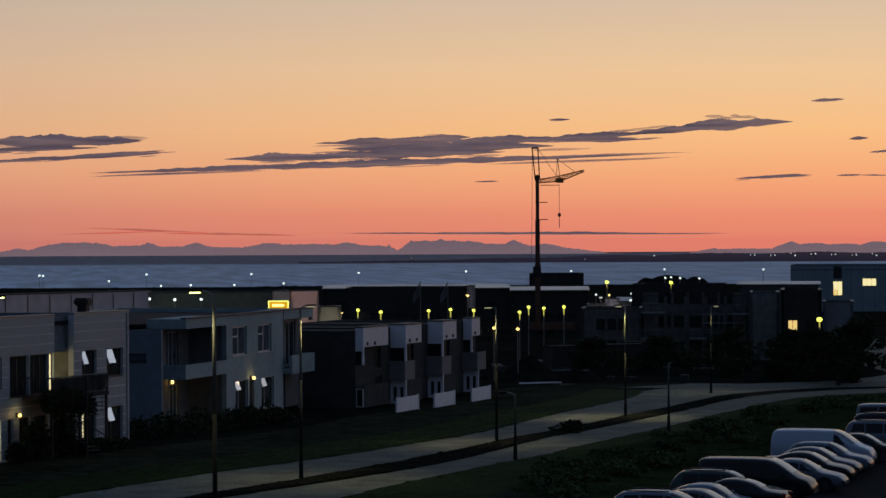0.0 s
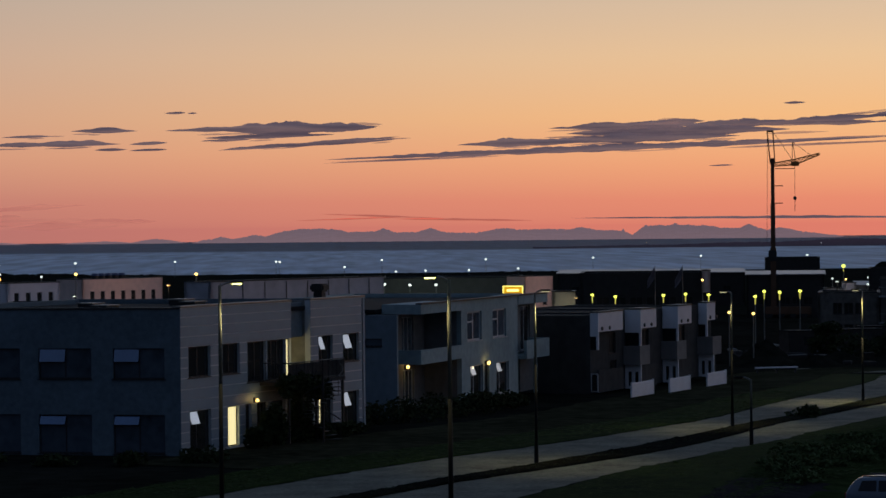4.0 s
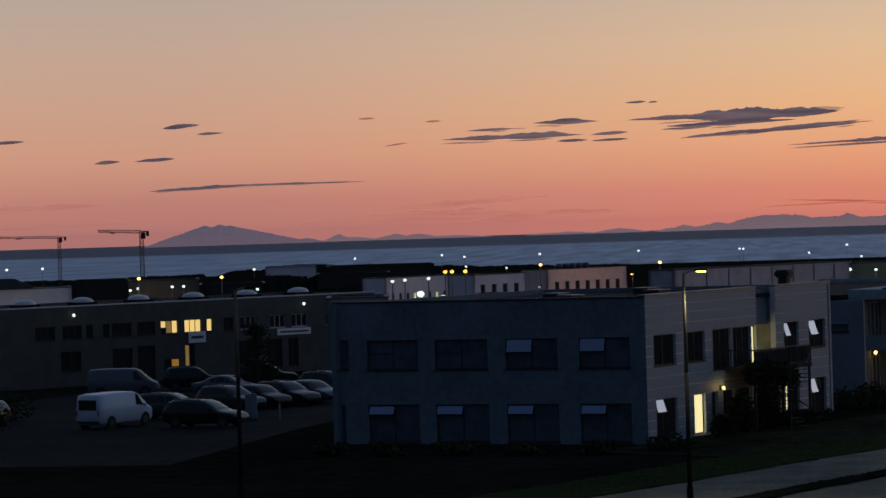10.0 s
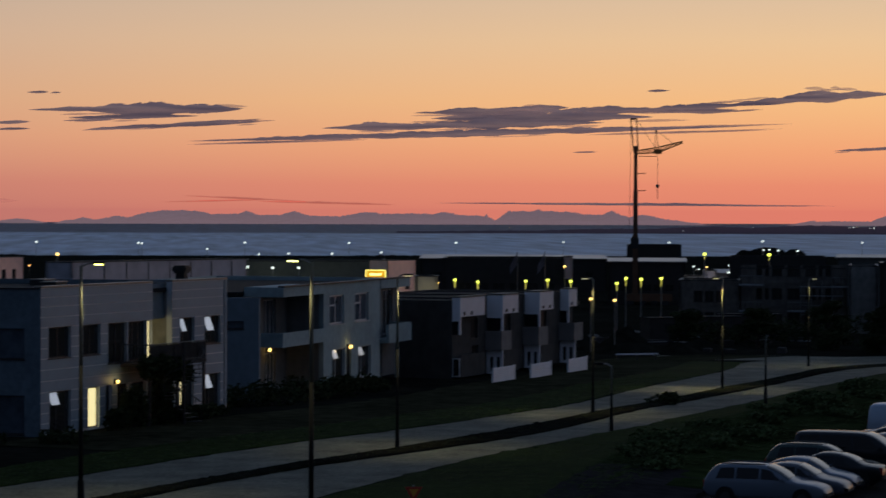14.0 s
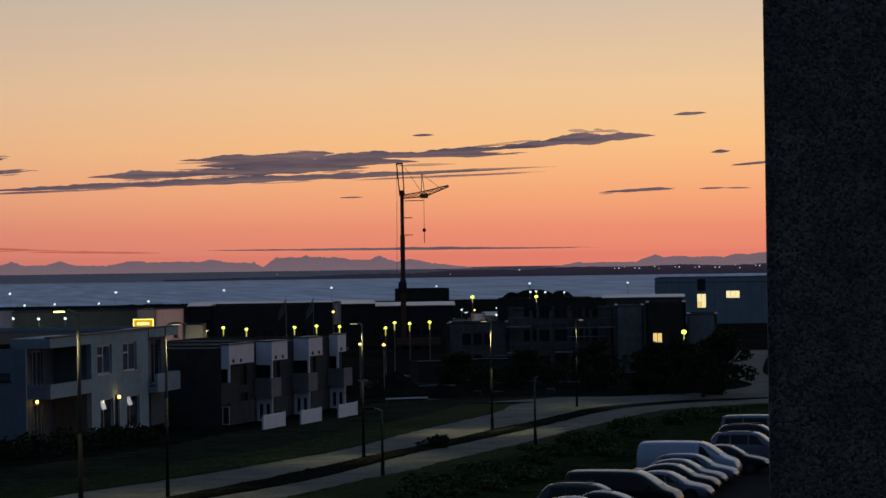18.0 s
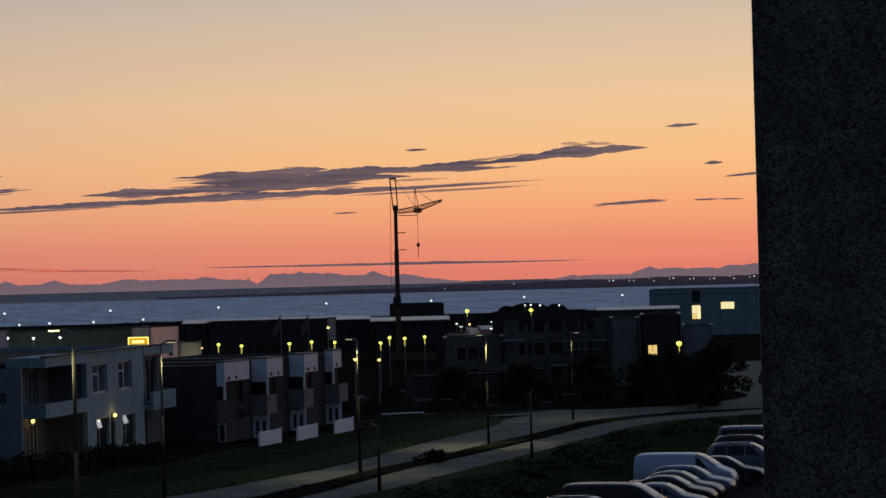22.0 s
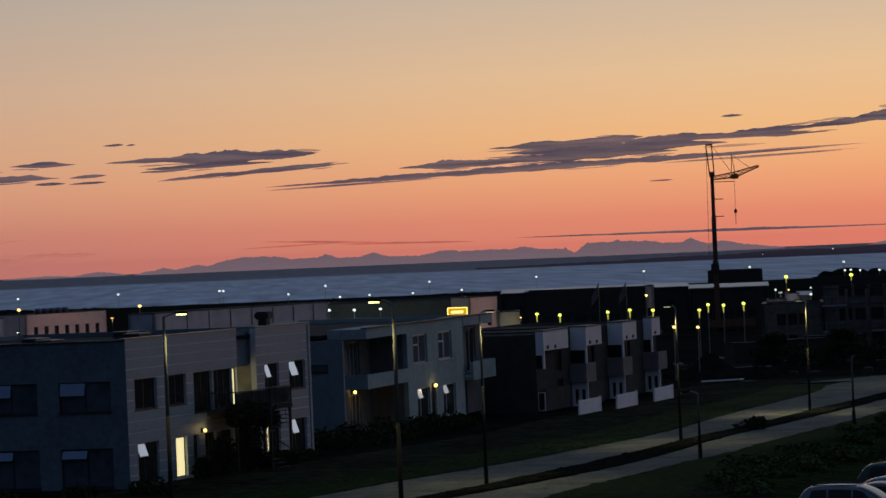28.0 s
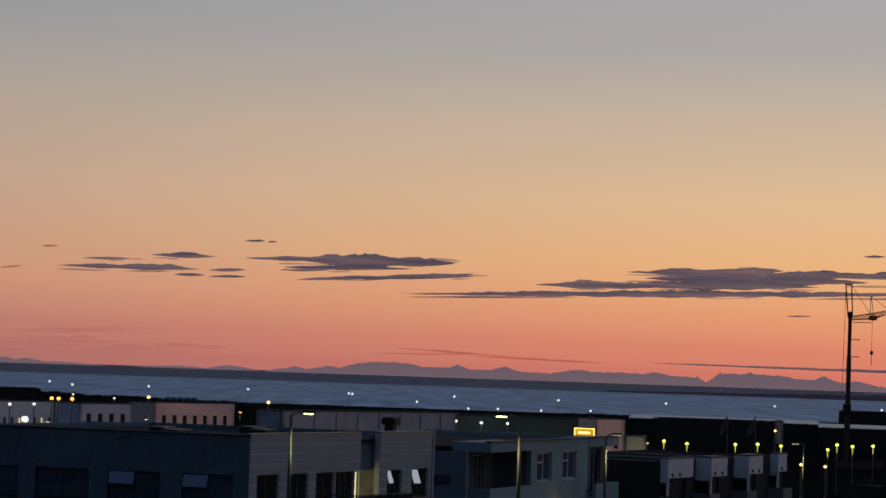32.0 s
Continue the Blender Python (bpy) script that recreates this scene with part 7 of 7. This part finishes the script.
# balconies of the far apartment block
for i, (x, z) in enumerate(((57.4, 2.2), (62.5, 2.2), (57.4, 5.0), (67.0, 4.8), (72.0, 2.4), (77.0, 5.0))):
    y = 300.0 - 0.19 * (x - 50)
    bl = thing("balcony", x, y - 1.3, ground_z(x, y) + z, -10.5, "small grey balcony on the apartment block", "balcony", "balconies of the apartment block")
    part("slab", boxes((0, 2.6, 0, 1.3, 0, 0.15)), "concrete", bl)
    part("rail", tubes(((0.05, 0.05, 1.05), (2.55, 0.05, 1.05), 0.04), n=6), "steel", bl)
    for k in range(7):
        part("bar", tubes(((0.05 + 0.416 * k, 0.05, 0.15), (0.05 + 0.416 * k, 0.05, 1.05), 0.025), n=5), "steel", bl)
# lit windows on the far logistics hall
window(hall_far, Matrix.Identity(4), 8.9, 10.8, 3.4, 6.4, split=(0.5,), transom=0.4, deep=-0.08, lit={(0, 0): "lit_warm", (0, 1): "lit_cream", (1, 0): "lit_cream"})
window(hall_far, Matrix.Identity(4), 15.0, 17.9, 5.4, 7.0, split=(0.33, 0.66), deep=-0.08, lit={(0, 0): "lit_cream", (1, 0): "lit_cream", (2, 0): "lit_cream"})

for i in range(9):
    part("panel_joint", boxes((2.5 + 2.5 * i, 2.56 + 2.5 * i, -0.05, -0.004, 0, 9.6)), "render_blue", hall_far)
part("dark_door", boxes((9.0, 10.7, -0.06, -0.004, 7.0, 9.5)), "steel_dark", hall_far, "dark louvred panel")
part("band", boxes((0.1, 24.3, -0.04, -0.003, 8.7, 8.9)), "render_blue", hall_far)

# ---- overgrown bank, hedges and scrub ----
bank_rng = random.Random(19)
for i in range(34):
    f = i / 33 * 8.0 + 6.0
    k = int(f)
    a_, b_ = Vector(LAWN_EDGE[k]), Vector(LAWN_EDGE[k + 1])
    q_ = a_.lerp(b_, f - k)
    o_ = bank_rng.uniform(0.2, 4.4)
    shrub(q_.x + 0.9 * o_, q_.y - 0.42 * o_, bank_rng.uniform(0.9, 2.0), bank_rng.uniform(0.3, 0.8), "low dark green scrub on the overgrown bank", 420, "scrub on the bank", mat="scrub")
for x, y, w, h_ in ((-3.0, 141.6, 0.8, 2.4), (-1.9, 143.4, 0.9, 2.9), (-0.9, 145.3, 0.8, 0.9), (0.1, 147.2, 0.7, 0.8), (-3.9, 139.6, 0.7, 1.2)):
    shrub(x, y, w, h_, "tall dark climber round the office balcony", 900, "climbers by the offices")
for x, y, w, h_ in ((-22.5, 133.0, 1.1, 0.7), (-19.6, 132.4, 1.2, 0.6), (-16.4, 132.0, 1.2, 0.7), (-13.0, 131.0, 1.1, 0.6), (-9.8, 130.6, 1.2, 0.7), (-6.2, 131.6, 1.2, 0.8), (-45.0, 152.0, 1.9, 1.5), (-48.0, 166.0, 2.0, 1.8), (-50.5, 170.0, 2.0, 2.2)):
    shrub(x, y, w, h_, "dark low scrub at the yard's edge", 420, "scrub by the yard")
for x, y, w, h_ in ((48.0, 258.0, 2.4, 2.6), (52.0, 256.5, 2.6, 3.0), (56.0, 258.5, 2.6, 2.8), (60.0, 260.0, 2.8, 3.2), (63.0, 252.0, 2.8, 3.6), (66.0, 256.0, 2.8, 3.4), (67.6, 260.0, 2.4, 3.0), (61.0, 227.0, 2.0, 1.6), (59.5, 230.5, 2.0, 1.9), (58.0, 235.0, 2.2, 1.9), (61.5, 241.0, 2.2, 2.0), (64.0, 243.0, 2.2, 2.2), (59.0, 240.0, 2.2, 2.0), (55.0, 243.0, 2.0, 1.8)):
    shrub(x, y, w, h_, "dense dark hedge beyond the junction", 900, "hedges beyond the junction")


tufts("grass", [(13.5, 97), (19, 99), (25, 101.5), (33, 105)], 4.2, 7000, 0.22, "rough dark grass before the car park", "scrub")
clods("earth_clods", [(13, 92), (20, 93), (27, 95), (36, 99)], [(15, 101), (20, 103), (26, 104.5), (33, 107)], 2600, 0.16, "dark loose clods before the car park", "bare_earth")

# ---- plants over the office balcony ----
for s_, w_, z_ in ((7.9, 0.75, 2.75), (9.0, 0.8, 2.95), (10.3, 0.75, 2.8), (11.6, 0.6, 2.7)):
    q_ = W1 @ Vector((s_, -1.55, 0))
    cp = thing("climbing_plant", q_.x, q_.y, 0, 63, "dark leafy climber hanging over the balcony", "climbing plant", "climbers on the office balcony")
    part("stem", tubes(((0, 0, 0), (0.1, -0.1, 1.5), 0.05, 0.035), ((0.1, -0.1, 1.5), (0, 0, z_ + 0.3), 0.035, 0.015), n=6), "bark", cp)
    ob = new("leaves", foliage([(bank_rng.uniform(-0.5, 0.5), bank_rng.uniform(-0.35, 0.1), z_ + bank_rng.uniform(-0.5, 0.55), w_ * 0.6, 0.4, 0.4) for _ in range(7)], 750, 0.12))
    ob.parent = cp

# ---- spoil heaps and rubble on the building site ----
def heap(x, y, rx, ry, h, seed):
    """A rough cone of earth."""
    bm = bmesh.new()
    rows = []
    for i in range(7):
        f = i / 6
        row = []
        for j in range(20):
            a = 2 * math.pi * j / 20
            k = 1 + 0.25 * noise.noise((math.cos(a) * 1.6, math.sin(a) * 1.6, seed)) + 0.12 * noise.noise((math.cos(a) * 5, math.sin(a) * 5, seed + f * 3))
            z = h * f ** 0.8 * (1 + 0.25 * noise.noise((a, f * 4, seed + 9)))
            row.append(bm.verts.new((rx * (1 - 0.96 * f) * k * math.cos(a), ry * (1 - 0.96 * f) * k * math.sin(a), z - 0.05 * (i == 0))))
        rows.append(row)
    for a, b_ in zip(rows, rows[1:]):
        for j in range(20):
            bm.faces.new((a[j], a[(j + 1) % 20], b_[(j + 1) % 20], b_[j]))
    bm.faces.new(rows[-1])
    ob = mesh_ob("earth_mound", bm, "soil")
    ob.matrix_basis = pose(x, y, ground_z(x, y), 0, 0, seed * 40)
    return tagged(ob, "dark heap of dug earth on the site", "earth mound", "earth mounds")


for i, (x, y, rx, ry, h_) in enumerate(((36.5, 238.0, 3.4, 2.4, 1.3), (40.4, 236.0, 2.6, 2.0, 1.0), (38.5, 252.0, 4.0, 2.4, 1.8), (43.5, 243.0, 2.8, 2.0, 1.1), (46.5, 270.0, 4.5, 2.5, 2.2), (33.8, 246.0, 2.4, 1.8, 1.2), (50.5, 262.0, 3.4, 2.2, 1.7))):
    heap(x, y, rx, ry, h_, i)
debris_rng = random.Random(27)
for i in range(26):
    x, y = debris_rng.uniform(34, 50), debris_rng.uniform(236, 292)
    ob = mesh_ob("concrete_block", soft_box(-debris_rng.uniform(0.3, 1.1), debris_rng.uniform(0.3, 1.1), -0.35, 0.35, 0, debris_rng.uniform(0.25, 0.7), 0.04, 1), ("tower_grey", "render_dark", "block_brown", "end_wall")[i % 4])
    ob.matrix_basis = pose(x, y, ground_z(x, y), 0, 0, debris_rng.uniform(0, 180))
    tagged(ob, "loose concrete block among the rubble", "concrete block", "blocks on the building site")

# low pale store with a broken roof line behind the apartment block
z_ = ground_z(60, 331)
plain_house("site_store", 57.5, 331.5, -9.5, 2.3, 4, 3.1 - z_, "concrete", label="low pale store behind the apartment block", rows=(3.4 ,), cols=2, win=(0.6, 0.6), margin=0.2)
plain_house("site_store", 59.7, 331.2, -9.5, 1.6, 4, 3.75 - z_, "panel_lilac", label="low lilac-grey store behind the apartment block", rows=(3.6,), cols=2, win=(0.4, 0.5), margin=0.15)
plain_house("site_store", 61.3, 331.0, -9.5, 1.2, 4, 3.45 - z_, "concrete", label="low pale store behind the apartment block", roof="roof_metal", pitch=0.35)
fill_lamp(58.4, 327.4, 6.5, 70, (1.0, 0.84, 0.7), "lamp_white", "added mast with a pale lamp brightening the wall by the store")
far_lamp(62.1, 328.0, 6.0, 0.16, "lamp_white")
far_lamp(59.7, 329.0, 6.6, 0.12, "lamp_warm")

# ---- apartment block: pilasters, scaffold ----
blk = Matrix.Translation((58.0, 299.3, ground_z(58.0, 299.3))) @ Matrix.Rotation(radians(-11.4), 4, "Z")
block_house = [o for o in scene.objects if o.name.startswith("apartment_block")][0]
for i in range(6):
    x = 0.12 + 2.14 * i
    part("pilaster", boxes((x, x + 0.34, -0.18, -0.003, 0, 6.75)), "block_brown", block_house)
for z in (2.6, 5.2):
    part("string_course", boxes((0.1, 11.2, -0.1, -0.002, z, z + 0.22)), "block_brown", block_house)
sc = thing("scaffold", *(blk @ Vector((6.4, -1.7, 0))), -11.4, "pale tube scaffold with two plank decks", "scaffold")
for i in range(5):
    for yy in (0.0, 1.1):
        part("standard", tubes(((1.1 * i, yy, 0), (1.1 * i, yy, 5.6 - 0.4 * (i % 2)), 0.035), n=6), "steel", sc)
for z in (1.9, 3.9):
    part("deck", boxes((-0.1, 4.5, 0.05, 1.05, z, z + 0.06)), "concrete", sc)
    for yy in (0.0, 1.1):
        part("ledger", tubes(((-0.2, yy, z + 1.0), (4.6, yy, z + 1.0), 0.03), n=6), "steel", sc)
part("brace", tubes(((0, 0, 0.1), (4.4, 0, 4.9), 0.028), n=6), "steel", sc)

# ---- hipped roof of the white bungalow ----
bm = bmesh.new()
low_ = [bm.verts.new(q) for q in ((-0.3, -0.4, 7.2), (6.4, -0.4, 7.2), (6.4, 10.4, 7.2), (-0.3, 10.4, 7.2))]
rid = [bm.verts.new(q) for q in ((1.4, 4.9, 8.3), (4.2, 4.9, 8.3))]
for f_ in ((low_[0], low_[1], rid[1], rid[0]), (low_[1], low_[2], rid[1]), (low_[2], low_[3], rid[0], rid[1]), (low_[3], low_[0], rid[0])):
    bm.faces.new(f_)
bm.faces.new(low_[::-1])
part("hipped_roof", bm, "roof", bung, "dark hipped roof")
# lamps added to brighten the bungalow, brown block and low block
fill_lamp(-87.0, 309.0, 4.6, 170, (1.0, 0.84, 0.76), "lamp_white", "mast with a pale lamp before the bungalow")
fill_lamp(-76.5, 327.5, 5.4, 120, (1.0, 0.66, 0.34), "lamp_warm", "tall mast with a warm lamp before the brown block")
fill_lamp(-40.5, 319.5, 5.2, 60, (1.0, 0.92, 0.72), "lamp_white", "mast with a white lamp by the low block")

# ---- pebble-dashed wall of the camera's own building ----
peb = bpy.data.materials.new("pebble_dash")
peb.use_nodes = True
nd, ln = peb.node_tree.nodes, peb.node_tree.links
b = nd["Principled BSDF"]
tc = nd.new("ShaderNodeTexCoord")
vo = nd.new("ShaderNodeTexVoronoi")
vo.inputs["Scale"].default_value = 260
ln.new(tc.outputs["Object"], vo.inputs["Vector"])
ns = nd.new("ShaderNodeTexNoise")
ns.inputs["Scale"].default_value = 14
ln.new(tc.outputs["Object"], ns.inputs["Vector"])
rp = nd.new("ShaderNodeValToRGB")
el = rp.color_ramp.elements
el[0].color, el[1].color = (0.03, 0.026, 0.021, 1), (0.37, 0.32, 0.25, 1)
sepc = nd.new("ShaderNodeSeparateColor")
ln.new(vo.outputs["Color"], sepc.inputs[0])
mx = nd.new("ShaderNodeMath")
mx.operation = "MULTIPLY"
ln.new(sepc.outputs[0], mx.inputs[0])
ln.new(ns.outputs["Fac"], mx.inputs[1])
ln.new(mx.outputs[0], rp.inputs[0])
ln.new(rp.outputs[0], b.inputs["Base Color"])
b.inputs["Roughness"].default_value = 0.85
bp = nd.new("ShaderNodeBump")
bp.inputs["Strength"].default_value, bp.inputs["Distance"].default_value = 0.8, 0.002
bp.invert = True
ln.new(vo.outputs["Distance"], bp.inputs["Height"])
ln.new(bp.outputs[0], b.inputs["Normal"])
e = az(16.2, 4.0)
bm = soft_box(0, 2.2, 0, 0.3, 0, 16, 0.012, 3)
w = mesh_ob("wall_east", bm, peb)
w.matrix_basis = Matrix.Translation((e.x, e.y, 0)) @ Matrix.Rotation(radians(-16), 4, "Z")
tagged(w, "dark pebble-dashed wall of the near building", "wall", kind="structure")
